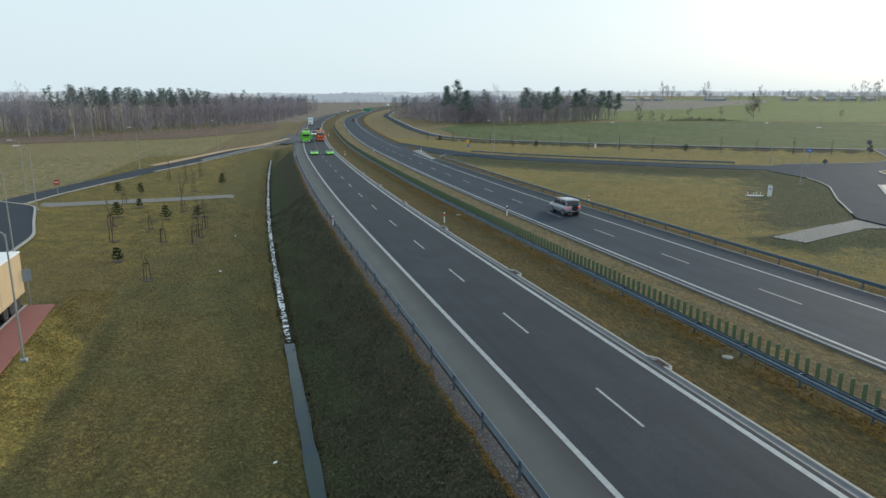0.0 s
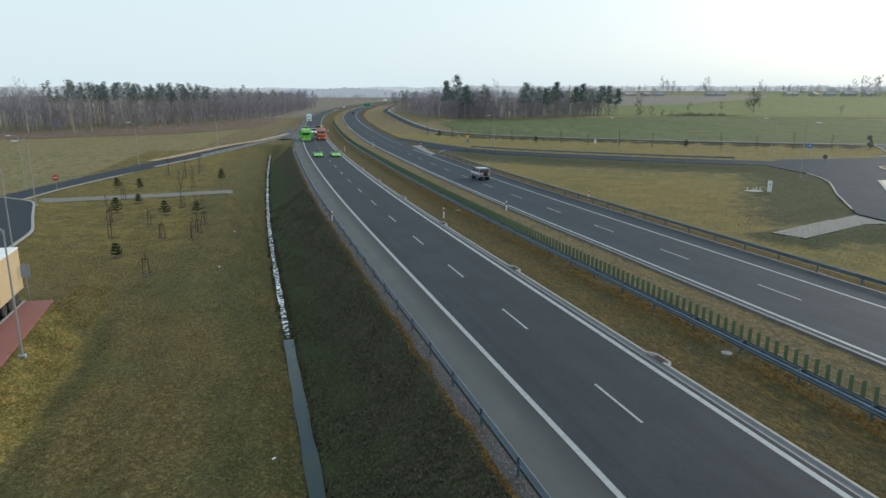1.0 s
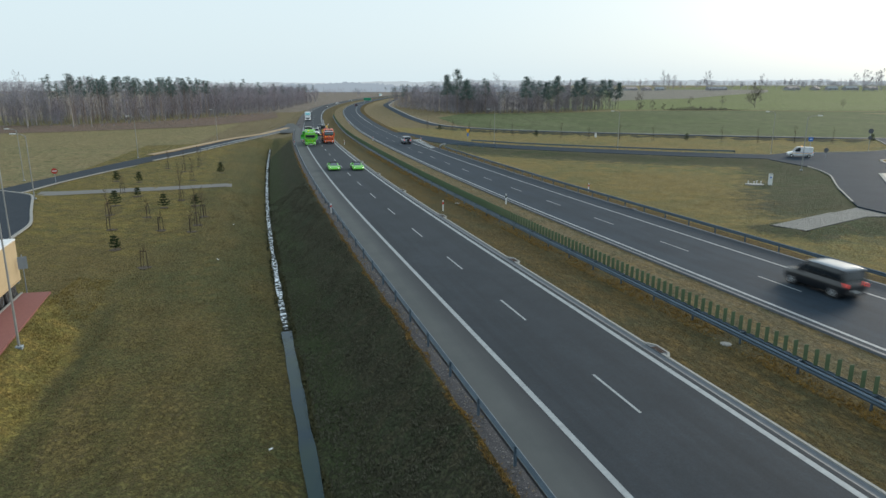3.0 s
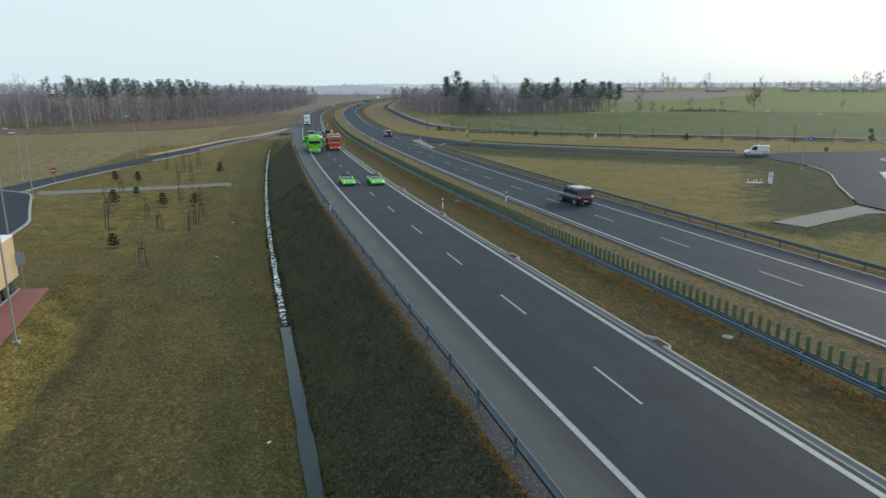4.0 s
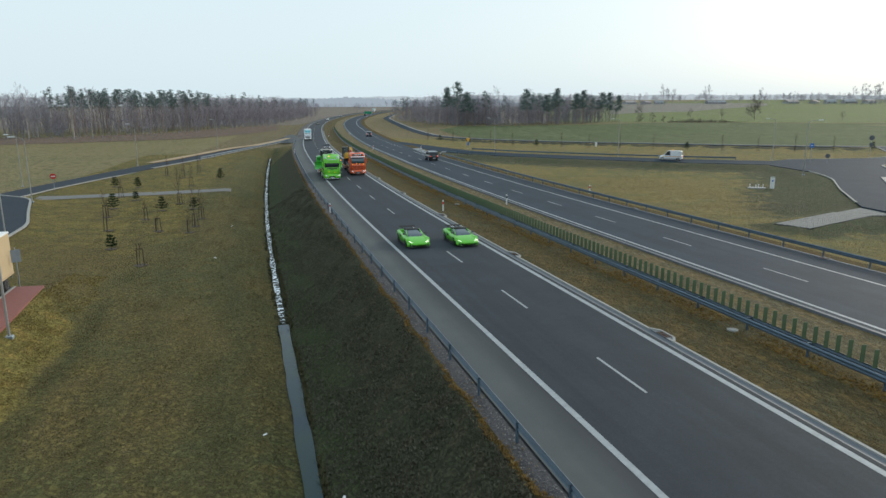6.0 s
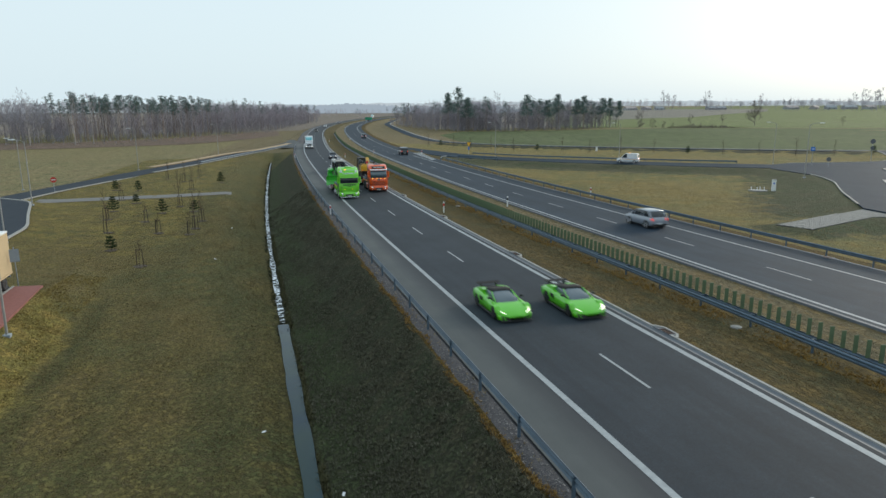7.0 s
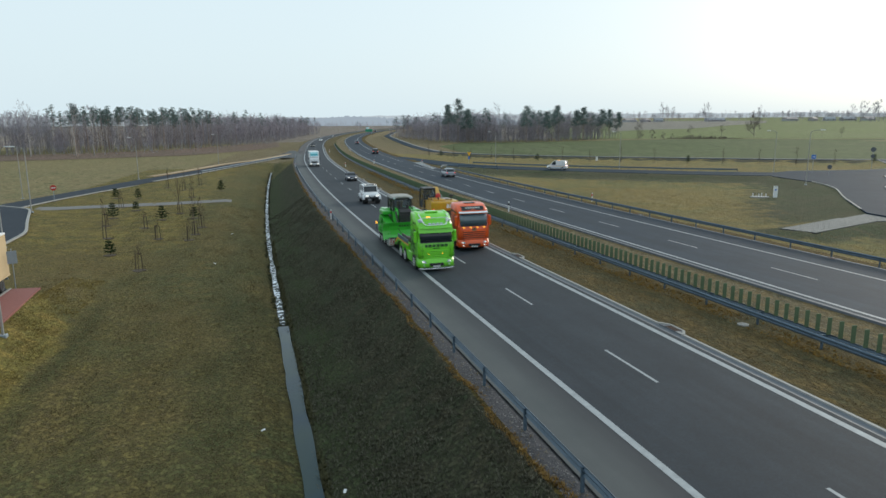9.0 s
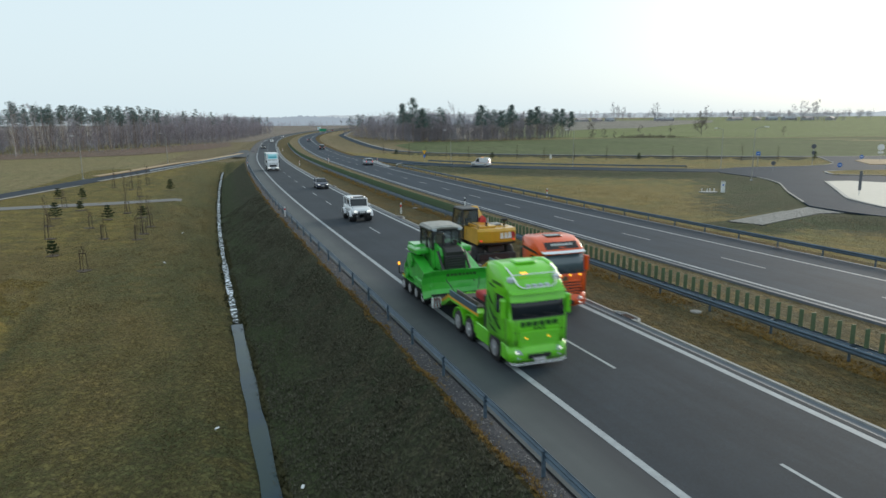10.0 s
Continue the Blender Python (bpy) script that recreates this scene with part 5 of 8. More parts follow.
def lowbed(colour, accent, label, deck_mat):
    """Low-loader trailer with a raised gooseneck; same origin as its tractor's bumper."""
    root = empty("lowbed_trailer")
    bm = bmesh.new()
    side_prism(bm, [(-3.3, 1.22), (-3.3, 1.42), (-6.9, 1.42), (-7.7, 0.98), (-14.6, 0.98), (-14.6, 0.70), (-7.9, 0.62), (-6.8, 1.14)], -1.15, 1.15)
    part("frame", bm, colour, root, "low-loader frame with gooseneck")
    bm = bmesh.new()
    box(bm, -1.28, 1.28, -14.5, -7.75, 0.985, 1.03)
    part("deck", bm, deck_mat, root, "worn timber deck")
    for sx in (-1, 1):
        bm = bmesh.new()
        loft(bm, [[(sx * 1.16, y, z), (sx * 1.16, y, z + 0.10), (sx * 1.20, y, z + 0.10), (sx * 1.20, y, z)] for y, z in ((-3.3, 1.30), (-6.9, 1.30), (-7.75, 0.86), (-14.6, 0.84))])
        part("side_stripe", bm, accent, root, "yellow contour stripe")
        bm = bmesh.new()
        box(bm, sx * 1.20 - 0.04, sx * 1.20 + 0.04, -6.6, -3.4, 1.42, 1.72, 0.02)
        part("side_board", bm, M["rail_blue"], root, "dull grey gooseneck side board")
        bm = bmesh.new()
        box(bm, sx * 1.55 - 0.24, sx * 1.55 + 0.24, -7.62, -7.58, 0.62, 1.12)
        board = part("warning_board", bm, M["white"], root, "red and white striped warning board")
        for k in range(3):
            bm = bmesh.new()
            quad(bm, (sx * 1.55 - 0.24 + 0.16 * k, -7.573, 0.63), (sx * 1.55 - 0.16 + 0.16 * k, -7.573, 0.63), (sx * 1.55 - 0.08 + 0.10 * k, -7.573, 1.11), (sx * 1.55 - 0.16 + 0.10 * k, -7.573, 1.11))
            bmesh.ops.solidify(bm, geom=list(bm.faces), thickness=0.004)
            part("stripe", bm, M["red"], board)
        bm = bmesh.new()
        tube(bm, (sx * 1.45, -14.4, 0.95), (sx * 1.45, -14.4, 1.45), 0.03)
        tube(bm, (sx * 1.1, -14.4, 0.92), (sx * 1.45, -14.4, 0.95), 0.03)
        pole = part("beacon_pole", bm, M["trim"], root)
        bm = bmesh.new()
        tube(bm, (sx * 1.45, -14.4, 1.45), (sx * 1.45, -14.4, 1.60), 0.07, 0.06)
        part("beacon", bm, M["amber"], pole, "lit amber beacon")
        bm = bmesh.new()
        box(bm, sx * 0.95 - 0.2, sx * 0.95 + 0.2, -14.66, -14.60, 0.72, 0.86, 0.02)
        part("tail_light", bm, M["tail"], root, "red tail light")
        for y in (-10.6, -11.75, -12.9, -14.05):
            wheel(root, sx * 1.02, y, 0.37, 0.50, M["alloy"], 8)
            bm = bmesh.new()
            box(bm, sx * 1.0 - 0.28, sx * 1.0 + 0.28, y - 0.42, y + 0.42, 0.78, 0.82, 0.02)
            part("mudguard", bm, colour, root)
    for sx in (-1, 1):
        bm = bmesh.new()
        pipe(bm, [(sx * 0.55, -7.4, 1.2), (sx * 0.9, -8.0, 1.9)], 0.022, 5)
        part("chain", bm, M["chassis"], root, "dark lashing chain")
        for k in range(6):
            bm = bmesh.new()
            box(bm, sx * 1.20 - 0.03, sx * 1.20 + 0.05, -8.1 - 0.42 * k, -8.02 - 0.42 * k, 0.70, 0.96)
            part("lashing_point", bm, M["chassis"], root)
    bm = bmesh.new()
    box(bm, -0.95, 0.95, -6.4, -4.0, 1.425, 1.50, 0.02)
    box(bm, -0.95, -0.88, -6.4, -4.0, 1.50, 1.75)
    box(bm, 0.88, 0.95, -6.4, -4.0, 1.50, 1.75)
    part("tool_tray", bm, M["deck"], root, "worn tool tray on the gooseneck")
    return tagged(root, label, "trailer", "convoy trailers")


def bulldozer():
    """Crawler dozer, blade at y = 0 looking ahead, standing on z = 0."""
    root = empty("bulldozer")
    G = M["dozer_green"]
    bm = bmesh.new()
    arc = [(0.04, 0.02), (-0.16, 0.32), (-0.22, 0.66), (-0.15, 1.00), (0.08, 1.30)]
    rings = []
    for x, k in ((-2.15, 0.34), (-1.62, 0.03), (-1.5, 0.0), (0, 0), (1.5, 0.0), (1.62, 0.03), (2.15, 0.34)):
        rings.append([(x, y + k, z) for y, z in arc] + [(x, y + k - 0.10, z) for y, z in arc[::-1]])
    loft(bm, rings)
    blade = part("blade", bm, G, root, "broad curved green blade")
    bars(blade, "lettering", -0.10, 1.02, (0.15, 0.1, 0.15, 0.12, 0.15, 0.15, 0.12, 0.15), 0.16, M["lettering"], 0.07)
    bm = bmesh.new()
    box(bm, -2.12, 2.12, -0.02, 0.05, 0.0, 0.12)
    part("cutting_edge", bm, M["chassis"], blade, "dark steel cutting edge")
    # high-drive tracks: triangular loops
    for sx in (-1, 1):
        loop = [(-1.0, 0.05), (-0.72, 0.22), (-0.70, 0.55), (-0.95, 0.75), (-3.55, 1.52), (-3.95, 1.50), (-4.15, 1.20), (-4.75, 0.60), (-4.75, 0.25), (-4.5, 0.05)]
        x0, x1 = sx * 0.98, sx * 1.58
        bm = bmesh.new()
        pts = []
        for a, b in zip(loop, loop[1:] + loop[:1]):
            d = math.dist(a, b)
            k = max(1, round(d / 0.20))
            pts += [((a[0] + (b[0] - a[0]) * i / k), (a[1] + (b[1] - a[1]) * i / k)) for i in range(k)]
        for a, b in zip(pts, pts[1:] + pts[:1]):
            dy, dz = b[0] - a[0], b[1] - a[1]
            l = math.hypot(dy, dz)
            ny, nz = -dz / l * 0.06, dy / l * 0.06
            q = [(a[0] + dy * 0.04, a[1] + dz * 0.04), (b[0] - dy * 0.04, b[1] - dz * 0.04), (b[0] - dy * 0.04 - ny, b[1] - dz * 0.04 - nz), (a[0] + dy * 0.04 - ny, a[1] + dz * 0.04 - nz)]
            loft(bm, [[(x0, y, z) for y, z in q], [(x1, y, z) for y, z in q]])
        part("track", bm, G, root, "green steel crawler track")
        bm = bmesh.new()
        side_prism(bm, [(-1.1, 0.2), (-1.0, 0.6), (-3.6, 1.25), (-4.5, 0.6), (-4.5, 0.2)], sx * 1.08, sx * 1.45)
        part("track_frame", bm, G, root)
        bm = bmesh.new()
        lathe_x(bm, [(sx * 1.5, 0.40), (sx * 1.60, 0.38), (sx * 1.62, 0.1)], 16)
        o = part("drive_sprocket", bm, G, root)
        o.location = (0, -3.78, 1.15)
        for yy in (-1.02, -4.45):
            bm = bmesh.new()
            lathe_x(bm, [(sx * 1.46, 0.26), (sx * 1.56, 0.24), (sx * 1.58, 0.08)], 14)
            o = part("idler_wheel", bm, G, root)
            o.location = (0, yy, 0.36)
        bm = bmesh.new()      # push arm
        loft(bm, [[(sx * 1.62, y, z), (sx * 1.78, y, z), (sx * 1.78, y, z + 0.2), (sx * 1.62, y, z + 0.2)] for y, z in ((-0.1, 0.3), (-2.4, 0.35))])
        tube(bm, (sx * 1.7, -1.3, 0.5), (sx * 1.4, -0.2, 1.1), 0.06)
        part("push_arm", bm, G, root)
        bm = bmesh.new()      # lift cylinder
        tube(bm, (sx * 0.72, -1.55, 1.95), (sx * 0.72, -0.55, 0.95), 0.075)
        tube(bm, (sx * 0.72, -0.55, 0.95), (sx * 0.72, -0.2, 0.6), 0.045)
        part("lift_cylinder", bm, M["trim"], root, "black hydraulic cylinder")
        bm = bmesh.new()      # rear fender and tank
        box(bm, sx * 1.2 - 0.38, sx * 1.2 + 0.38, -4.2, -2.6, 1.62, 1.95, 0.10, 2)
        part("fender", bm, G, root)
    bm = bmesh.new()
    side_prism(bm, [(-1.0, 0.9), (-0.95, 1.98), (-1.2, 2.16), (-2.3, 2.22), (-2.3, 0.7)], -0.50, 0.50, 0.06)
    part("engine_hood", bm, M["trim"], root, "black engine hood and radiator guard")
    for sx in (-1, 1):
        bm = bmesh.new()
        side_prism(bm, [(-1.35, 1.0), (-1.30, 1.75), (-1.55, 2.10), (-2.5, 2.26), (-2.5, 1.0)], sx * 0.51, sx * 0.66)
        part("hood_panel", bm, G, root, "green hood side panel")
        bm = bmesh.new()
        pipe(bm, [(sx * 0.86, -2.35, 1.95), (sx * 0.88, -2.40, 2.55), (sx * 0.86, -2.95, 2.60), (sx * 0.86, -2.95, 1.95)], 0.022, 5)
        part("grab_rail", bm, M["trim"], root, "black grab rail")
        bm = bmesh.new()
        box(bm, sx * 0.70 - 0.10, sx * 0.70 + 0.10, -2.16, -2.08, 2.90, 3.02, 0.02)
        part("work_lamp", bm, M["lamp_dim"], root, "clear work lamp")
        bm = bmesh.new()      # fuel tank shoulder beside the cab
        side_prism(bm, [(-3.25, 1.60), (-3.25, 1.86), (-3.5, 2.04), (-4.6, 2.02), (-4.75, 1.85), (-4.75, 1.60)], sx * 0.74, sx * 1.36, 0.04)
        part("tank", bm, G, root, "green tank beside the cab")
    bm = bmesh.new()
    box(bm, -0.26, 0.26, -3.45, -3.0, 1.86, 2.02, 0.06)
    box(bm, -0.25, 0.25, -3.55, -3.40, 2.0, 2.62, 0.07)
    part("seat", bm, M["tan_cover"], root, "tan operator seat behind the glass")
    bm = bmesh.new()
    box(bm, -0.56, 0.56, -0.97, -0.90, 0.95, 1.80, 0.02)
    for k in range(6):
        box(bm, -0.54, 0.54, -0.90, -0.86, 1.0 + 0.13 * k, 1.05 + 0.13 * k)
    part("radiator_grille", bm, M["chassis"], root, "black radiator grille")
    bm = bmesh.new()
    side_prism(bm, [(-2.2, 0.7), (-2.2, 1.9), (-4.3, 2.05), (-4.75, 1.75), (-4.75, 0.8)], -0.8, 0.8, 0.05)
    part("hull", bm, G, root)
    bm = bmesh.new()
    loft(bm, [[(x, y, z) for x, y in ((-0.72, y0), (0.72, y0), (0.82, y1), (-0.82, y1))] for y0, y1, z in ((-2.25, -3.95, 1.85), (-2.40, -3.85, 2.88))])
    part("cab", bm, M["cab_glass"], root, "clear glazed operator cab")
    for x, y in ((-0.74, -2.28), (0.74, -2.28), (-0.84, -3.95), (0.84, -3.95), (-0.80, -3.1), (0.80, -3.1)):
        bm = bmesh.new()
        box(bm, x - 0.05, x + 0.05, y - 0.05, y + 0.05, 1.85, 2.90, 0.01)
        part("cab_post", bm, M["trim"], root, "black cab post")
    bm = bmesh.new()
    box(bm, -0.92, 0.92, -4.10, -2.15, 2.88, 3.02, 0.05)
    part("cab_roof", bm, M["trim"], root, "black cab roof frame")
    bm = bmesh.new()
    loft(bm, [[(x, y - 0.08 * abs(x), z) for x, z in ((-0.90, 3.00), (-0.80, h), (-0.3, h + 0.05), (0.3, h + 0.05), (0.80, h), (0.90, 3.00))] for y, h in ((-2.10, 3.04), (-2.3, 3.12), (-3.9, 3.14), (-4.08, 3.05))])
    part("roof_cover", bm, M["roof_dust"], root, "pale dusty roof cover")
    bm = bmesh.new()
    tube(bm, (0.35, -1.75, 1.9), (0.35, -1.75, 2.75), 0.085)
    part("exhaust_stack", bm, M["trim"], root, "black exhaust stack")
    bm = bmesh.new()
    tube(bm, (-0.35, -1.9, 1.9), (-0.35, -1.9, 2.45), 0.13)
    part("air_cleaner", bm, M["trim"], root, "black air cleaner")
    bm = bmesh.new()
    box(bm, -0.6, 0.6, -5.2, -4.75, 0.7, 1.5, 0.06)
    part("ripper_block", bm, G, root)
    return tagged(root, "bright green crawler bulldozer chained on the low-loader", "bulldozer")


def excavator():
    """Wheeled excavator carried tail first: counterweight at y = 0, boom behind; stands on z = 0."""
    root = empty("excavator")
    Yl = M["machine_yellow"]
    bm = bmesh.new()
    loft(bm, [[(x, y - 0.32 * (x / 1.3) ** 2, z) for y, z in ((-0.10, 1.15), (0.0, 1.35), (-0.02, 1.95), (-0.12, 2.10), (-1.3, 2.10), (-1.3, 1.15))] for x in (-1.28, -1.0, -0.5, 0, 0.5, 1.0, 1.28)])
    part("counterweight", bm, Yl, root, "rounded yellow counterweight")
    for x, wd in ((-0.92, 0.30), (-0.60, 0.26), (-0.30, 0.24)):      # pale badge shapes
        bm = bmesh.new()
        loft(bm, [[(px, d - 0.32 * (px / 1.3) ** 2, z) for px, z in ((x, 1.50), (x + wd, 1.50), (x + wd * 0.8, 1.86), (x + wd * 0.2, 1.86))] for d in (-0.02, 0.022)])
        part("badge_shape", bm, M["white"], root, "pale badge shape")
    bm = bmesh.new()
    loft(bm, [[(-1.0 + 0.22 * math.cos(q) , d - 0.32 * ((-1.0 + 0.22 * math.cos(q)) / 1.3) ** 2, 1.66 + 0.22 * math.sin(q)) for q in [k * math.pi / 6 for k in range(12)]] for d in (-0.02, 0.014)])
    part("badge_disc", bm, M["seat_red"], root, "dark red badge disc")
    bm = bmesh.new()
    loft(bm, [[(x, y - 0.32 * (x / 1.3) ** 2, z) for y, z in ((0.006, 1.18), (0.006, 1.26), (-0.08, 1.26), (-0.08, 1.10))] for x in (-1.2, -0.6, 0, 0.6, 1.2)])
    part("lower_lip", bm, M["trim"], root, "dark lower lip")
    for sx in (-1, 1):
        bm = bmesh.new()
        box(bm, sx * 1.08 - 0.07, sx * 1.08 + 0.07, -0.34, -0.18, 1.34, 1.44, 0.02)
        part("tail_light", bm, M["tail"], root, "red tail light")
        bm = bmesh.new()
        pipe(bm, [(sx * 1.18, -0.5, 2.08), (sx * 1.18, -0.5, 2.34), (sx * 1.18, -2.2, 2.34), (sx * 1.18, -2.2, 2.08)], 0.024, 5)
        part("handrail", bm, M["trim"], root, "black handrail")
        for k in range(3):
            bm = bmesh.new()
            box(bm, sx * 1.262 - 0.006, sx * 1.262 + 0.006, -1.50 - 0.7 * k, -1.485 - 0.7 * k, 1.2, 2.0)
            part("door_seam", bm, M["trim"], root)
    bm = bmesh.new()
    side_prism(bm, [(-1.2, 1.15), (-1.2, 2.06), (-3.3, 2.0), (-3.6, 1.7), (-3.6, 1.15)], -1.26, 1.26, 0.03)
    part("upper_body", bm, Yl, root, "yellow upper body with service doors")
    bm = bmesh.new()
    box(bm, -0.2, 1.0, -2.6, -0.7, 2.06, 2.22, 0.06)
    box(bm, -1.1, -0.3, -2.3, -0.9, 2.06, 2.14, 0.03)
    part("engine_cover", bm, Yl, root)
    bm = bmesh.new()
    tube(bm, (0.5, -0.8, 2.1), (0.5, -0.8, 2.45), 0.07)
    tube(bm, (-0.75, -0.9, 2.1), (-0.75, -0.9, 2.5), 0.06)
    box(bm, -0.95, -0.55, -0.95, -0.75, 2.45, 2.62, 0.04)
    part("exhaust_stack", bm, M["trim"], root, "black exhaust and camera post")
    bm = bmesh.new()
    loft(bm, [[(0.02 + k * x, -2.55 + k * y, z) for x, y in ((-0.26, -0.2), (0.26, -0.2), (0.26, 0.2), (-0.26, 0.2))] for z, k in ((2.2, 1.0), (2.45, 0.75), (2.62, 0.25))])
    part("red_box", bm, M["red"], root, "red folded cover")
    bm = bmesh.new()
    box(bm, -0.75, -0.05, -1.9, -1.2, 2.13, 2.26, 0.06)
    tube(bm, (-0.15, -2.1, 2.1), (-0.15, -2.1, 2.5), 0.10, 0.07, 10)
    part("dusty_cover", bm, M["roof_dust"], root, "pale dusty service cover")
    bm = bmesh.new()
    loft(bm, [[(x, y, z) for x, y in ((0.28, y0), (1.27, y0), (1.27, y1), (0.28, y1))] for y0, y1, z in ((-2.65, -4.35, 1.2), (-2.60, -4.55, 2.1), (-2.75, -4.25, 2.98))])
    part("cab", bm, M["cab_glass"], root, "clear glazed operator cab")
    bm = bmesh.new()
    box(bm, 0.52, 1.04, -3.6, -3.1, 1.5, 1.75, 0.06)
    box(bm, 0.54, 1.02, -3.2, -3.05, 1.7, 2.45, 0.07)
    part("seat", bm, M["trim"], root, "dark operator seat behind the glass")
    for x in (1.29, 0.27):
        for y0, y1 in ((-2.62, -2.75), (-4.5, -4.25)):
            bm = bmesh.new()
            pipe(bm, [(x, y0, 1.2), (x, y0, 2.1), (x, y1, 3.0)], 0.055)
            part("cab_post", bm, M["trim"], root)
    bm = bmesh.new()
    box(bm, 0.22, 1.32, -4.4, -2.6, 2.96, 3.10, 0.06)
    part("cab_roof", bm, M["trim"], root, "black cab roof")
    bm = bmesh.new()
    side_prism(bm, [(-3.0, 1.4), (-3.3, 2.2), (-4.6, 3.02), (-5.2, 2.95), (-6.3, 1.9), (-6.0, 1.6), (-5.0, 2.45), (-4.5, 2.45), (-3.8, 1.4)], -0.5, -0.02)
    part("boom", bm, Yl, root, "yellow boom folded behind")
    bm = bmesh.new()
    side_prism(bm, [(-6.2, 2.0), (-6.4, 1.8), (-5.8, 0.3), (-5.5, 0.3), (-5.9, 1.6)], -0.46, -0.14)
    tube(bm, (-0.32, -4.2, 2.2), (-0.32, -5.9, 2.1), 0.06)
    part("stick", bm, M["trim"], root, "dark dipper arm and ram")
    bm = bmesh.new()
    box(bm, -0.55, 0.55, -4.4, -0.4, 0.62, 1.0, 0.05)
    tube(bm, (0, -1.9, 0.95), (0, -1.9, 1.2), 0.65, 0.65, 20)
    box(bm, -1.25, 1.25, -0.45, -0.15, 0.15, 0.60, 0.04)
    part("undercarriage", bm, M["chassis"], root, "dark undercarriage with stabiliser")
    for sx in (-1, 1):
        for y in (-1.0, -3.6):
            bm = bmesh.new()
            lathe_x(bm, [(-0.26, 0.3), (-0.26, 0.48), (-0.15, 0.52), (0.15, 0.52), (0.26, 0.48), (0.26, 0.3)], 20)
            o = part("wheel", bm, M["black"], root, "black twin tyre", True)
            o.location = (sx * 0.98, y, 0.52)
            bm = bmesh.new()
            lathe_x(bm, [(sx * 0.15, 0.30), (sx * 0.27, 0.29), (sx * 0.20, 0.1), (sx * 0.24, 0.05)], 16)
            part("rim", bm, M["chassis"], o)
    return tagged(root, "yellow wheeled excavator carried tail first on the low-loader", "excavator")


M["teal_pale"] = paint("pale_teal_livery", (0.26, 0.58, 0.64))


def box_truck():
    root = empty("box_truck")
    bm = bmesh.new()
    prof = [(-0.03, 0.4), (0.0, 0.8), (-0.02, 1.75), (-0.30, 2.55), (-0.50, 2.62), (-1.9, 2.62), (-1.9, 0.75), (-1.2, 0.5)]
    loft(bm, [[(x, y - k, z) for y, z in prof] for x, k in ((-1.18, 0.10), (-1.1, 0.0), (1.1, 0.0), (1.18, 0.10))])
    part("cab", bm, M["car_white"], root, "white lorry cab")
    bm = bmesh.new()
    loft(bm, [[(-1.05, -0.01, 1.62), (1.05, -0.01, 1.62), (1.05, -0.08, 1.60), (-1.05, -0.08, 1.60)], [(-0.98, -0.26, 2.45), (0.98, -0.26, 2.45), (0.98, -0.34, 2.45), (-0.98, -0.34, 2.45)]])
    part("windscreen", bm, M["glass"], root, "dark windscreen")
    bm = bmesh.new()
    loft(bm, [[(-0.95, -0.55, 2.62), (0.95, -0.55, 2.62), (1.0, -1.85, 2.62), (-1.0, -1.85, 2.62)], [(-0.85, -1.2, 3.5), (0.85, -1.2, 3.5), (0.98, -1.85, 3.62), (-0.98, -1.85, 3.62)]])
    part("wind_deflector", bm, M["teal_pale"], root, "pale teal roof deflector")
    bm = bmesh.new()
    box(bm, -0.8, 0.8, -1.0, -0.66, 2.85, 3.1, 0.03)
    part("deflector_livery", bm, M["teal"], root, "teal livery patch")
    bm = bmesh.new()
    box(bm, -1.25, 1.25, -9.3, -2.0, 1.05, 3.75, 0.03)
    part("cargo_box", bm, M["car_white"], root, "white cargo box")
    for sx in (-1, 1):
        bm = bmesh.new()
        box(bm, sx * 1.255 - 0.004, sx * 1.255 + 0.004, -9.0, -2.2, 3.1, 3.6)
        part("box_livery", bm, M["teal"], root, "teal livery band")
        bm = bmesh.new()
        box(bm, sx * 0.85 - 0.2, sx * 0.85 + 0.2, -0.06, 0.03, 0.62, 0.82, 0.03)
        part("headlight", bm, M["lamp"], root, "lit headlight")
        bm = bmesh.new()
        box(bm, sx * 1.36 - 0.1, sx * 1.36 + 0.1, -0.4, -0.25, 1.75, 2.35, 0.03)
        part("side_mirror", bm, M["trim"], root, "black side mirror")
        for y in (-1.25, -6.9):
            wheel(root, sx * 1.03, y, 0.46, 0.32, M["alloy"], 6)
    bm = bmesh.new()
    box(bm, -0.75, 0.75, -0.03, 0.03, 0.95, 1.35, 0.02)
    box(bm, -1.1, 1.1, -0.05, 0.05, 0.36, 0.56, 0.03)
    part("grille", bm, M["trim"], root, "dark grille and bumper")
    bm = bmesh.new()
    box(bm, -0.5, 0.5, -9.0, -1.0, 0.6, 1.05)
    part("chassis", bm, M["chassis"], root)
    bm = bmesh.new()
    box(bm, -0.26, 0.26, 0.05, 0.06, 0.40, 0.51)
    part("number_plate", bm, M["plate"], root, "blank white number plate")
    return tagged(root, "white box lorry with teal livery on the carriageway", "truck")


# ---- the traffic ----
GREEN_TRACTOR = tractor(M["truck_green"], "green", "bright green sleeper-cab tractor leading a low-loader")
GREEN_LOWBED = lowbed(M["truck_green"], M["yellow"], "green low-loader trailer carrying a bulldozer", M["deck"])
DOZER = bulldozer()
ORANGE_TRACTOR = tractor(M["orange"], "orange", "orange sleeper-cab tractor with lit amber lamps")
ORANGE_LOWBED = lowbed(M["orange"], M["yellow"], "orange low-loader trailer carrying an excavator", M["deck"])
DIGGER = excavator()
CRATE = empty("covered_pump")
part("housing", (lambda b: (box(b, -0.42, 0.42, -0.5, 0.5, 0, 0.42, 0.10, 2), b)[1])(bmesh.new()), M["seat_red"], CRATE, "dusty red cover")
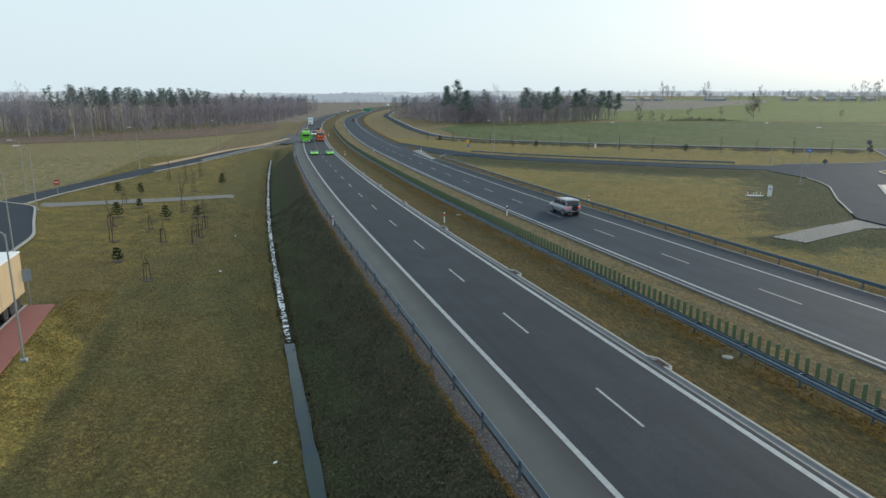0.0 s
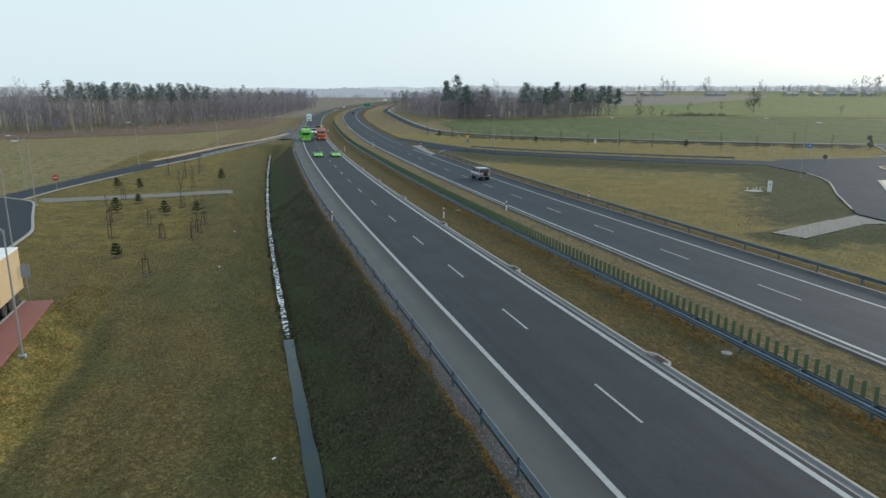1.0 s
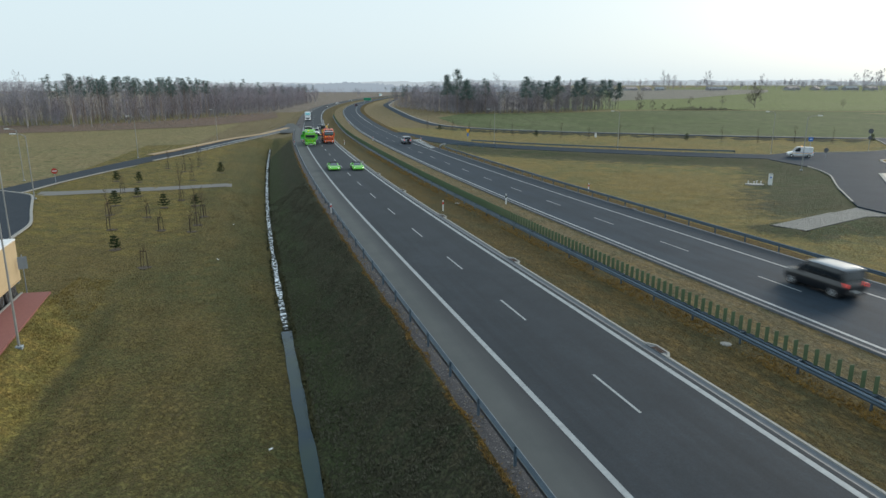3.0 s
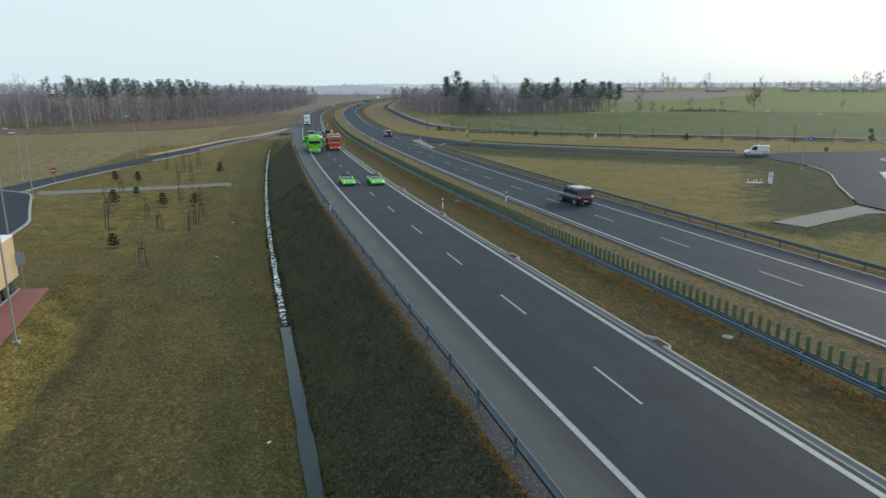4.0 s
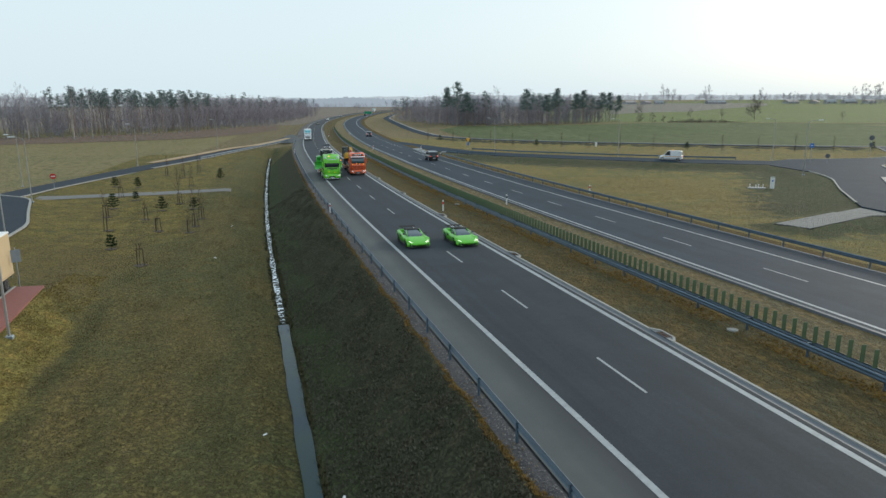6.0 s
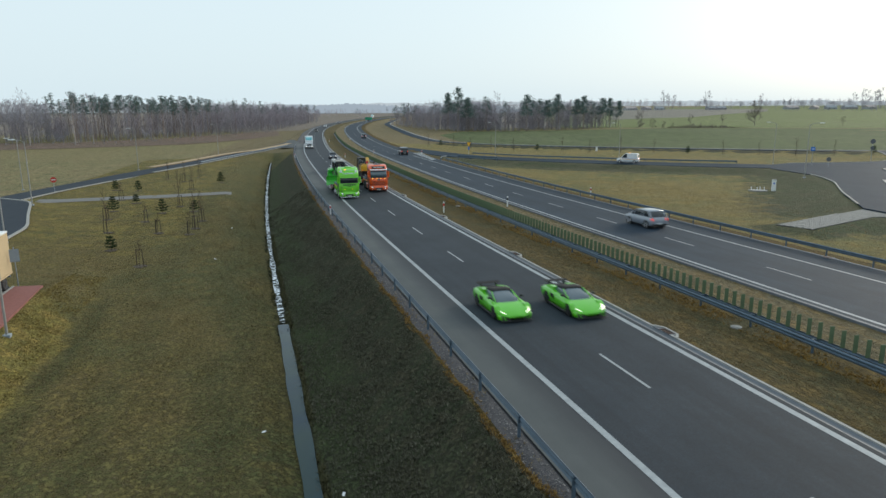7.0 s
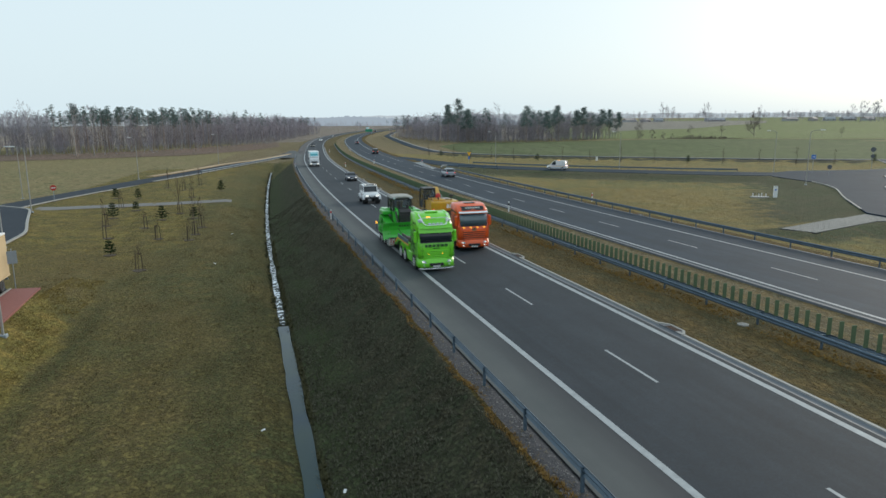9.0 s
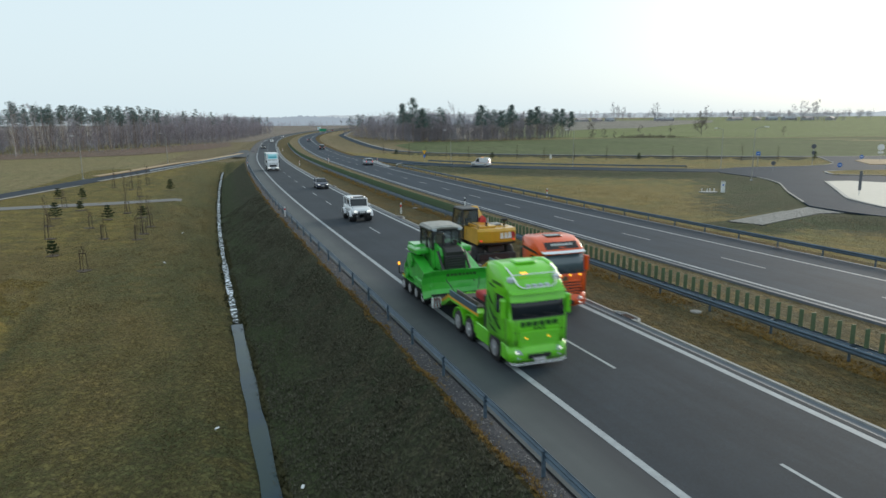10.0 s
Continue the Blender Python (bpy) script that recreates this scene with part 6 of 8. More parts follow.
part("base", (lambda b: (box(b, -0.5, 0.5, -0.6, 0.6, -0.0, 0.08), b)[1])(bmesh.new()), M["trim"], CRATE)
tagged(CRATE, "small red covered pump on the gooseneck", "machine")
SPORT_A = tagged(supercar(), "lime green convertible sports car with black rear wing", "sports car", "sports cars")
spun_a = [r for r in SPUN if r[0] is SPORT_A]
SPORT_B = copy_thing(SPORT_A, Matrix())
WHITE_SUV = tagged(car("off_road_car", 4.65, 1.96, 2.28, M["car_white"], 1.46, 1.46, 0.70, 1.45, 0.28, 0.12, 0.47, 1.0, rim=M["dark_rim"], stance=0.10), "white boxy lifted off-road car on big tyres", "car")
bm = bmesh.new()
box(bm, -0.78, 0.78, -1.78, -1.62, 2.30, 2.40, 0.03)
part("roof_visor", bm, M["trim"], WHITE_SUV, "black roof visor with lamps")
for sx in (-1, 1):
    bm = bmesh.new()
    box(bm, sx * 0.62 - 0.09, sx * 0.62 + 0.09, -1.64, -1.59, 2.31, 2.39, 0.03)
    part("roof_lamp", bm, M["lamp"], WHITE_SUV, "lit roof lamp")
    bm = bmesh.new()
    box(bm, sx * 0.90 - 0.07, sx * 0.90 + 0.07, -0.36, -0.16, 1.42, 1.51, 0.03)
    part("indicator", bm, M["lamp_dim"], WHITE_SUV, "clear wing indicator")
    bm = bmesh.new()
    box(bm, sx * 0.985 - 0.02, sx * 0.985 + 0.02, -4.3, -0.9, 1.02, 1.09, 0.01)
    part("side_moulding", bm, M["trim"], WHITE_SUV, "black side moulding")
    for y in (-1.02, -3.83):
        bm = bmesh.new()
        arc = [math.pi * (0.05 + 0.9 * k / 8) for k in range(9)]
        ring = [(0.66 * math.cos(q), 0.66 * math.sin(q)) for q in arc] + [(0.56 * math.cos(q), 0.56 * math.sin(q)) for q in arc[::-1]]
        loft(bm, [[(sx * xx, y + a, 0.47 + b) for a, b in ring] for xx in (0.92, 1.20)])
        part("wheel_flare", bm, M["car_white"], WHITE_SUV, "white flared wheel arch")
bm = bmesh.new()
for k in range(3):
    box(bm, -0.42, 0.42, 0.02, 0.045, 0.82 + 0.09 * k, 0.85 + 0.09 * k)
part("grille_bar", bm, M["chrome"], WHITE_SUV, "bright grille bars")
DARK_CAR = tagged(car("saloon_car", 4.55, 1.82, 1.46, M["car_navy"], 0.92, 0.95, 0.20, 1.35, 0.85, 0.75, 0.33), "dark navy car with lit headlights", "car")
BOX_TRUCK = box_truck()
FAR_LORRY_A = copy_thing(BOX_TRUCK, Matrix())
FAR_LORRY_B = copy_thing(BOX_TRUCK, Matrix())
SILVER_SUV = tagged(car("off_road_car", 4.85, 1.90, 1.90, M["car_silver"], 1.18, 1.20, 0.32, 1.35, 0.62, 0.15, 0.39, 0.7, away=True), "silver off-road car with a spare wheel on its tail", "car")
bm = bmesh.new()
lathe_x(bm, [(-0.12, 0.2), (-0.12, 0.37), (0.12, 0.37), (0.12, 0.2)], 20)
o = part("spare_wheel", bm, M["black"], SILVER_SUV, "black covered spare wheel")
o.rotation_euler, o.location = (0, 0, radians(90)), (0.15, -4.98, 1.0)
BLACK_VAN = tagged(car("van", 4.95, 1.93, 1.96, M["car_black"], 1.12, 1.15, 0.24, 1.0, 0.85, 0.18, 0.35, 0.8, roof_mat=M["car_silver"], away=True), "black passenger van with a pale roof", "van")
SILVER_CAR = tagged(car("estate_car", 4.50, 1.86, 1.64, M["car_silver"], 1.02, 1.06, 0.22, 1.15, 0.80, 0.50, 0.35, 0.3, away=True), "silver crossover car driving away", "car")
DARK_SUV = tagged(car("estate_car", 4.6, 1.88, 1.70, M["car_navy"], 1.05, 1.08, 0.24, 1.15, 0.75, 0.35, 0.36, 0.4, away=True), "dark car driving away towards the bend", "car")
SERVICE_VAN = tagged(car("service_van", 4.75, 1.85, 2.12, M["car_white"], 1.12, 1.18, 0.24, 0.95, 0.80, 0.10, 0.33, 0.8), "white service van with striped sides and amber roof bar", "van")
for nm, z0, z1, y0, y1, mt in (("yellow_stripe", 0.86, 0.96, -4.5, -0.7, M["yellow"]), ("dark_stripe", 0.98, 1.04, -4.5, -1.2, M["blue"]), ("rear_panel", 1.10, 2.02, -4.6, -2.3, M["car_white"])):
    for sx in (-1, 1):
        bm = bmesh.new()
        box(bm, sx * 0.925 - 0.012, sx * 0.925 + 0.012, y0, y1, z0, z1)
        part(nm, bm, mt, SERVICE_VAN)
bm = bmesh.new()
box(bm, -0.55, 0.55, -2.75, -2.55, 2.15, 2.32, 0.03)
part("roof_bar", bm, M["amber_dim"], SERVICE_VAN, "lit amber roof bar")
FAR_CAR_A = tagged(car("hatchback_car", 4.2, 1.78, 1.48, M["car_black"], 0.95, 0.98, 0.2, 1.05, 0.8, 0.5), "dark car far off with lit headlights", "car")
FAR_CAR_B = tagged(car("hatchback_car", 4.2, 1.78, 1.48, M["car_white"], 0.95, 0.98, 0.2, 1.05, 0.8, 0.5), "white car far off with lit headlights", "car")
FAR_CAR_C = tagged(car("hatchback_car", 4.2, 1.78, 1.48, M["car_silver"], 0.95, 0.98, 0.2, 1.05, 0.8, 0.5), "silver car far off with lit headlights", "car")


# ---- guardrails ----
def beam(bm, s0, s1, off, face, z=0.62, step=4.0):
    """A W-profile rail beam along the road; face: the side its ridges look to."""
    prof = [(0.0, -0.155), (0.055, -0.10), (0.055, -0.05), (0.0, 0.0), (0.055, 0.05), (0.055, 0.10), (0.0, 0.155), (-0.012, 0.155), (0.035, 0.075), (-0.012, 0.0), (0.035, -0.075), (-0.012, -0.155)]
    ss = np.append(np.arange(s0, s1 - 0.1, step), s1)
    rings = [[tuple(road(s, off + face * a, z + b)) for a, b in prof] for s in ss]
    loft(bm, rings)


def guardrail(name, s0, s1, off, faces, label, post_h=0.70, blocks=0.0, step=4.0, z=0.62):
    root = empty(name)
    for face in faces:
        bm = bmesh.new()
        beam(bm, s0, s1, off + face * blocks, face, z)
        part("rail", bm, M["rail_blue"], root, "blue-grey corrugated steel beam")
    bm = bmesh.new()
    box(bm, -0.05, 0.05, -0.035, 0.035, -0.45, post_h)
    if blocks:
        box(bm, -blocks, blocks, -0.03, 0.03, z - 0.04, z + 0.10)
    first = part("post", bm, M["rail_blue"], root, "steel post")
    k = 0
    s = s0 + 0.9
    while s < s1:
        p = road(s, off, 0)
        m = pose(*p, 0, 0, -math.degrees(heading(s)))
        if k == 0:
            first.matrix_basis = m
        else:
            o = new("post", first.data)
            o.parent, o.matrix_basis = root, m
        k += 1
        s += step
    return tagged(root, label, "guardrail", "guardrails")


guardrail("guardrail", -3.1 - 24, 214, -6.45, (1,), "blue-grey steel guardrail beside the hard shoulder")
MEDIAN_RAIL = guardrail("median_guardrail", -27, 330, 9.74, (-1, 1), "double-sided steel guardrail with green anti-glare panels", 0.42, 0.24, z=0.30)
guardrail("guardrail", -27, 128, 26.78, (-1,), "blue-grey steel guardrail beside the shoulder", 0.64, z=0.52)


def anti_glare():
    bm = bmesh.new()
    box(bm, -0.105, 0.105, -0.02, 0.02, 0.44, 1.25, 0.01)
    first = part("panel", bm, M["anti_glare"], MEDIAN_RAIL, "upright green anti-glare panel")
    s, k = -14.0, 0
    while k < 290:
        m = pose(*road(s, 9.90, 0), 0, 0, -math.degrees(heading(s)) - 12)
        if k == 0:
            first.matrix_basis = m
        else:
            o = new("panel", first.data)
            o.parent, o.matrix_basis = MEDIAN_RAIL, m
        s, k = s + 0.63, k + 1
    bm = bmesh.new()
    while s < 330:
        p, th = road(s, 9.90, 0), heading(s) + radians(12)
        dx, dy = 0.105 * math.cos(th), -0.105 * math.sin(th)
        vs = [bm.verts.new((p[0] + sx * dx + sy * 0.02 * math.sin(th), p[1] + sx * dy + sy * 0.02 * math.cos(th), p[2] + z)) for sx, sy, z in ((-1, -1, .44), (1, -1, .44), (1, 1, .44), (-1, 1, .44), (-1, -1, 1.25), (1, -1, 1.25), (1, 1, 1.25), (-1, 1, 1.25))]
        for q in ((0, 1, 5, 4), (1, 2, 6, 5), (2, 3, 7, 6), (3, 0, 4, 7), (4, 5, 6, 7)):
            bm.faces.new([vs[i] for i in q])
        s += 0.63
    tagged(part("far_panels", bm, M["anti_glare"], MEDIAN_RAIL), kind="stuff")


anti_glare()


def ramp_rail(line_xyz, side, label, spacing=4.0):
    root = empty("guardrail")
    p = np.array(line_xyz, float)
    d = np.concatenate([[0], np.cumsum(np.hypot(*np.diff(p[:, :2], axis=0).T))])
    t = np.arange(0, d[-1], spacing)
    q = np.stack([np.interp(t, d, p[:, k]) for k in range(3)], -1)
    g = np.gradient(q[:, :2], axis=0)
    g /= np.linalg.norm(g, axis=1)[:, None]
    q[:, 0] += g[:, 1] * side
    q[:, 1] -= g[:, 0] * side
    z = q[:, 2] + level(q[:, 1])
    bm = bmesh.new()
    loft(bm, [[(x, y, zz + 0.45), (x + 0.05, y + 0.05, zz + 0.6), (x, y, zz + 0.76), (x - 0.03, y - 0.03, zz + 0.6)] for (x, y, _), zz in zip(q, z)])
    part("rail", bm, M["rail_blue"], root, "blue-grey steel beam")
    for (x, y, _), zz in zip(q, z):
        bm = bmesh.new()
        box(bm, x - 0.05, x + 0.05, y - 0.05, y + 0.05, zz - 0.35, zz + 0.72)
        part("post", bm, M["rail_blue"], root)
    return tagged(root, label, "guardrail", "guardrails")


ramp_rail(RAMP_R[2:7], -4.5, "steel guardrail along the far edge of the ramp")
ramp_rail(((27.6, 128, -0.02), (31, 138, -0.2), (36.5, 141, -0.45), (45, 129, -0.55)), 0.0, "steel guardrail closing the ramp nose")
ramp_rail(tuple((x + 3.4, y - 1.7, h) for x, y, h in RAMP_L[1:4]), 0.0, "low steel guardrail beside the slip road")


# ---- small roadside furniture ----
def delineator(s, off, label, red=True, base=0.0, h=1.05):
    root = empty("delineator_post", pose(*road(s, off, base), 0, 0, -math.degrees(heading(s))))
    bm = bmesh.new()
    loft(bm, [[(x * k, y * k, z) for x, y in ((-0.07, -0.05), (0.07, -0.05), (0.05, 0.06), (-0.05, 0.06))] for z, k in ((-0.1, 1), (h - 0.05, 1), (h, 0.7))])
    part("post", bm, M["white"], root, "white plastic post")
    bm = bmesh.new()
    box(bm, -0.075, 0.075, -0.055, 0.065, h * 0.62, h * 0.84)
    part("reflector_band", bm, M["red"] if red else M["trim"], root, "reflector band")
    return tagged(root, label, "post", "delineator posts")


for s, off, red, base, h in ((49.2, 5.75, True, -0.15, 1.25), (51.6, 14.2, False, -0.1, 1.2), (150, 5.8, True, -0.15, 1.15), (162, 14.6, True, -0.1, 1.15), (50, -6.62, True, 0.25, 0.9), (150, -6.62, True, 0.2, 0.9), (56.4, 27.5, True, 0.2, 1.0), (250, 5.8, True, -0.15, 1.15), (262, 14.6, True, -0.1, 1.15), (157, 27.0, True, -0.1, 1.1)):
    delineator(s, off, "white plastic delineator post with a %s band" % ("red" if red else "dark"), red, base, h)


def drain_inlet(s):
    root = empty("drain_inlet", pose(*road(s, 0, 0), 0, 0, -math.degrees(heading(s))))
    bm = bmesh.new()
    outer = [(4.44, -1.05), (4.60, -1.0), (4.90, -0.55), (4.90, 0.55), (4.60, 1.0), (4.44, 1.05)]
    inner = [(4.44, -0.90), (4.54, -0.86), (4.80, -0.47), (4.80, 0.47), (4.54, 0.86), (4.44, 0.90)]
    for a, b, c, d in zip(outer[:-1], outer[1:], inner[:-1], inner[1:]):
        loft(bm, [[(a[0], a[1], -0.15), (c[0], c[1], -0.15), (c[0], c[1], 0.095), (a[0], a[1], 0.095)], [(b[0], b[1], -0.15), (d[0], d[1], -0.15), (d[0], d[1], 0.095), (b[0], b[1], 0.095)]])
    part("kerb", bm, M["concrete"], root, "pale concrete surround")
    bm = bmesh.new()
    slab(bm, inner, -0.12, 0.060)
    part("basin", bm, M["gutter"], root, "grey concrete basin")
    bm = bmesh.new()
    for k in range(6):
        box(bm, 4.46 + 0.055 * k, 4.49 + 0.055 * k, -0.36, 0.36, 0.0, 0.075)
    box(bm, 4.44, 4.80, -0.40, -0.36, 0.0, 0.078)
    box(bm, 4.44, 4.80, 0.36, 0.40, 0.0, 0.078)
    part("grate", bm, M["grate"], root, "rusty iron grate")
    return tagged(root, "concrete drain inlet with an iron grate beside the gutter", "drain", "drain inlets")


inlet = drain_inlet(5.7)
for s in (25.2, 45.3, 65.0, 85.0, 105.0):
    copy_thing(inlet, pose(*road(s, 0, 0), 0, 0, -math.degrees(heading(s))))
for s, o in ((17.0, 26.05), (43.5, 26.3)):
    r = empty("gutter_outlet", pose(*road(s, o, 0), 0, 0, 0))
    bm = bmesh.new()
    box(bm, -0.25, 0.35, -0.45, 0.45, -0.1, 0.05, 0.03)
    part("kerb", bm, M["gutter"], r, "pale concrete outlet block")
    bm = bmesh.new()
    box(bm, -0.24, 0.1, -0.34, 0.34, 0.06, 0.075)
    part("grate", bm, M["grate"], r)
    tagged(r, "pale concrete outlet block in the gutter", "drain", "gutter outlets")
for s, o in ((6.0, 8.95), (54.5, 9.0)):
    r = empty("manhole", pose(*road(s, o, -0.24)))
    bm = bmesh.new()
    slab(bm, [(0.30 * math.cos(a * math.pi / 4 + 0.4), 0.30 * math.sin(a * math.pi / 4 + 0.4)) for a in range(8)], -0.2, 0.04)
    part("collar", bm, M["concrete"], r, "pale concrete collar")
    bm = bmesh.new()
    tube(bm, (0, 0, 0.03), (0, 0, 0.06), 0.20, 0.20, 16)
    part("cover", bm, M["concrete"], r, "round cover")
    tagged(r, "pale concrete manhole cover in the median grass", "manhole", "manholes")


def gz(x, y):
    return float(ground_z(np.array([x]), np.array([y]))[0])


def lamp(x, y, h, rz, arm, label="slim grey street lamp on a tapered pole", double=False):
    root = empty("street_lamp", pose(x, y, gz(x, y), 0, 0, rz))
    bm = bmesh.new()
    tube(bm, (0, 0, -0.3), (0, 0, h), 0.08, 0.045, 10)
    part("pole", bm, M["pole"], root, "tapered grey pole")
    bm = bmesh.new()
    box(bm, -0.2, 0.2, -0.2, 0.2, -0.1, 0.12, 0.03)
    part("base", bm, M["steel"], root, "steel base plate")
    bm = bmesh.new()
    pipe(bm, [(0, 0, h - 0.3), (arm * 0.12, 0, h + 0.05), (arm * 0.45, 0, h + 0.24), (arm, 0, h + 0.32)], 0.04)
    part("arm", bm, M["pole"], root)
    bm = bmesh.new()
    loft(bm, [[(arm + d, y0, h + 0.32 + z) for y0, z in ((-w, 0), (-w * 0.6, 0.08), (w * 0.6, 0.08), (w, 0), (w * 0.7, -0.06), (-w * 0.7, -0.06))] for d, w in ((-0.1, 0.06), (0.1, 0.13), (0.5, 0.13), (0.7, 0.05))])
    part("lamp_head", bm, M["white"], root, "pale lamp head")
    return tagged(root, label, "street lamp", "street lamps")


for x, y, h, rz, arm in ((-28.5, 20.25, 7.6, 180, 0.9), (-43.9, 82.4, 8.6, 180, 1.2), (-52.8, 110, 8.6, 180, 1.2), (-39, 143.6, 9, 180, 1.0), (-23.8, 196, 9, 180, 1.0), (-37.9, 51.5, 8.0, 180, 0.9),
                         (79.2, 74.5, 9.2, -30, 1.6), (102, 107.5, 9.2, 150, 1.4), (73.3, 127, 9.2, 150, 1.4), (50.7, 154, 9.2, 150, 1.4), (90, 46, 9.0, 90, 1.4)):
    lamp(x, y, h, rz, arm)


def sign(x, y, parts_list, h, label, rz=0, post=0.035):
    """parts_list: (shape, size, height, material, z-turned back?)"""
    root = empty("road_sign", pose(x, y, gz(x, y), 0, 0, rz))
    bm = bmesh.new()
    tube(bm, (0, 0.05, -0.3), (0, 0.05, h), post, post, 8)
    part("post", bm, M["steel"], root, "grey steel post")
    for k, (shape, size, z, mt) in enumerate(parts_list):
        bm = bmesh.new()
        if shape == "disc":
            pts = [(size * math.cos(a * math.pi / 10), size * math.sin(a * math.pi / 10)) for a in range(20)]
        elif shape == "tri":
            pts = [(-size, size * 0.8), (size, size * 0.8), (0, -size)]
        else:
            pts = [(-size[0], -size[1]), (size[0], -size[1]), (size[0], size[1]), (-size[0], size[1])]
        d = 0.004 * k
        loft(bm, [[(px, -0.02 - d, z + pz) for px, pz in pts], [(px, 0.012 + d * 0, z + pz) for px, pz in pts]])
        part("sign_face" if k == 0 else "symbol", bm, mt, root)
    return tagged(root, label, "road sign", "road signs")


sign(-45.9, 102, (("disc", 0.46, 2.25, M["red"]), ("rect", (0.33, 0.08), 2.25, M["white"])), 2.6, "round red no-entry sign with a white bar", 20)
sign(46.6, 165, (("tri", 0.62, 3.0, M["yellow"]), ("rect", (0.25, 0.42), 1.9, M["blue"])), 3.4, "yellow triangle over a small blue panel", 10)
sign(100.2, 94.5, (("rect", (0.42, 0.40), 3.5, M["blue"]), ("rect", (0.24, 0.08), 3.5, M["white"])), 4.3, "blue direction sign with a white arrow shape", -35)
sign(99.0, 89.0, (("disc", 0.44, 1.7, M["sign_back"]),), 1.9, "round sign seen from its grey back", -35)
sign(123.0, 100.6, (("disc", 0.55, 4.6, M["sign_back"]), ("disc", 0.42, 3.1, M["sign_back"])), 5.0, "two round signs seen from their grey backs", -35)
sign(114.9, 86.5, (("disc", 0.48, 1.0, M["blue"]), ("rect", (0.3, 0.09), 1.0, M["white"])), 1.5, "round blue arrow sign on the island", -40)
sign(147.0, 107.0, (("disc", 0.48, 1.2, M["blue"]), ("rect", (0.3, 0.09), 1.2, M["white"])), 1.7, "round blue arrow sign on the island", -40)
sign(151.0, 105.0, (("disc", 0.8, 3.6, M["white"]), ("rect", (0.6, 0.25), 2.3, M["white"])), 4.2, "white round sign over a small white panel", -40)
sign(69.6, 45.5, (("rect", (0.18, 1.3), 2.2, M["sign_back"]),), 3.6, "narrow panel seen from its grey back", -40)
sign(-31.0, 31.2, (("rect", (0.30, 0.45), 2.4, M["steel"]),), 3.0, "square sign seen from its grey back", 20)
r = tagged(empty("motorway_sign", pose(*road(610, 24, 0), 0, 0, -20)), "large green motorway direction sign over the lane", "road sign", "road signs")
part("panel", (lambda b: (box(b, -3.2, 3.2, -0.1, 0.1, 1.8, 4.2, 0.05), b)[1])(bmesh.new()), M["sign_green"], r, "green panel")
for px in (-2.4, 2.4):
    part("post", (lambda b: (tube(b, (px, 0, -1), (px, 0, 1.9), 0.14), b)[1])(bmesh.new()), M["steel"], r)


# ---- utility cabinet and wells ----
r = empty("utility_cabinet", pose(62.9, 63.6, gz(62.9, 63.6), 0, 0, -25))
bm = bmesh.new()
box(bm, -0.27, 0.27, -0.22, 0.22, 0, 1.75, 0.05)
part("body", bm, M["white"], r, "white weathered cabinet")
bm = bmesh.new()
box(bm, -0.30, 0.30, -0.25, 0.25, 1.75, 1.84, 0.03)
part("cap", bm, M["concrete"], r)
bm = bmesh.new()
box(bm, -0.16, 0.05, -0.232, -0.22, 1.1, 1.35)
part("label_plate", bm, M["blue"], r, "small blue plate")
tagged(r, "tall white utility cabinet standing in the grass", "cabinet")
r = empty("tank_cover", pose(60.9, 64.6, gz(60.9, 64.6), 0, 0, -20))
bm = bmesh.new()
slab(bm, [(1.45 * math.cos(a * math.pi / 6), 0.95 * math.sin(a * math.pi / 6)) for a in range(12)], -0.2, 0.16)
part("slab", bm, M["concrete"], r, "pale concrete slab")
for px, py in ((-0.95, 0.2), (-0.3, -0.4), (0.4, 0.3), (0.9, -0.1)):
    bm = bmesh.new()
    tube(bm, (px, py, 0.15), (px, py, 0.55), 0.06, 0.06, 8)
    tube(bm, (px, py, 0.55), (px, py, 0.63), 0.10, 0.08, 8)
    part("vent_pipe", bm, M["white"], r, "white vent pipe")
tagged(r, "concrete tank cover with white vent pipes in the grass", "tank cover")
r = empty("marker_cabinet", pose(91.5, 171.5, gz(91.5, 171.5)))
part("body", (lambda b: (box(b, -0.28, 0.28, -0.2, 0.2, 0, 1.35, 0.05), b)[1])(bmesh.new()), M["white"], r, "white cabinet")
part("cap", (lambda b: (box(b, -0.31, 0.31, -0.23, 0.23, 1.35, 1.42, 0.03), b)[1])(bmesh.new()), M["concrete"], r)
tagged(r, "white cabinet on the tawny verge beyond the ramp", "cabinet")


# ---- paving ----


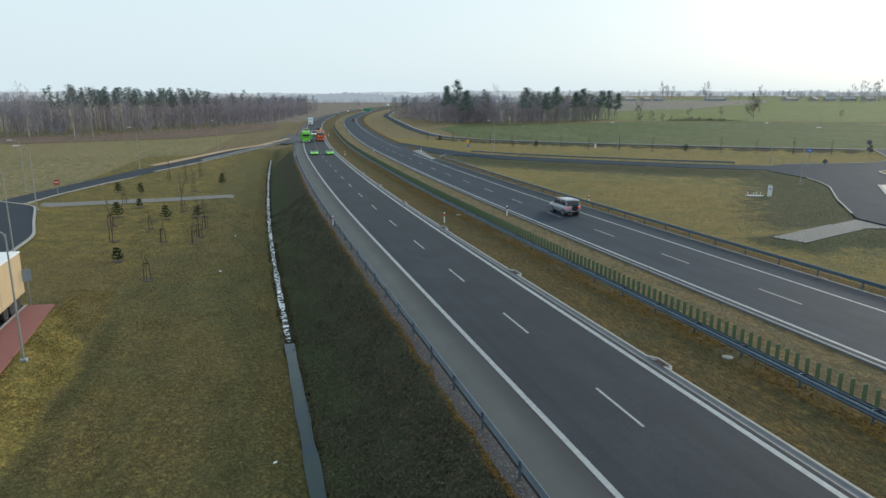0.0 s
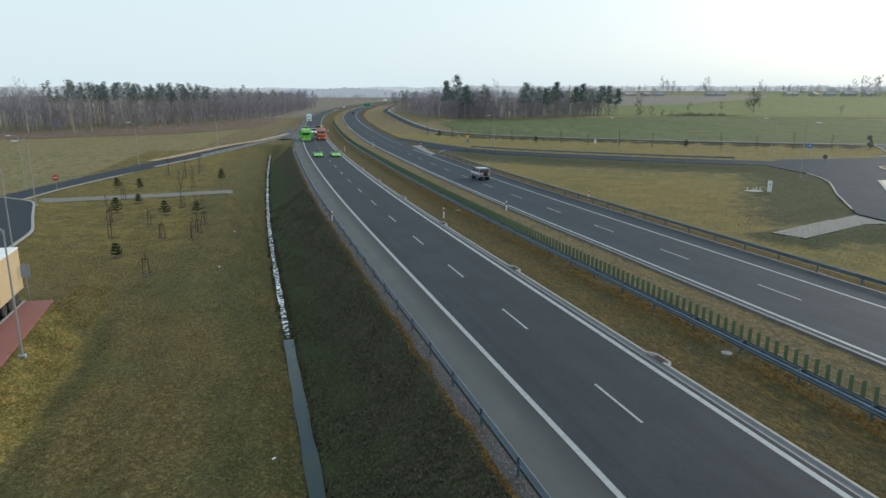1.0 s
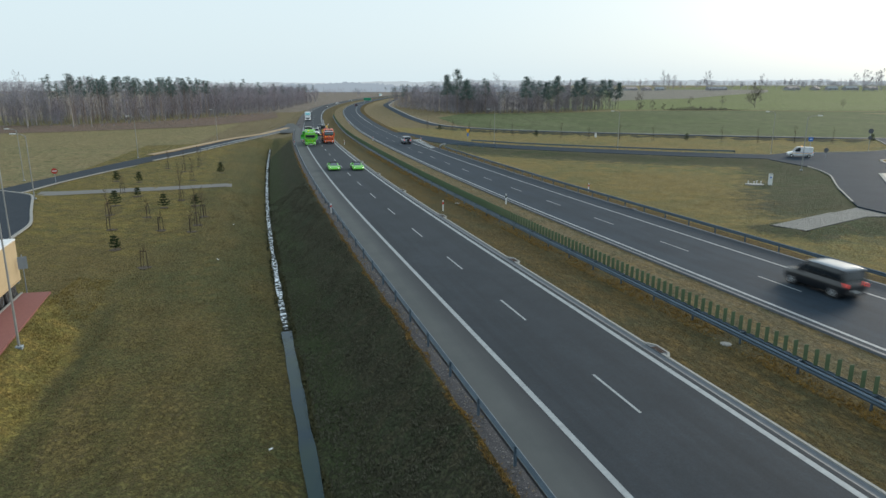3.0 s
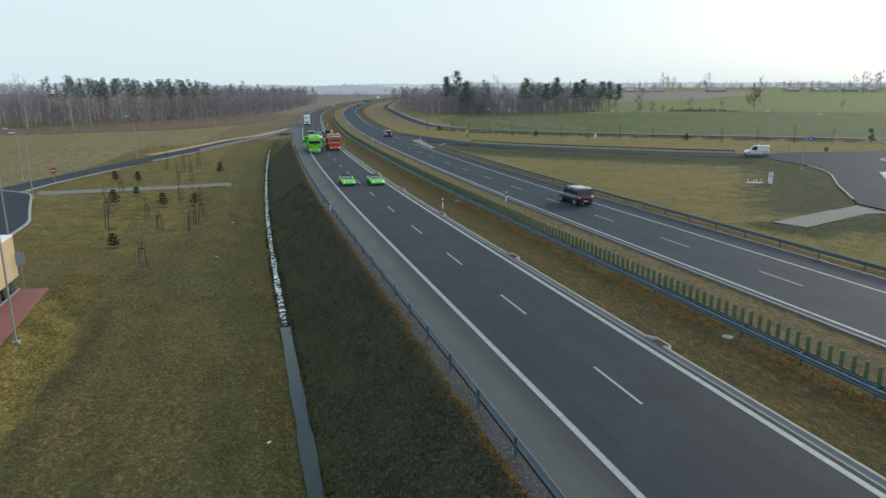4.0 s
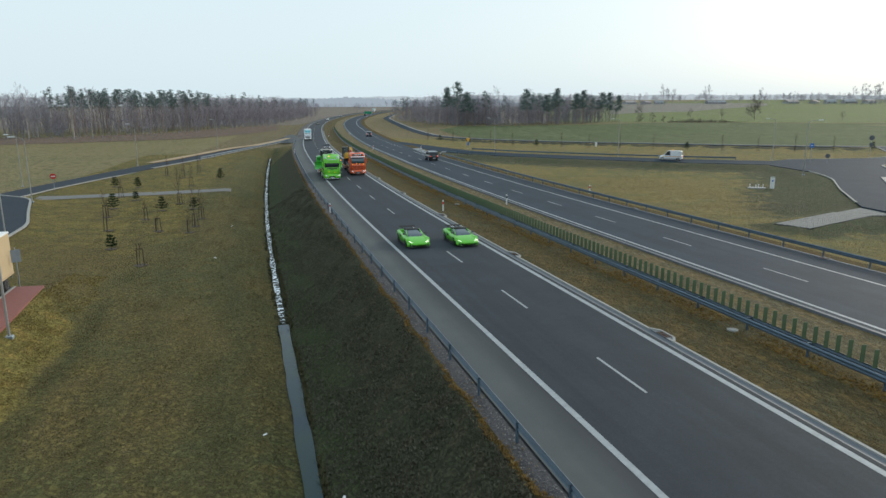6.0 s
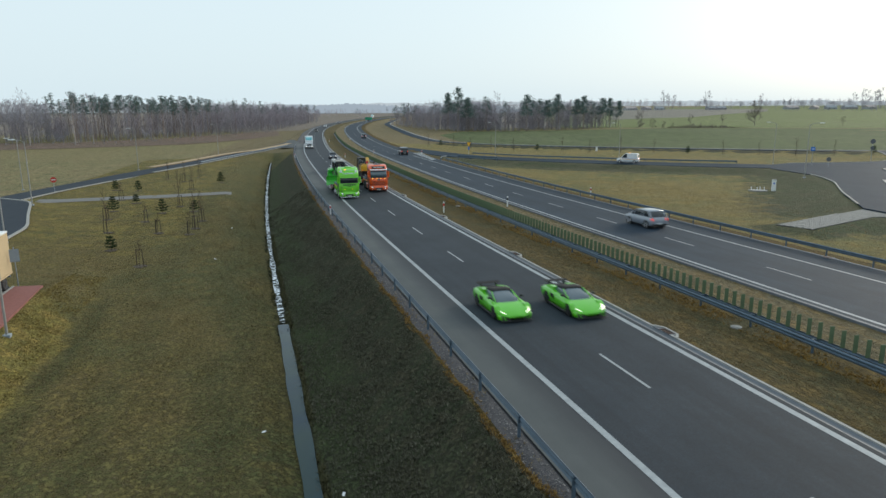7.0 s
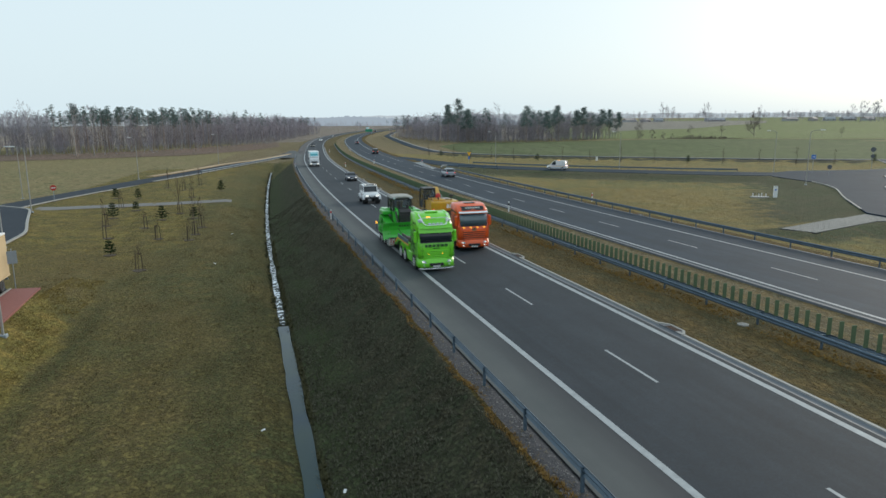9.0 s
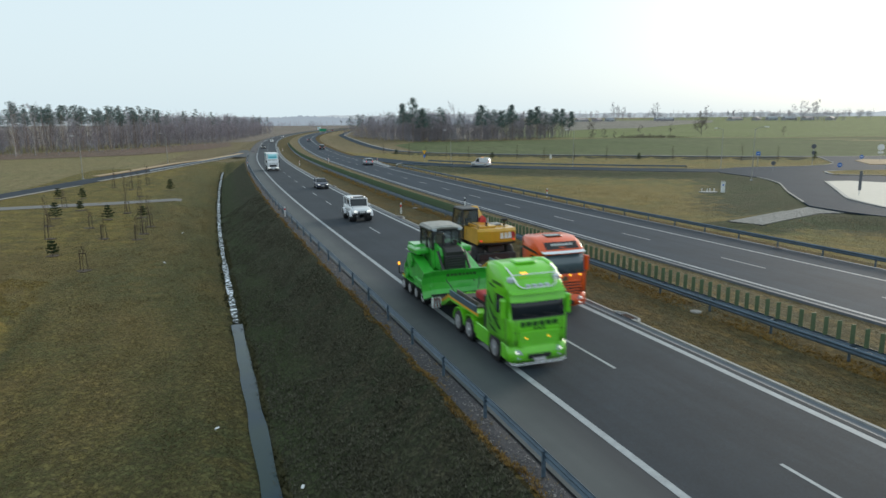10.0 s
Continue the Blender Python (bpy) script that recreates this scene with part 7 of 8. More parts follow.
def block_path():
    base = pad("block_path", CROSS, -0.82, M["gravel"], "pale concrete lattice blocks laid across the grass", 0.5)
    M["block"] = plain("concrete_block", (0.30, 0.295, 0.28), 0.85, 0, 0.18, 3.0)
    bm = bmesh.new()
    box(bm, -0.155, 0.155, -0.10, 0.10, -0.03, 0.04)
    me = bpy.data.meshes.new("paving_block")
    bm.to_mesh(me)
    bm.free()
    me.materials.append(M["block"])
    n, rest = 0, bmesh.new()
    a = math.atan2(6.0, 17.0)
    ux, uy = math.cos(a), math.sin(a)
    for i in range(50):
        for j in range(-14, 26):
            x = 37.6 + ux * (i + 0.5 * (j % 2)) * 0.40 - uy * j * 0.30
            y = 31.6 + uy * (i + 0.5 * (j % 2)) * 0.40 + ux * j * 0.30
            if not _inside(np.array([x]), np.array([y]), CROSS)[0]:
                continue
            z = float(level(y)) - 0.82 + 0.006 * ((i * 7 + j * 3) % 3)
            if n < 298:
                o = new("paving_block", me)
                o.parent = base
                o.matrix_basis = pose(x, y, z, 0, 0, math.degrees(a) + (i * 5 + j * 3) % 3 - 1)
                n += 1
            else:
                vs = [rest.verts.new((x + ux * p * 0.155 - uy * q * 0.10, y + uy * p * 0.155 + ux * q * 0.10, z + h)) for h in (-0.03, 0.04) for p, q in ((-1, -1), (1, -1), (1, 1), (-1, 1))]
                for q in ((0, 1, 5, 4), (1, 2, 6, 5), (2, 3, 7, 6), (3, 0, 4, 7), (4, 5, 6, 7)):
                    rest.faces.new([vs[k] for k in q])
    tagged(part("paving_blocks", rest, M["block"], base), kind="stuff")


pad("red_pavement", ((-31.3, 31.2), (-31.3, -45), (-28.9, -45), (-28.9, 17.5), (-29.4, 31.0)), -1.22, M["red_paving"], "red paved strip beside the lorry park")
pad("plaza_kerb", ((-31.4, 31.2), (-31.4, -45), (-31.25, -45), (-31.25, 31.2)), -1.17, M["concrete"], "pale kerb edging the red strip", cat="kerb")


def kerb_line(name, pts, h, w=0.22, label="pale concrete kerb at the edge of the asphalt"):
    p = np.array(pts, float)
    ribbon(name, np.column_stack([p, np.full(len(p), h)]), w, 0.0, M["concrete"], label, "kerb", n=60)


kerb_line("junction_kerb", ((83, 77), (80, 71), (76, 65), (66, 54), (57, 43)), -0.53, 0.20)
kerb_line("plaza_edge_kerb", PLAZA[2:8], -1.22, 0.3)
kerb_line("junction_kerb_far", JUNCTION[11:17], -0.53, 0.22)
kerb_line("slip_road_edge", [(x + 2.7, y - 1.0) for x, y, _ in RAMP_L[4:8]], -1.66, 0.25, "pale kerb along the slip road")
pad("island_cream", ((85.5, 64.4), (75, 53.5), (65.5, 43.8), (62.4, 38.2), (60.9, 35), (66, 32), (92, 57.5), (89.8, 63.5)), -0.50, M["island"], "cream paved traffic island with a low kerb")
pad("island_grass", ((104.7, 81.6), (99.9, 75.1), (105.7, 68.9), (125, 74), (120, 79.7), (110.8, 82.4)), -0.48, M["infield"], "grassed traffic island with a low kerb")
pad("island_far", ((147, 108.8), (134.9, 95), (138, 93.3), (160, 105), (154, 111.8)), -0.48, M["sand"], "sandy traffic island with a low kerb")
kerb_line("island_kerb", ((85.5, 64.4), (75, 53.5), (65.5, 43.8), (62.4, 38.2), (60.9, 35)), -0.48, 0.5)
kerb_line("island_kerb_grass", ((110.8, 82.4), (104.7, 81.6), (99.9, 75.1), (105.7, 68.9), (125, 74)), -0.45, 0.4)


# ---- parked trailer ----
def parked_trailer():
    root = empty("curtain_trailer", pose(-32.65, 31.7, gz(-34, 28) + 0.10))
    z0 = 0.0
    bm = bmesh.new()
    box(bm, -1.25, 1.25, -13.6, 0, 1.0, 3.85, 0.05)
    part("tarpaulin", bm, M["tan_cover"], root, "tan tarpaulin sides")
    bm = bmesh.new()
    box(bm, -1.27, 1.27, -13.62, 0.02, 3.83, 3.97, 0.03)
    part("roof", bm, M["white"], root, "white roof")
    bm = bmesh.new()
    box(bm, -1.26, 1.26, -13.6, 0.01, 0.92, 1.02)
    part("side_rail", bm, M["tan_cover"], root)
    bm = bmesh.new()
    for k in range(5):
        box(bm, 1.25, 1.262, -2.5 - 2.4 * k, -2.44 - 2.4 * k, 1.05, 3.8)
    part("curtain_strap", bm, M["concrete"], root)
    bm = bmesh.new()
    box(bm, -0.45, 0.45, -13.2, -0.4, 0.7, 0.95)
    part("chassis", bm, M["chassis"], root, "dark chassis")
    for sx in (-1, 1):
        for y in (-1.6, -2.9, -4.2):
            bm = bmesh.new()
            lathe_x(bm, [(-0.19, 0.3), (-0.19, 0.46), (-0.12, 0.5), (0.12, 0.5), (0.19, 0.46), (0.19, 0.3)], 22)
            o = part("wheel", bm, M["black"], root, "black tyre", True)
            o.location = (sx * 1.02, y, 0.5)
            bm = bmesh.new()
            lathe_x(bm, [(sx * 0.1, 0.3), (sx * 0.2, 0.29), (sx * 0.08, 0.24), (sx * 0.16, 0.08)], 18)
            part("rim", bm, M["steel"], o, "steel rim")
            bm = bmesh.new()
            box(bm, sx * 1.05 - 0.2, sx * 1.05 + 0.2, y - 0.5, y + 0.5, 0.98, 1.01)
            part("mudguard", bm, M["trim"], root)
    bm = bmesh.new()
    box(bm, -1.1, 1.1, 0.0, 0.06, 0.6, 0.74, 0.02)
    part("underrun_bar", bm, M["steel"], root)
    return tagged(root, "tan curtain-sided trailer with white roof parked on asphalt", "trailer")


parked_trailer()
block_path()


# ---- vegetation ----
def island_mat(name, a, b, rough=0.9, spec=0.1, trans=0.0):
    m, nt, p = node_mat(name)
    g = nt.nodes.new("ShaderNodeNewGeometry")
    col = mix_rgb(nt, g.outputs["Random Per Island"], a, b)
    col = mix_rgb(nt, noise_fac(nt, 1.5, 0.35, 0.65, 4), mix_rgb(nt, 0.35, col, tuple(x * 0.4 for x in a)), col)
    nt.links.new(col, p.inputs["Base Color"])
    p.inputs["Roughness"].default_value, p.inputs["Specular IOR Level"].default_value = rough, spec
    return m


# far bark, twigs and needles: paled and blued, distance haze put into the colour
M["bark"] = island_mat("hazed_bark", (0.225, 0.210, 0.235), (0.335, 0.320, 0.350))
M["birch"] = island_mat("hazed_birch_bark", (0.27, 0.25, 0.25), (0.42, 0.39, 0.38))
M["twig"] = island_mat("hazed_twigs", (0.315, 0.300, 0.340), (0.45, 0.435, 0.475))
M["twig_red"] = island_mat("hazed_reddish_twigs", (0.305, 0.265, 0.300), (0.430, 0.380, 0.415))
M["needle"] = island_mat("hazed_pine_needles", (0.11, 0.165, 0.155), (0.20, 0.255, 0.235))
M["hazed_pine_bark"] = island_mat("hazed_pine_bark", (0.25, 0.19, 0.165), (0.36, 0.29, 0.25))
M["needle_young"] = island_mat("young_pine_needles", (0.022, 0.040, 0.018), (0.055, 0.078, 0.035))
M["hedge"] = island_mat("leafless_hedge", (0.165, 0.145, 0.13), (0.26, 0.23, 0.20))
M["sapling"] = island_mat("sapling_bark", (0.075, 0.055, 0.045), (0.135, 0.10, 0.08))
M["soil"] = plain("dug_soil", (0.075, 0.058, 0.040), 0.95, 0, 0.3, 6, relief=0.02)
M["stake"] = plain("weathered_stake", (0.055, 0.042, 0.032), 0.9, 0, 0.2, 6)


class Soup:
    """Collects loose geometry as arrays."""

    def __init__(self):
        self.v, self.f, self.m, self.n = [], [], [], 0

    def add(self, v, f, m):
        v = np.asarray(v, float)
        self.v.append(v)
        self.f += [tuple(i + self.n for i in q) for q in f]
        self.m += [m] * len(f)
        self.n += len(v)

    def limb(self, a, b, r0, r1, m, n=3):
        a, b = np.asarray(a, float), np.asarray(b, float)
        d = b - a
        d = d / (np.linalg.norm(d) + 1e-9)
        u = np.cross(d, (0.3, 0.9, 0.1) if abs(d[2]) > 0.9 else (0, 0, 1))
        u /= np.linalg.norm(u) + 1e-9
        w = np.cross(d, u)
        an = np.arange(n) * 2 * math.pi / n
        ring = np.cos(an)[:, None] * u + np.sin(an)[:, None] * w
        self.add(np.concatenate([a + ring * r0, b + ring * r1]), [(i, (i + 1) % n, n + (i + 1) % n, n + i) for i in range(n)], m)

    def leaf(self, c, size, rng, m, flat=0.5):
        d = rng.normal(size=3) * (1, 1, flat)
        d /= np.linalg.norm(d) + 1e-9
        e = np.cross(d, rng.normal(size=3))
        e /= np.linalg.norm(e) + 1e-9
        c = np.asarray(c, float)
        self.add([c - d * size, c + e * size * 0.45, c + d * size, c - e * size * 0.45], [(0, 1, 2, 3)], m)

    def arrays(self):
        return np.concatenate(self.v), self.f, self.m


def grow_bare(rng, h, m_trunk=0, m_twig=1, levels=3, spread=0.5, clear=0.35, kids=7, thick=1.0, tips=4, fine=0.02):
    """A leafless tree of height h at the origin."""
    sp = Soup()
    lean = rng.normal(0, 0.025, 2)
    pts = [np.array([lean[0] * z * h + rng.normal(0, 0.012 * h * z), lean[1] * z * h + rng.normal(0, 0.012 * h * z), z * h]) for z in np.linspace(0, 0.93, 7)]
    r = 0.013 * h * thick
    for k in range(6):
        sp.limb(pts[k], pts[k + 1], r * (1 - 0.15 * k), r * (1 - 0.15 * (k + 1)), m_trunk, 5)

    def shoot(p, d, ln, rad, lev):
        q = p + d * ln
        if lev == 0:      # finest twigs are thin flat slivers
            w = np.cross(d, rng.normal(size=3))
            w *= max(rad, fine) / (np.linalg.norm(w) + 1e-9)
            sp.add([p - w, p + w, q + w * 0.3, q - w * 0.3], [(0, 1, 2, 3)], m_twig)
            return
        sp.limb(p, q, rad, rad * 0.5, m_trunk if lev == levels else m_twig)
        for _ in range(3 if lev > 1 else tips):
            t = rng.uniform(0.35, 1.0)
            dd = d + rng.normal(0, 0.50, 3) + (0, 0, 0.28)
            shoot(p + d * ln * t, dd / np.linalg.norm(dd), ln * rng.uniform(0.42, 0.66), rad * 0.5, lev - 1)

    for k in range(kids):
        t = clear + (0.97 - clear) * (k + rng.uniform(0, 1)) / kids
        p = np.array([np.interp(t * 0.93, np.linspace(0, 0.93, 7), [q[i] for q in pts]) for i in range(3)])
        a = rng.uniform(0, 2 * math.pi)
        d = np.array([math.cos(a) * spread, math.sin(a) * spread, 0.75])
        shoot(p, d / np.linalg.norm(d), h * (0.34 - 0.20 * t) * rng.uniform(0.8, 1.2), r * 0.42 * (1.1 - t * 0.6), levels)
    return sp.arrays()


def grow_pine(rng, h, crown=0.42, wide=0.13, clumps=16, per=26, m_trunk=2, m_leaf=3, leaf=0.55):
    """A forest pine: bare bole, irregular layered crown."""
    sp = Soup()
    lean = rng.normal(0, 0.02, 2)
    pts = [np.array([lean[0] * z * h, lean[1] * z * h, z * h]) for z in (0, 0.3, 0.6, 0.85, 0.97)]
    r = 0.0085 * h
    for k in range(4):
        sp.limb(pts[k], pts[k + 1], r * (1 - 0.2 * k), r * (1 - 0.2 * (k + 1)), m_trunk, 5)
    for k in range(clumps):
        t = 1 - crown * ((k + rng.uniform(0, 0.8)) / clumps)
        a = rng.uniform(0, 2 * math.pi)
        q = (1 - t) / crown
        rad = h * wide * (0.25 + 0.95 * min(1, q * 1.6)) * rng.uniform(0.35, 1.0)
        c = np.array([lean[0] * t * h + math.cos(a) * rad, lean[1] * t * h + math.sin(a) * rad, t * h])
        sp.limb([lean[0] * t * h, lean[1] * t * h, t * h - 0.03 * h], c, r * 0.25, r * 0.1, m_trunk)
        s = h * wide * rng.uniform(0.35, 0.60)
        for _ in range(per):
            sp.leaf(c + rng.normal(size=3) * (s * 0.55, s * 0.55, s * 0.28), leaf * rng.uniform(0.6, 1.2), rng, m_leaf)
    for _ in range(6):      # dead snags below the crown
        t = rng.uniform(0.35, 1 - crown)
        a = rng.uniform(0, 2 * math.pi)
        sp.limb([lean[0] * t * h, lean[1] * t * h, t * h], [lean[0] * t * h + math.cos(a) * h * 0.05, lean[1] * t * h + math.sin(a) * h * 0.05, t * h + 0.01 * h], r * 0.15, r * 0.06, m_trunk)
    return sp.arrays()


def plant(name, kinds, spots, materials, label, seed):
    """One stretch of far woodland: (kind, x, y, height factor) for each tree."""
    rng = np.random.default_rng(seed)
    vs, fs, ms, n = [], [], [], 0
    for kind, x, y, k in spots:
        v, f, m = kinds[kind][rng.integers(len(kinds[kind]))]
        a = rng.uniform(0, 2 * math.pi)
        c, s = math.cos(a) * k, math.sin(a) * k
        w = np.stack([v[:, 0] * c - v[:, 1] * s + x, v[:, 0] * s + v[:, 1] * c + y, v[:, 2] * k + gz(x, y) - 0.3], -1)
        vs.append(w)
        fs += [tuple(i + n for i in q) for q in f]
        ms += m
        n += len(w)
    ob = raw(name, np.concatenate(vs), fs, materials, None, False, ms)
    return tagged(ob, label, "woodland", "", "stuff")


rng0 = np.random.default_rng(11)
WOOD_MATS = [M["bark"], M["twig"], M["hazed_pine_bark"], M["needle"], M["birch"], M["twig_red"], M["hedge"]]
KINDS = {
    "bare": [grow_bare(rng0, 18, 0, 1, 2, 0.5, 0.25, 10, 0.7, 8, 0.028) for _ in range(5)],
    "birch": [grow_bare(rng0, 18, 4, 1, 2, 0.30, 0.28, 12, 0.62, 9, 0.026) for _ in range(4)],
    "red": [grow_bare(rng0, 18, 0, 5, 2, 0.42, 0.18, 11, 0.65, 8, 0.028) for _ in range(4)],
    "whip": [grow_bare(rng0, 11, 0, 5, 1, 0.45, 0.08, 14, 0.8, 8, 0.035) for _ in range(5)],
    "pine": [grow_pine(rng0, 21, 0.32, 0.085, 15, 26, leaf=0.30) for _ in range(6)],
    "broad_pine": [grow_pine(rng0, 20, 0.48, 0.15, 20, 40, leaf=0.32) for _ in range(4)],
    "far": [grow_bare(rng0, 16, 1, 1, 2, 0.7, 0.18, 11, 1.3, 8, 0.10) for _ in range(5)],
    "scrub": [grow_bare(rng0, 6, 1, 1, 2, 0.8, 0.05, 10, 0.9, 8, 0.03) for _ in range(3)],
    "bush": [grow_bare(rng0, 5, 6, 6, 2, 1.1, 0.03, 14, 0.9, 9, 0.05) for _ in range(3)],
}


def edge(line, t):
    p = np.array(line, float)
    d = np.concatenate([[0], np.cumsum(np.hypot(*np.diff(p, axis=0).T))])
    return np.array([np.interp(t * d[-1], d, p[:, 0]), np.interp(t * d[-1], d, p[:, 1])])


def wood_spots(line, deep, count, seed, mix, tall):
    """Trees behind a woodland edge; mix and tall are functions of the place along it."""
    rng = np.random.default_rng(seed)
    out = []
    for _ in range(count):
        t = rng.uniform(0, 1)
        p = edge(line, t)
        g = edge(line, min(1, t + 0.01)) - edge(line, max(0, t - 0.01))
        g /= np.linalg.norm(g) + 1e-9
        nrm = np.array([-g[1], g[0]])
        back = deep * rng.uniform(0, 1) ** 1.3
        x, y = p + nrm * back
        out.append((mix(t, back, rng), x, y, tall(t) * rng.uniform(0.82, 1.08)))
    return out


WOOD_WEST = ((-260, 318), (-150, 318), (-95, 322), (-60, 345), (-27, 395), (0, 448), (18, 520), (36, 620), (60, 720))


def west_mix(t, back, rng):
    u = rng.uniform()
    if rng.uniform() < 0.45 or 0.262 < t < 0.278:
        return "scrub" if rng.uniform() < 0.30 else "whip"
    if t < 0.265:
        return "birch" if u < 0.75 else "bare"
    if t < 0.43:
        return "pine" if u < 0.68 else "birch" if u < 0.86 else "red"
    return "red" if u < 0.62 else "pine" if u < 0.70 else "birch" if u < 0.85 else "bare"


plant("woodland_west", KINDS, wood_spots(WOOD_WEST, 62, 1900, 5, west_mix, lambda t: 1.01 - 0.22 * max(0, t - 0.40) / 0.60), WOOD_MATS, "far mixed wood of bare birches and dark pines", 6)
WOOD_EAST = ((96, 520), (99, 460), (103, 405), (112, 386), (145, 383), (191, 397), (255, 436))


def east_mix(t, back, rng):
    u = rng.uniform()
    if rng.uniform() < 0.55:
        return "scrub" if rng.uniform() < 0.4 else "whip"
    return "broad_pine" if u < 0.12 else "bare" if u < 0.6 else "red"


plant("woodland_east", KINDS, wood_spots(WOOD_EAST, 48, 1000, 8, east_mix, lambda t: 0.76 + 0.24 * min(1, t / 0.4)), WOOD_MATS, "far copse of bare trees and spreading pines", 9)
# bushes and brush on the felled ground and along the field edge
rb = np.random.default_rng(21)
spots = []
for _ in range(150):
    t, b = rb.uniform(0, 1), rb.uniform(-6, 26)
    p = edge(WOOD_WEST[1:6], t)
    spots.append(("scrub", p[0] + b * 0.35, p[1] - abs(b), rb.uniform(0.12, 0.40)))
for _ in range(520):
    t = rb.uniform(0, 1)
    p = edge(((272, 402), (290, 396), (318, 382)), t) if rb.uniform() < 0.5 else edge(((440, 322), (520, 284), (620, 243)), t)
    spots.append(("bush", p[0] + rb.normal(0, 2.5), p[1] + rb.normal(0, 4), (rb.uniform(0.16, 0.36) + 0.30 * rb.uniform() ** 4) * (0.45 + 0.75 * math.sin(math.pi * t))))
for x, y, k in ((252, 404, 1.2), (262, 402, 1.5), (270, 400, 1.1), (276, 399, 0.9), (256, 406, 1.4)):
    spots.append(("bush", x, y, k))
plant("field_hedge", KINDS, spots, WOOD_MATS, "low leafless hedges and brush along the fields", 22)


def single(x, y, arr, name, label, cat="tree", k=1.0):
    v, f, m = arr
    root = empty(name, pose(x, y, gz(x, y) - 0.05, 0, 0, 0))
    f, m = np.array([q + (q[-1],) * (4 - len(q)) for q in f]), np.array(m)
    for nm, sel in (("trunk", np.isin(m, (0, 2, 4, 6))), ("crown", ~np.isin(m, (0, 2, 4, 6)))):
        if sel.any():
            used = np.unique(f[sel])
            re = np.full(len(v), -1)
            re[used] = np.arange(len(used))
            mats = sorted(set(m[sel].tolist()))
            raw(nm, v[used] * k, [tuple(q) for q in re[f[sel]]], [WOOD_MATS[i] for i in mats], root, False, [mats.index(i) for i in m[sel]])
    return tagged(root, label, cat, "field trees" if cat == "tree" else "")


rt = np.random.default_rng(31)
single(351, 405, grow_bare(rt, 18, 6, 6, 3, 1.1, 0.08, 40, 1.0, 9, 0.05), "bare_tree", "wide bare tree standing alone at the field edge")
for x, y, h in ((329, 414, 9), (312, 428, 9), (288, 462, 12), (297, 473, 12), (400, 373, 7), (560, 262, 8), (425, 300, 10)):
    single(x, y, grow_bare(rt, h, 6, 6, 2, 0.95, 0.22, 12, 1.1, 9, 0.05), "bare_tree", "small bare tree on the field edge")
for x, y, h in ((107, 370, 26), (103, 378, 23), (116, 380, 20), (152, 371, 22), (170, 380, 19), (183, 390, 23), (200, 396, 20), (206, 400, 22), (228, 414, 21), (240, 424, 21), (252, 432, 19)):
    single(x, y, grow_pine(rt, h, rt.uniform(0.45, 0.65), 0.145, 30, 80, leaf=0.36), "pine_tree", "tall pine with an uneven dark crown at the copse edge")
single(134, 368, grow_bare(rt, 22, 0, 1, 3, 0.66, 0.15, 14, 0.9, 6, 0.035), "bare_tree", "broad bare tree at the copse edge")
for x, y in ((-86, 300), (-80, 306), (-104, 303)):
    single(x, y, grow_bare(rt, 21, 4, 1, 3, 0.33, 0.28, 11, 0.8, 6, 0.03), "birch_tree", "tall bare birch at the wood edge")

# ---- distance: villages, tree rows, hills ----
rd = np.random.default_rng(41)
EYE = np.array((-15.0, -22.0))


def afar(px_x, dist):
    """A place out on the plain in a given direction: tangent from the axis of view."""
    az = math.atan(px_x / 1184.0) + radians(16.1)
    return EYE[0] + dist * math.sin(az), EYE[1] + dist * math.cos(az)


spots = []
for _ in range(420):
    q = rd.uniform(230, 860)
    x, y = afar(q, rd.uniform(1120, 1450))
    spots.append((rd.choice(["far", "far", "red", "far"]), x, y, rd.uniform(0.35, 0.85)))
for q in (706, 727, 744, 752, 452, 380, 388, 395, 548):
    x, y = afar(q, 1150)
    spots.append(("far", x, y, rd.uniform(1.3, 1.8)))
for _ in range(260):
    q = rd.uniform(-420, 240)
    x, y = afar(q, rd.uniform(1050, 1650))
    spots.append((rd.choice(["far", "far", "red", "pine"]), x, y, rd.uniform(0.35, 0.80)))
for _ in range(170):
    c = rd.choice((280, 335, 365, 470, 600, 650, 700, 740, 780))
    x, y = afar(c + rd.normal(0, 14), rd.uniform(990, 1090))
    spots.append((rd.choice(["far", "red", "far"]), x, y, rd.uniform(0.22, 0.48)))
plant("distant_trees", {k: v[:4] for k, v in KINDS.items()}, spots, WOOD_MATS, "distant rows of bare trees round the villages", 42)
# walls and roofs carry painted haze: greyed and paled for the distance
house_wall = [plain("house_wall_pale", (0.40, 0.42, 0.44), 0.8), plain("house_wall_hazed", (0.36, 0.35, 0.35), 0.8)]
house_roof = [plain("house_roof_grey", (0.30, 0.32, 0.34), 0.8), plain("house_roof_hazed", (0.36, 0.32, 0.31), 0.8)]
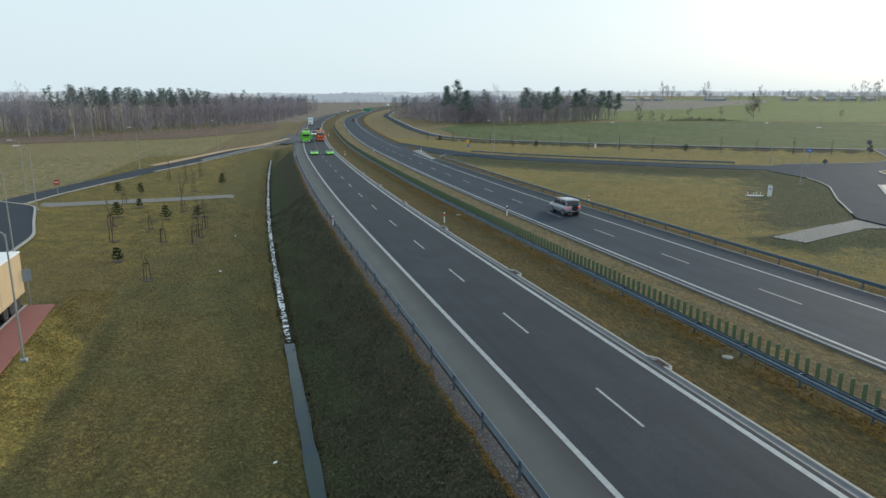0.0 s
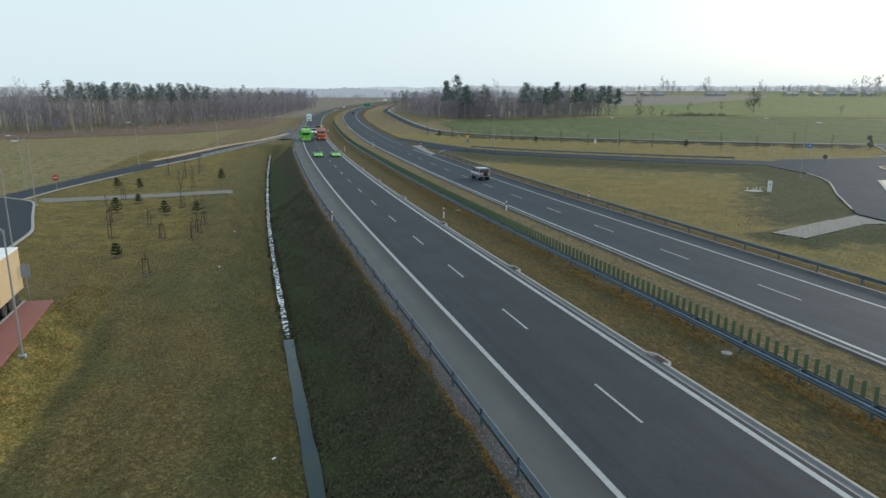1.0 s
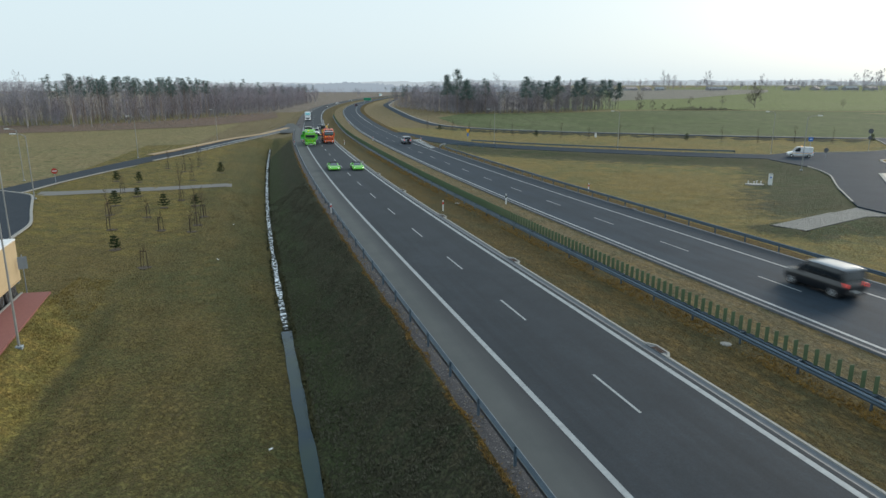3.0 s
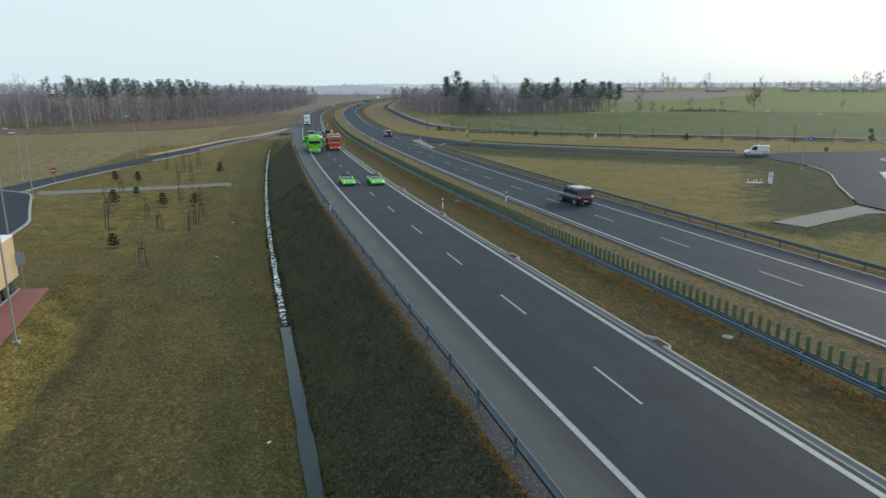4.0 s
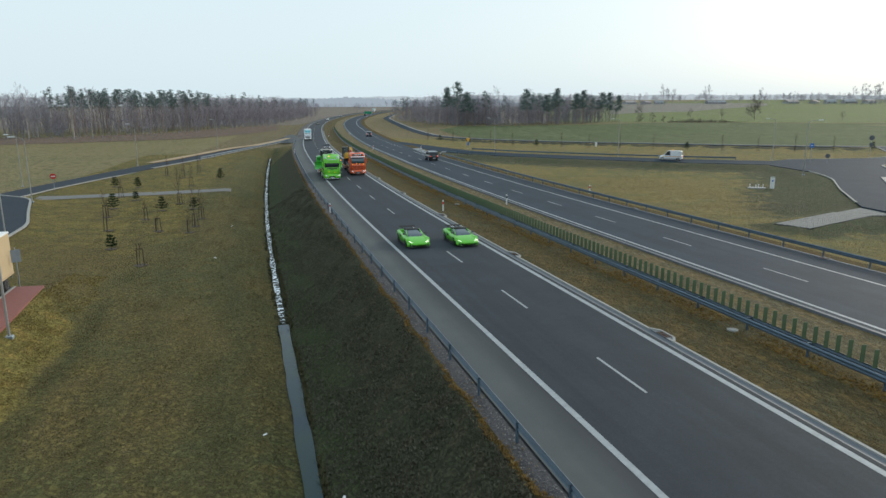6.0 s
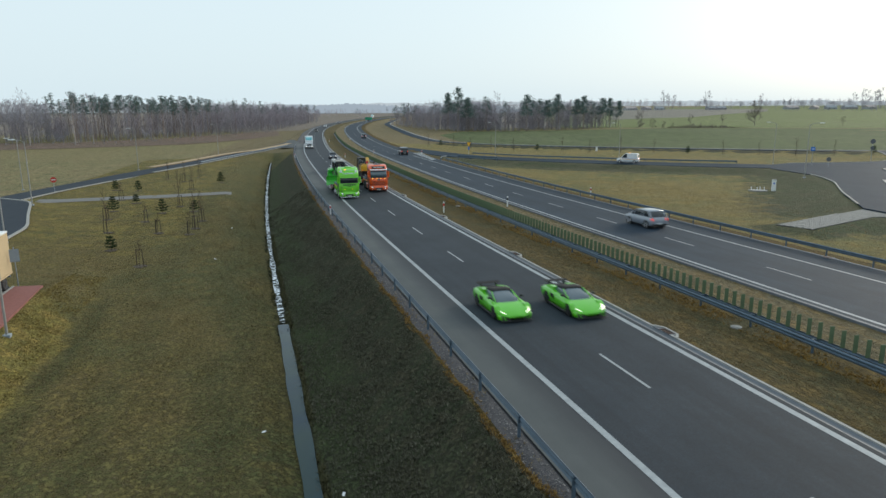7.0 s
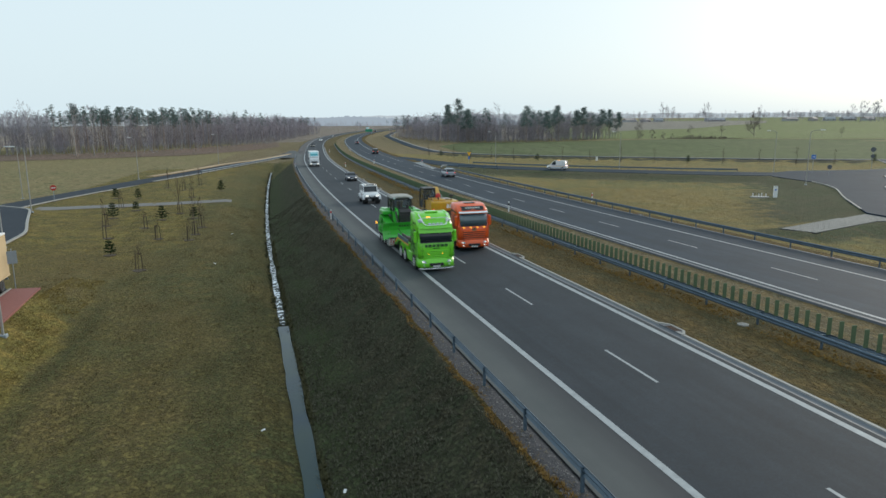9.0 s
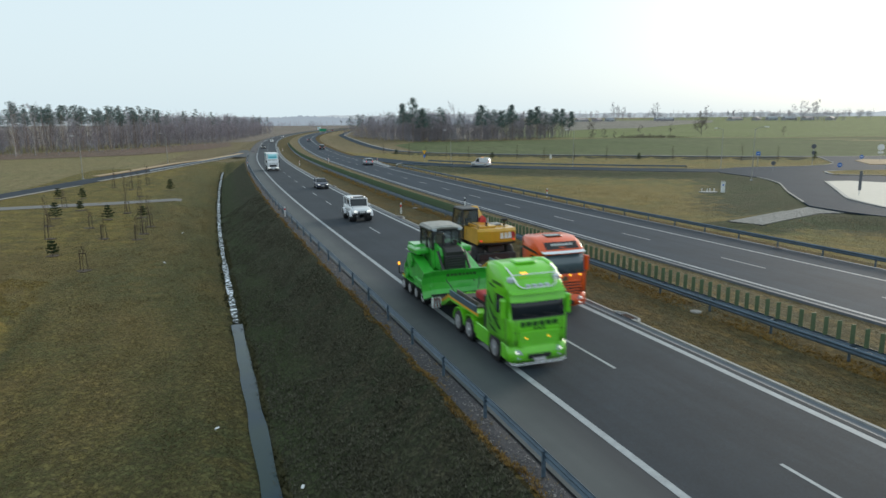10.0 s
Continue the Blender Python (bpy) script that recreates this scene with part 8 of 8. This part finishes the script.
for k, (q, d, wd) in enumerate(((268, 1040, 14), (285, 1060, 11), (322, 1080, 22), (350, 1080, 16), (372, 1080, 12), (470, 1090, 30), (600, 1120, 26), (640, 1120, 18), (668, 1120, 14), (700, 1130, 20), (735, 1130, 22), (778, 1120, 24))):
    x, y = afar(q, d)
    r = empty("farm_house", pose(x, y, gz(x, y) - 0.2, 0, 0, -20 + 17 * (k % 4)))
    hw, hd, hh = wd / 2, 4.5, 2.8
    bm = bmesh.new()
    box(bm, -hw, hw, -hd, hd, 0, hh)
    part("wall", bm, house_wall[k % 2], r)
    bm = bmesh.new()
    loft(bm, [[(sx * (hw + 0.4), -hd - 0.5, hh), (sx * (hw + 0.4), 0, hh + 2.9), (sx * (hw + 0.4), hd + 0.5, hh)] for sx in (-1, 1)])
    part("roof", bm, house_roof[(k // 2) % 2], r, "pitched roof")
    for i in range(max(2, int(wd / 5))):
        bm = bmesh.new()
        px = -hw + (i + 0.5) * wd / max(2, int(wd / 5))
        box(bm, px - 0.6, px + 0.6, -hd - 0.03, -hd + 0.05, 1.0, 2.3)
        part("window", bm, M["glass"], r)
    tagged(r, "low distant farm building with a pitched roof", "house", "village houses")


def ridge(name, dist, base, top, seed, colour, strength, lo=-1500, hi=1500):
    rng = np.random.default_rng(seed)
    n = 500
    qs = np.linspace(lo, hi, n)
    prof = np.zeros(n)
    for k, a in ((3, 1.0), (7, 0.6), (17, 0.40), (60, 0.35), (170, 0.35), (330, 0.30)):
        prof += a * np.interp(np.linspace(0, k, n), np.arange(k + 1), rng.uniform(0, 1, k + 1))
    prof = prof / prof.max()
    prof *= np.clip(np.minimum(qs - lo, hi - qs) / 60, 0, 1) ** 0.5
    v = []
    for q, p in zip(qs, prof):
        x, y = afar(q, dist * math.hypot(1, 0))
        v += [(x, y, base - 60), (x, y, base + (top - base) * p)]
    # distance haze is painted: the ridge glows in its pale haze colour
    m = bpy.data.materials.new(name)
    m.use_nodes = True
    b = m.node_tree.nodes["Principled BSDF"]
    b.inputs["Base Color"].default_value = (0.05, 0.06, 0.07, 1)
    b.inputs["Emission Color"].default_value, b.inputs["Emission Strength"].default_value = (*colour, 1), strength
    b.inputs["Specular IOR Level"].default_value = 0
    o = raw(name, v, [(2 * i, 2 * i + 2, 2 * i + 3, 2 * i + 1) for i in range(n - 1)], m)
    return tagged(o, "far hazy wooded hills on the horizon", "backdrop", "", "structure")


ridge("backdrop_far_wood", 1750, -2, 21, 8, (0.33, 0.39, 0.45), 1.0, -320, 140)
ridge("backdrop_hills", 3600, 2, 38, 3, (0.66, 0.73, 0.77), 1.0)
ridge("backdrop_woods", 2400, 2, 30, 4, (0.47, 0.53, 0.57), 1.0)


# ---- young trees on the meadow ----
def young_pine(h, seed):
    rng = np.random.default_rng(seed)
    sp = Soup()
    sp.limb((0, 0, -0.1), (0, 0, h), 0.03, 0.01, 0, 5)
    tiers = max(4, int(h / 0.36))
    for k in range(tiers):
        z = 0.35 + (h - 0.4) * k / tiers
        for j in range(6):
            a = j * math.pi / 3 + k * 0.5 + rng.uniform(-0.3, 0.3)
            ln = (0.70 * (1 - k / tiers) ** 0.8 + 0.14) * rng.uniform(0.8, 1.15) * h / 2.3
            e = np.array([math.cos(a) * ln, math.sin(a) * ln, z + ln * 0.22])
            sp.limb((0, 0, z), e, 0.012, 0.005, 0)
            for i in range(16):
                u = rng.uniform(0.15, 1.05)
                sp.leaf(np.array([0, 0, z]) * (1 - u) + e * u + rng.normal(0, 0.028, 3), 0.11 * rng.uniform(0.8, 1.4), rng, 1, 1.0)
    return sp.arrays()


def stake_tree(h, seed):
    rng = np.random.default_rng(seed)
    v, f, m = grow_bare(rng, h, 0, 0, 1, 0.35, 0.35, 12, 0.85, 5, 0.009)
    return v, f, m


def meadow_tree(x, y, arr, pine, stakes, label):
    v, f, m = arr
    root = empty("young_pine" if pine else "young_tree", pose(x, y, gz(x, y), 0, 0, (x * 37) % 360))
    m = np.array(m)
    f = np.array([q + (q[-1],) * (4 - len(q)) for q in f])
    for nm, k, mt in (("trunk", 0, M["sapling"]), ("crown", 1, M["needle_young"])):
        sel = m == k
        if sel.any():
            used = np.unique(f[sel])
            re = np.full(len(v), -1)
            re[used] = np.arange(len(used))
            raw(nm, v[used], [tuple(q) for q in re[f[sel]]], mt, root)
    for px, py in ((-0.32, -0.2), (0.32, -0.2), (0, 0.36))[:stakes]:
        bm = bmesh.new()
        tube(bm, (px, py, -0.2), (px * 0.8, py * 0.8, 1.55), 0.035, 0.032, 6)
        part("stake", bm, M["stake"], root, "wooden stake")
    if stakes or pine:
        rg = np.random.default_rng(int(abs(x * 7 + y * 3)))
        bm = bmesh.new()      # bare dug soil round the stem
        slab(bm, [(rr * math.cos(q), rr * math.sin(q)) for q, rr in ((k * math.pi / 6, rg.uniform(0.45, 0.75)) for k in range(12))], -0.25, 0.035)
        part("soil_patch", bm, M["soil"], root, "bare dark soil patch")
    if stakes:
        bm = bmesh.new()
        pipe(bm, [(-0.27, -0.17, 1.5), (0.27, -0.17, 1.5), (0, 0.30, 1.5), (-0.27, -0.17, 1.5)][:stakes + (1 if stakes > 2 else 0)], 0.035)
        part("stake_rail", bm, M["stake"], root)
    return tagged(root, label, "tree", "young trees")


PINES = ((-36.85, 102.9, 2.2), (-32.9, 100.2, 2.2), (-30.9, 84, 1.7), (-32.6, 76.1, 2.6), (-26.2, 73.5, 2.4), (-28.3, 49.7, 1.9), (-20.0, 108.2, 2.5), (-22.2, 73.9, 2.0))
for k, (x, y, h) in enumerate(PINES):
    meadow_tree(x, y, young_pine(h * 0.88, 50 + k), True, 0, "young dark-green pine planted in the dry meadow")
STAKED = ((-32.2, 69, 3.6), (-30.5, 60, 3.4), (-27.5, 67, 2.2), (-25.1, 58.8, 2.4), (-24.7, 42.2, 2.3), (-24.5, 79, 5.2), (-21.25, 61, 4.6), (-21.6, 57.4, 2.6), (-24.4, 99, 4.0), (-26.7, 113, 3.8), (-24.5, 120.5, 4.0), (-30.2, 119, 3.8), (-20.8, 66, 3.8), (-33.5, 88, 3.0))
for k, (x, y, h) in enumerate(STAKED):
    meadow_tree(x, y, stake_tree(h, 80 + k), False, 2 + (k % 3 == 0), "bare young tree tied to wooden stakes in the meadow")
# the avenue between ramp and service road
for k in range(17):
    t = k / 16
    p = edge(((152, 126), (120, 146), (88, 172), (62, 214), (56, 238)), t)
    meadow_tree(p[0] - 3, p[1] - 3, stake_tree(3.6 + (k * 7 % 5) * 0.3, 120 + k) if k % 5 else young_pine(2.4, 120 + k), k % 5 == 0, 2 if k % 5 else 0, "bare young tree with stakes on the tawny verge" if k % 5 else "young dark-green pine on the tawny verge")


# ---- litter ----
SCRAPS = ((6.9, -14.73, 0.09, 20), (1.2, -12.0, 0.09, 70), (44.0, -18.3, 0.12, 130), (61.0, -17.2, 0.10, 40))
def scrap(s, off, size, turn):
    p = road(s, off, 0)
    root = empty("litter_scrap", pose(p[0], p[1], gz(p[0], p[1]) + 0.05, 8, -6, turn))
    bm = bmesh.new()
    loft(bm, [[(x * size, y * size, z * size) for x, z in ((-1, 0.0), (-0.3, 0.32), (0.4, 0.12), (1, 0.4), (1, 0.46), (0.4, 0.18), (-0.3, 0.38), (-1, 0.06))] for y in (-0.6, 0.1, 0.55)])
    part("paper", bm, M["white"], root)
    return tagged(root, "crumpled white scrap of paper lying in the grass", "litter", "litter scraps")


for s, off, size, turn in SCRAPS:
    scrap(s, off, size, turn)


# ---- grass tufts ----
def tufts(name, s_rng, off_rng, count, size, cols, label, seed, blades=5, lean=0.5, power=1.4, edge_noise=0.0, width=0.13):
    rng = np.random.default_rng(seed)
    s = s_rng[0] + (s_rng[1] - s_rng[0]) * rng.uniform(0, 1, count) ** power
    off = rng.uniform(*off_rng, count)
    # loose patches
    patch = np.sin(s * 0.9 + 1.3 * np.sin(off * 1.1)) + np.sin(off * 2.3 + s * 0.35) + rng.normal(0, 0.8, count)
    keep = patch > -0.6
    s, off = s[keep], off[keep]
    if edge_noise:
        off = off + edge_noise * np.sin(s * 1.3) * np.sin(s * 0.37 + 1)
    n = len(s)
    p = road(s, off)
    z = ground_z(p[:, 0], p[:, 1]) - 0.02
    a = rng.uniform(0, 2 * math.pi, (n, blades))
    sz = size * rng.uniform(0.55, 1.35, (n, 1)) * rng.uniform(0.7, 1.2, (n, blades))
    base = np.stack([np.broadcast_to(p[:, :1], (n, blades)), np.broadcast_to(p[:, 1:2], (n, blades)), np.broadcast_to(z[:, None], (n, blades))], -1)
    d = np.stack([np.cos(a), np.sin(a), np.zeros_like(a)], -1)
    w = np.stack([-np.sin(a), np.cos(a), np.zeros_like(a)], -1)
    wid = sz[..., None] * width
    tip = base + d * sz[..., None] * lean * rng.uniform(0.5, 1.3, (n, blades, 1)) + np.array((0, 0, 1.0)) * sz[..., None] * 0.7
    b0, b1 = base + d * 0.03 - w * wid, base + d * 0.03 + w * wid
    v = np.stack([b0, b1, tip], 2).reshape(-1, 3)
    me = bpy.data.meshes.new(name)
    me.vertices.add(len(v))
    me.vertices.foreach_set("co", v.ravel())
    me.loops.add(len(v))
    me.loops.foreach_set("vertex_index", np.arange(len(v)))
    me.polygons.add(len(v) // 3)
    me.polygons.foreach_set("loop_start", np.arange(0, len(v), 3))
    me.update(calc_edges=True)
    me.materials.append(island_mat(name + "_blades", *cols))
    return tagged(new(name, me), label, "grass", "", "stuff")


tufts("verge_tufts", (-14, 130), (-7.14, -6.86), 5200, 0.13, ((0.19, 0.115, 0.038), (0.30, 0.19, 0.065)), "tawny grass tufts along the gravel edge", 61, 6, 0.7, 1.7, 0.18)
tufts("embankment_grass", (-12, 80), (-12.5, -7.1), 60000, 0.12, ((0.042, 0.044, 0.030), (0.190, 0.180, 0.135)), "matted grass on the embankment, part of its dark tone painted shade", 62, 5, 0.8, 1.6)
tufts("meadow_grass", (-9, 85), (-31, -14.0), 80000, 0.080, ((0.058, 0.048, 0.020), (0.225, 0.172, 0.086)), "short dry meadow grass", 63, 4, 0.9, 1.5)
tufts("median_grass_tufts", (-14, 80), (4.8, 10.3), 30000, 0.080, ((0.085, 0.060, 0.024), (0.300, 0.210, 0.100)), "short dry grass in the median", 64, 4, 0.9, 1.4)
tufts("dry_median_tufts", (-14, 90), (10.3, 14.9), 26000, 0.08, ((0.12, 0.095, 0.055), (0.42, 0.36, 0.26)), "pale dry grass behind the median rail", 70, 4, 0.9, 1.4)
tufts("rail_foot_tufts", (-14, 130), (8.7, 10.1), 11000, 0.13, ((0.22, 0.130, 0.035), (0.33, 0.21, 0.065)), "tawny tufts at the foot of the median rail", 65, 6, 0.7, 1.5)
tufts("infield_grass", (-5, 90), (28, 52), 26000, 0.10, ((0.15, 0.115, 0.045), (0.46, 0.35, 0.17)), "dry tawny infield grass", 66, 4, 0.8, 1.2)
tufts("ditch_weeds", (22, 172), (-13.55, -12.55), 3400, 0.22, ((0.030, 0.034, 0.018), (0.075, 0.075, 0.040)), "dark weeds standing in the ditch water", 67, 6, 1.0, 1.2)
tufts("ditch_edge_weeds", (-20, 60), (-12.78, -12.42), 4200, 0.20, ((0.050, 0.052, 0.026), (0.115, 0.105, 0.055)), "rough grass along the water's edge", 68, 6, 0.9, 1.2)
tufts("berm_grass", (-9, 38), (-29.0, -26.2), 9000, 0.13, ((0.22, 0.170, 0.055), (0.37, 0.29, 0.115)), "yellow tufted grass on the berm, brightened as if sunlit", 69, 5, 0.8, 1.2)


def verge_stones(count=5200):
    """Loose stones on the gravel strip under the guardrail, each a squat uneven octahedron."""
    rng = np.random.default_rng(91)
    s = -15 + 75 * rng.uniform(0, 1, count) ** 1.6
    off = rng.uniform(-6.95, -6.22, count)
    p = road(s, off)
    z = ground_z(p[:, 0], p[:, 1])
    r = 0.016 + 0.030 * rng.uniform(0, 1, count) ** 3
    ax = np.array([(1, 0, 0), (0, 1, 0), (-1, 0, 0), (0, -1, 0), (0, 0, 0.75), (0, 0, -0.6)])
    v = ax[None] * r[:, None, None] * rng.uniform(0.7, 1.4, (count, 6, 1))
    a = rng.uniform(0, 2 * math.pi, count)
    c, d = np.cos(a)[:, None], np.sin(a)[:, None]
    v = np.stack([v[..., 0] * c - v[..., 1] * d + p[:, :1], v[..., 0] * d + v[..., 1] * c + p[:, 1:2], v[..., 2] + (z + r * 0.3)[:, None]], -1).reshape(-1, 3)
    f = [(6 * i + k, 6 * i + (k + 1) % 4, 6 * i + 4) for i in range(count) for k in range(4)]
    ob = raw("verge_stones", v, f, island_mat("verge_stone", (0.07, 0.07, 0.08), (0.30, 0.28, 0.27)))
    return tagged(ob, "loose grey stones on the gravel strip under the guardrail", "gravel", "", "stuff")


verge_stones()
tufts("gravel_weeds", (-14, 70), (-6.9, -6.3), 900, 0.10, ((0.16, 0.115, 0.055), (0.36, 0.29, 0.17)), "pale dry weeds in the gravel strip", 92, 6, 0.8, 1.5)

TIMES = [0.5 * k for k in range(21)]


def on_road(s_front, off, length, toward, lift=0.0):
    """The pose of a vehicle whose nose stands at s_front; toward: it comes down the road to the eye."""
    mid = s_front + (length / 2 if toward else -length / 2)
    th = heading(mid)
    q = road(s_front, off, 0.008 + lift)
    slope = math.degrees(math.atan(float(road_z(mid + 3) - road_z(mid - 3)) / 6))
    if toward:
        return pose(*q, -slope, 0, 180 - math.degrees(th))
    return pose(*q, slope, 0, -math.degrees(th))


def drive(thing, s0, speed, off, length, toward, off_end=None, lift=0.0):
    end = off if off_end is None else off_end
    rows = []
    for t in TIMES:
        o = off + (end - off) * t / 10
        rows.append((t, on_road(s0 + speed * t, o, length, toward, lift)))
    walk(thing, rows)
    for root, centre, r, spokes in SPUN:
        if root is thing:
            spin(root, centre, r, spokes, abs(speed))


def spin(root, centre, r, spokes, speed):
    """Rolls each wheel of a thing; a step past a quarter turn is taken back by whole spokes, which look alike."""
    step = speed / r / FPS
    sym = 2 * math.pi / spokes
    while step > math.radians(80):
        step -= sym
    tyre = [c for c in root.children if c.name.startswith("wheel") and not c.name.startswith("wheel_arch") and (c.location - Vector(centre)).length < 0.01][0]
    walk(tyre, [(k / FPS, pose(*centre, -math.degrees(step * k) % 360, 0, 0)) for k in range(301)])


def motions():
    for root, centre, r, spokes in spun_a:
        SPUN.append((SPORT_B, centre, r, spokes))
    drive(SPORT_A, 152.2, -20.4, -1.78, 4.5, True)
    drive(SPORT_B, 151.5, -20.4, 2.17, 4.5, True)
    drive(GREEN_TRACTOR, 209.2, -20.8, -2.72, 6, True)
    drive(GREEN_LOWBED, 209.2, -20.8, -2.72, 14, True)
    drive(ORANGE_TRACTOR, 215.2, -20.75, 2.18, 6, True)
    drive(ORANGE_LOWBED, 215.2, -20.75, 2.18, 14, True)
    drive(WHITE_SUV, 245.2, -20.17, 0.15, 4.6, True)
    drive(DARK_CAR, 286.0, -20.5, 2.3, 4.5, True)
    drive(BOX_TRUCK, 354.0, -22.6, -2.5, 9, True, -1.8)
    drive(FAR_CAR_A, 556.0, -27.5, 2.6, 4.2, True, -1.6)
    drive(FAR_CAR_B, 640.0, -27.5, 2.4, 4.2, True, 1.0)
    drive(FAR_CAR_C, 745.0, -27.5, 2.4, 4.2, True)
    drive(FAR_LORRY_A, 962.0, -19.0, 1.6, 9, True)
    drive(FAR_LORRY_B, 984.0, -19.0, -1.8, 9, True)
    drive(SILVER_SUV, 48.2 + 4.9, 32.4, 21.2, 4.8, False, 21.4)
    drive(BLACK_VAN, 63.4 + 4.95 - 35.9 * 4.5, 35.9, 21.1, 4.9, False, 21.9)
    drive(SILVER_CAR, 50.0 + 4.5 - 36.3 * 7.5, 36.3, 21.1, 4.5, False, 21.8)
    drive(DARK_SUV, 412.0, 33.0, 21.5, 4.6, False)
    # loads ride with their trailers
    for load, s0, v, off, back, up in ((DOZER, 209.2, -20.8, -2.72, 8.1, 1.032), (DIGGER, 215.2, -20.75, 2.18, 7.9, 1.032), (CRATE, 209.2, -20.8, -2.72, 4.9, 1.502)):
        rows = []
        for t in TIMES:
            rows.append((t, on_road(s0 + v * t, off, 14, True) @ pose(0, -back, up)))
        walk(load, rows)
    # the service van crosses the ramp
    vx = ((0, 118.0, 77.3), (1.5, 105.6, 85.9), (2.0, 101.3, 88.4), (2.6, 96.3, 91.4), (3.9, 87.4, 97.6), (4.5, 83.3, 100.5), (5.5, 76.6, 105.9), (7.5, 62.9, 118.7), (9.0, 54.2, 127.3), (10.0, 48.9, 133.7))
    rows = []
    for k, (t, x, y) in enumerate(vx):
        a, b = vx[max(k - 1, 0)], vx[min(k + 1, len(vx) - 1)]
        rz = math.degrees(math.atan2(-(b[1] - a[1]), (b[2] - a[2])))
        rows.append((t, pose(x, y, float(level(y)) - 0.585, 0, 0, rz)))
    walk(SERVICE_VAN, rows)
    for root, centre, r, spokes in SPUN:
        if root is SERVICE_VAN:
            spin(root, centre, r, spokes, 8.9)


motions()
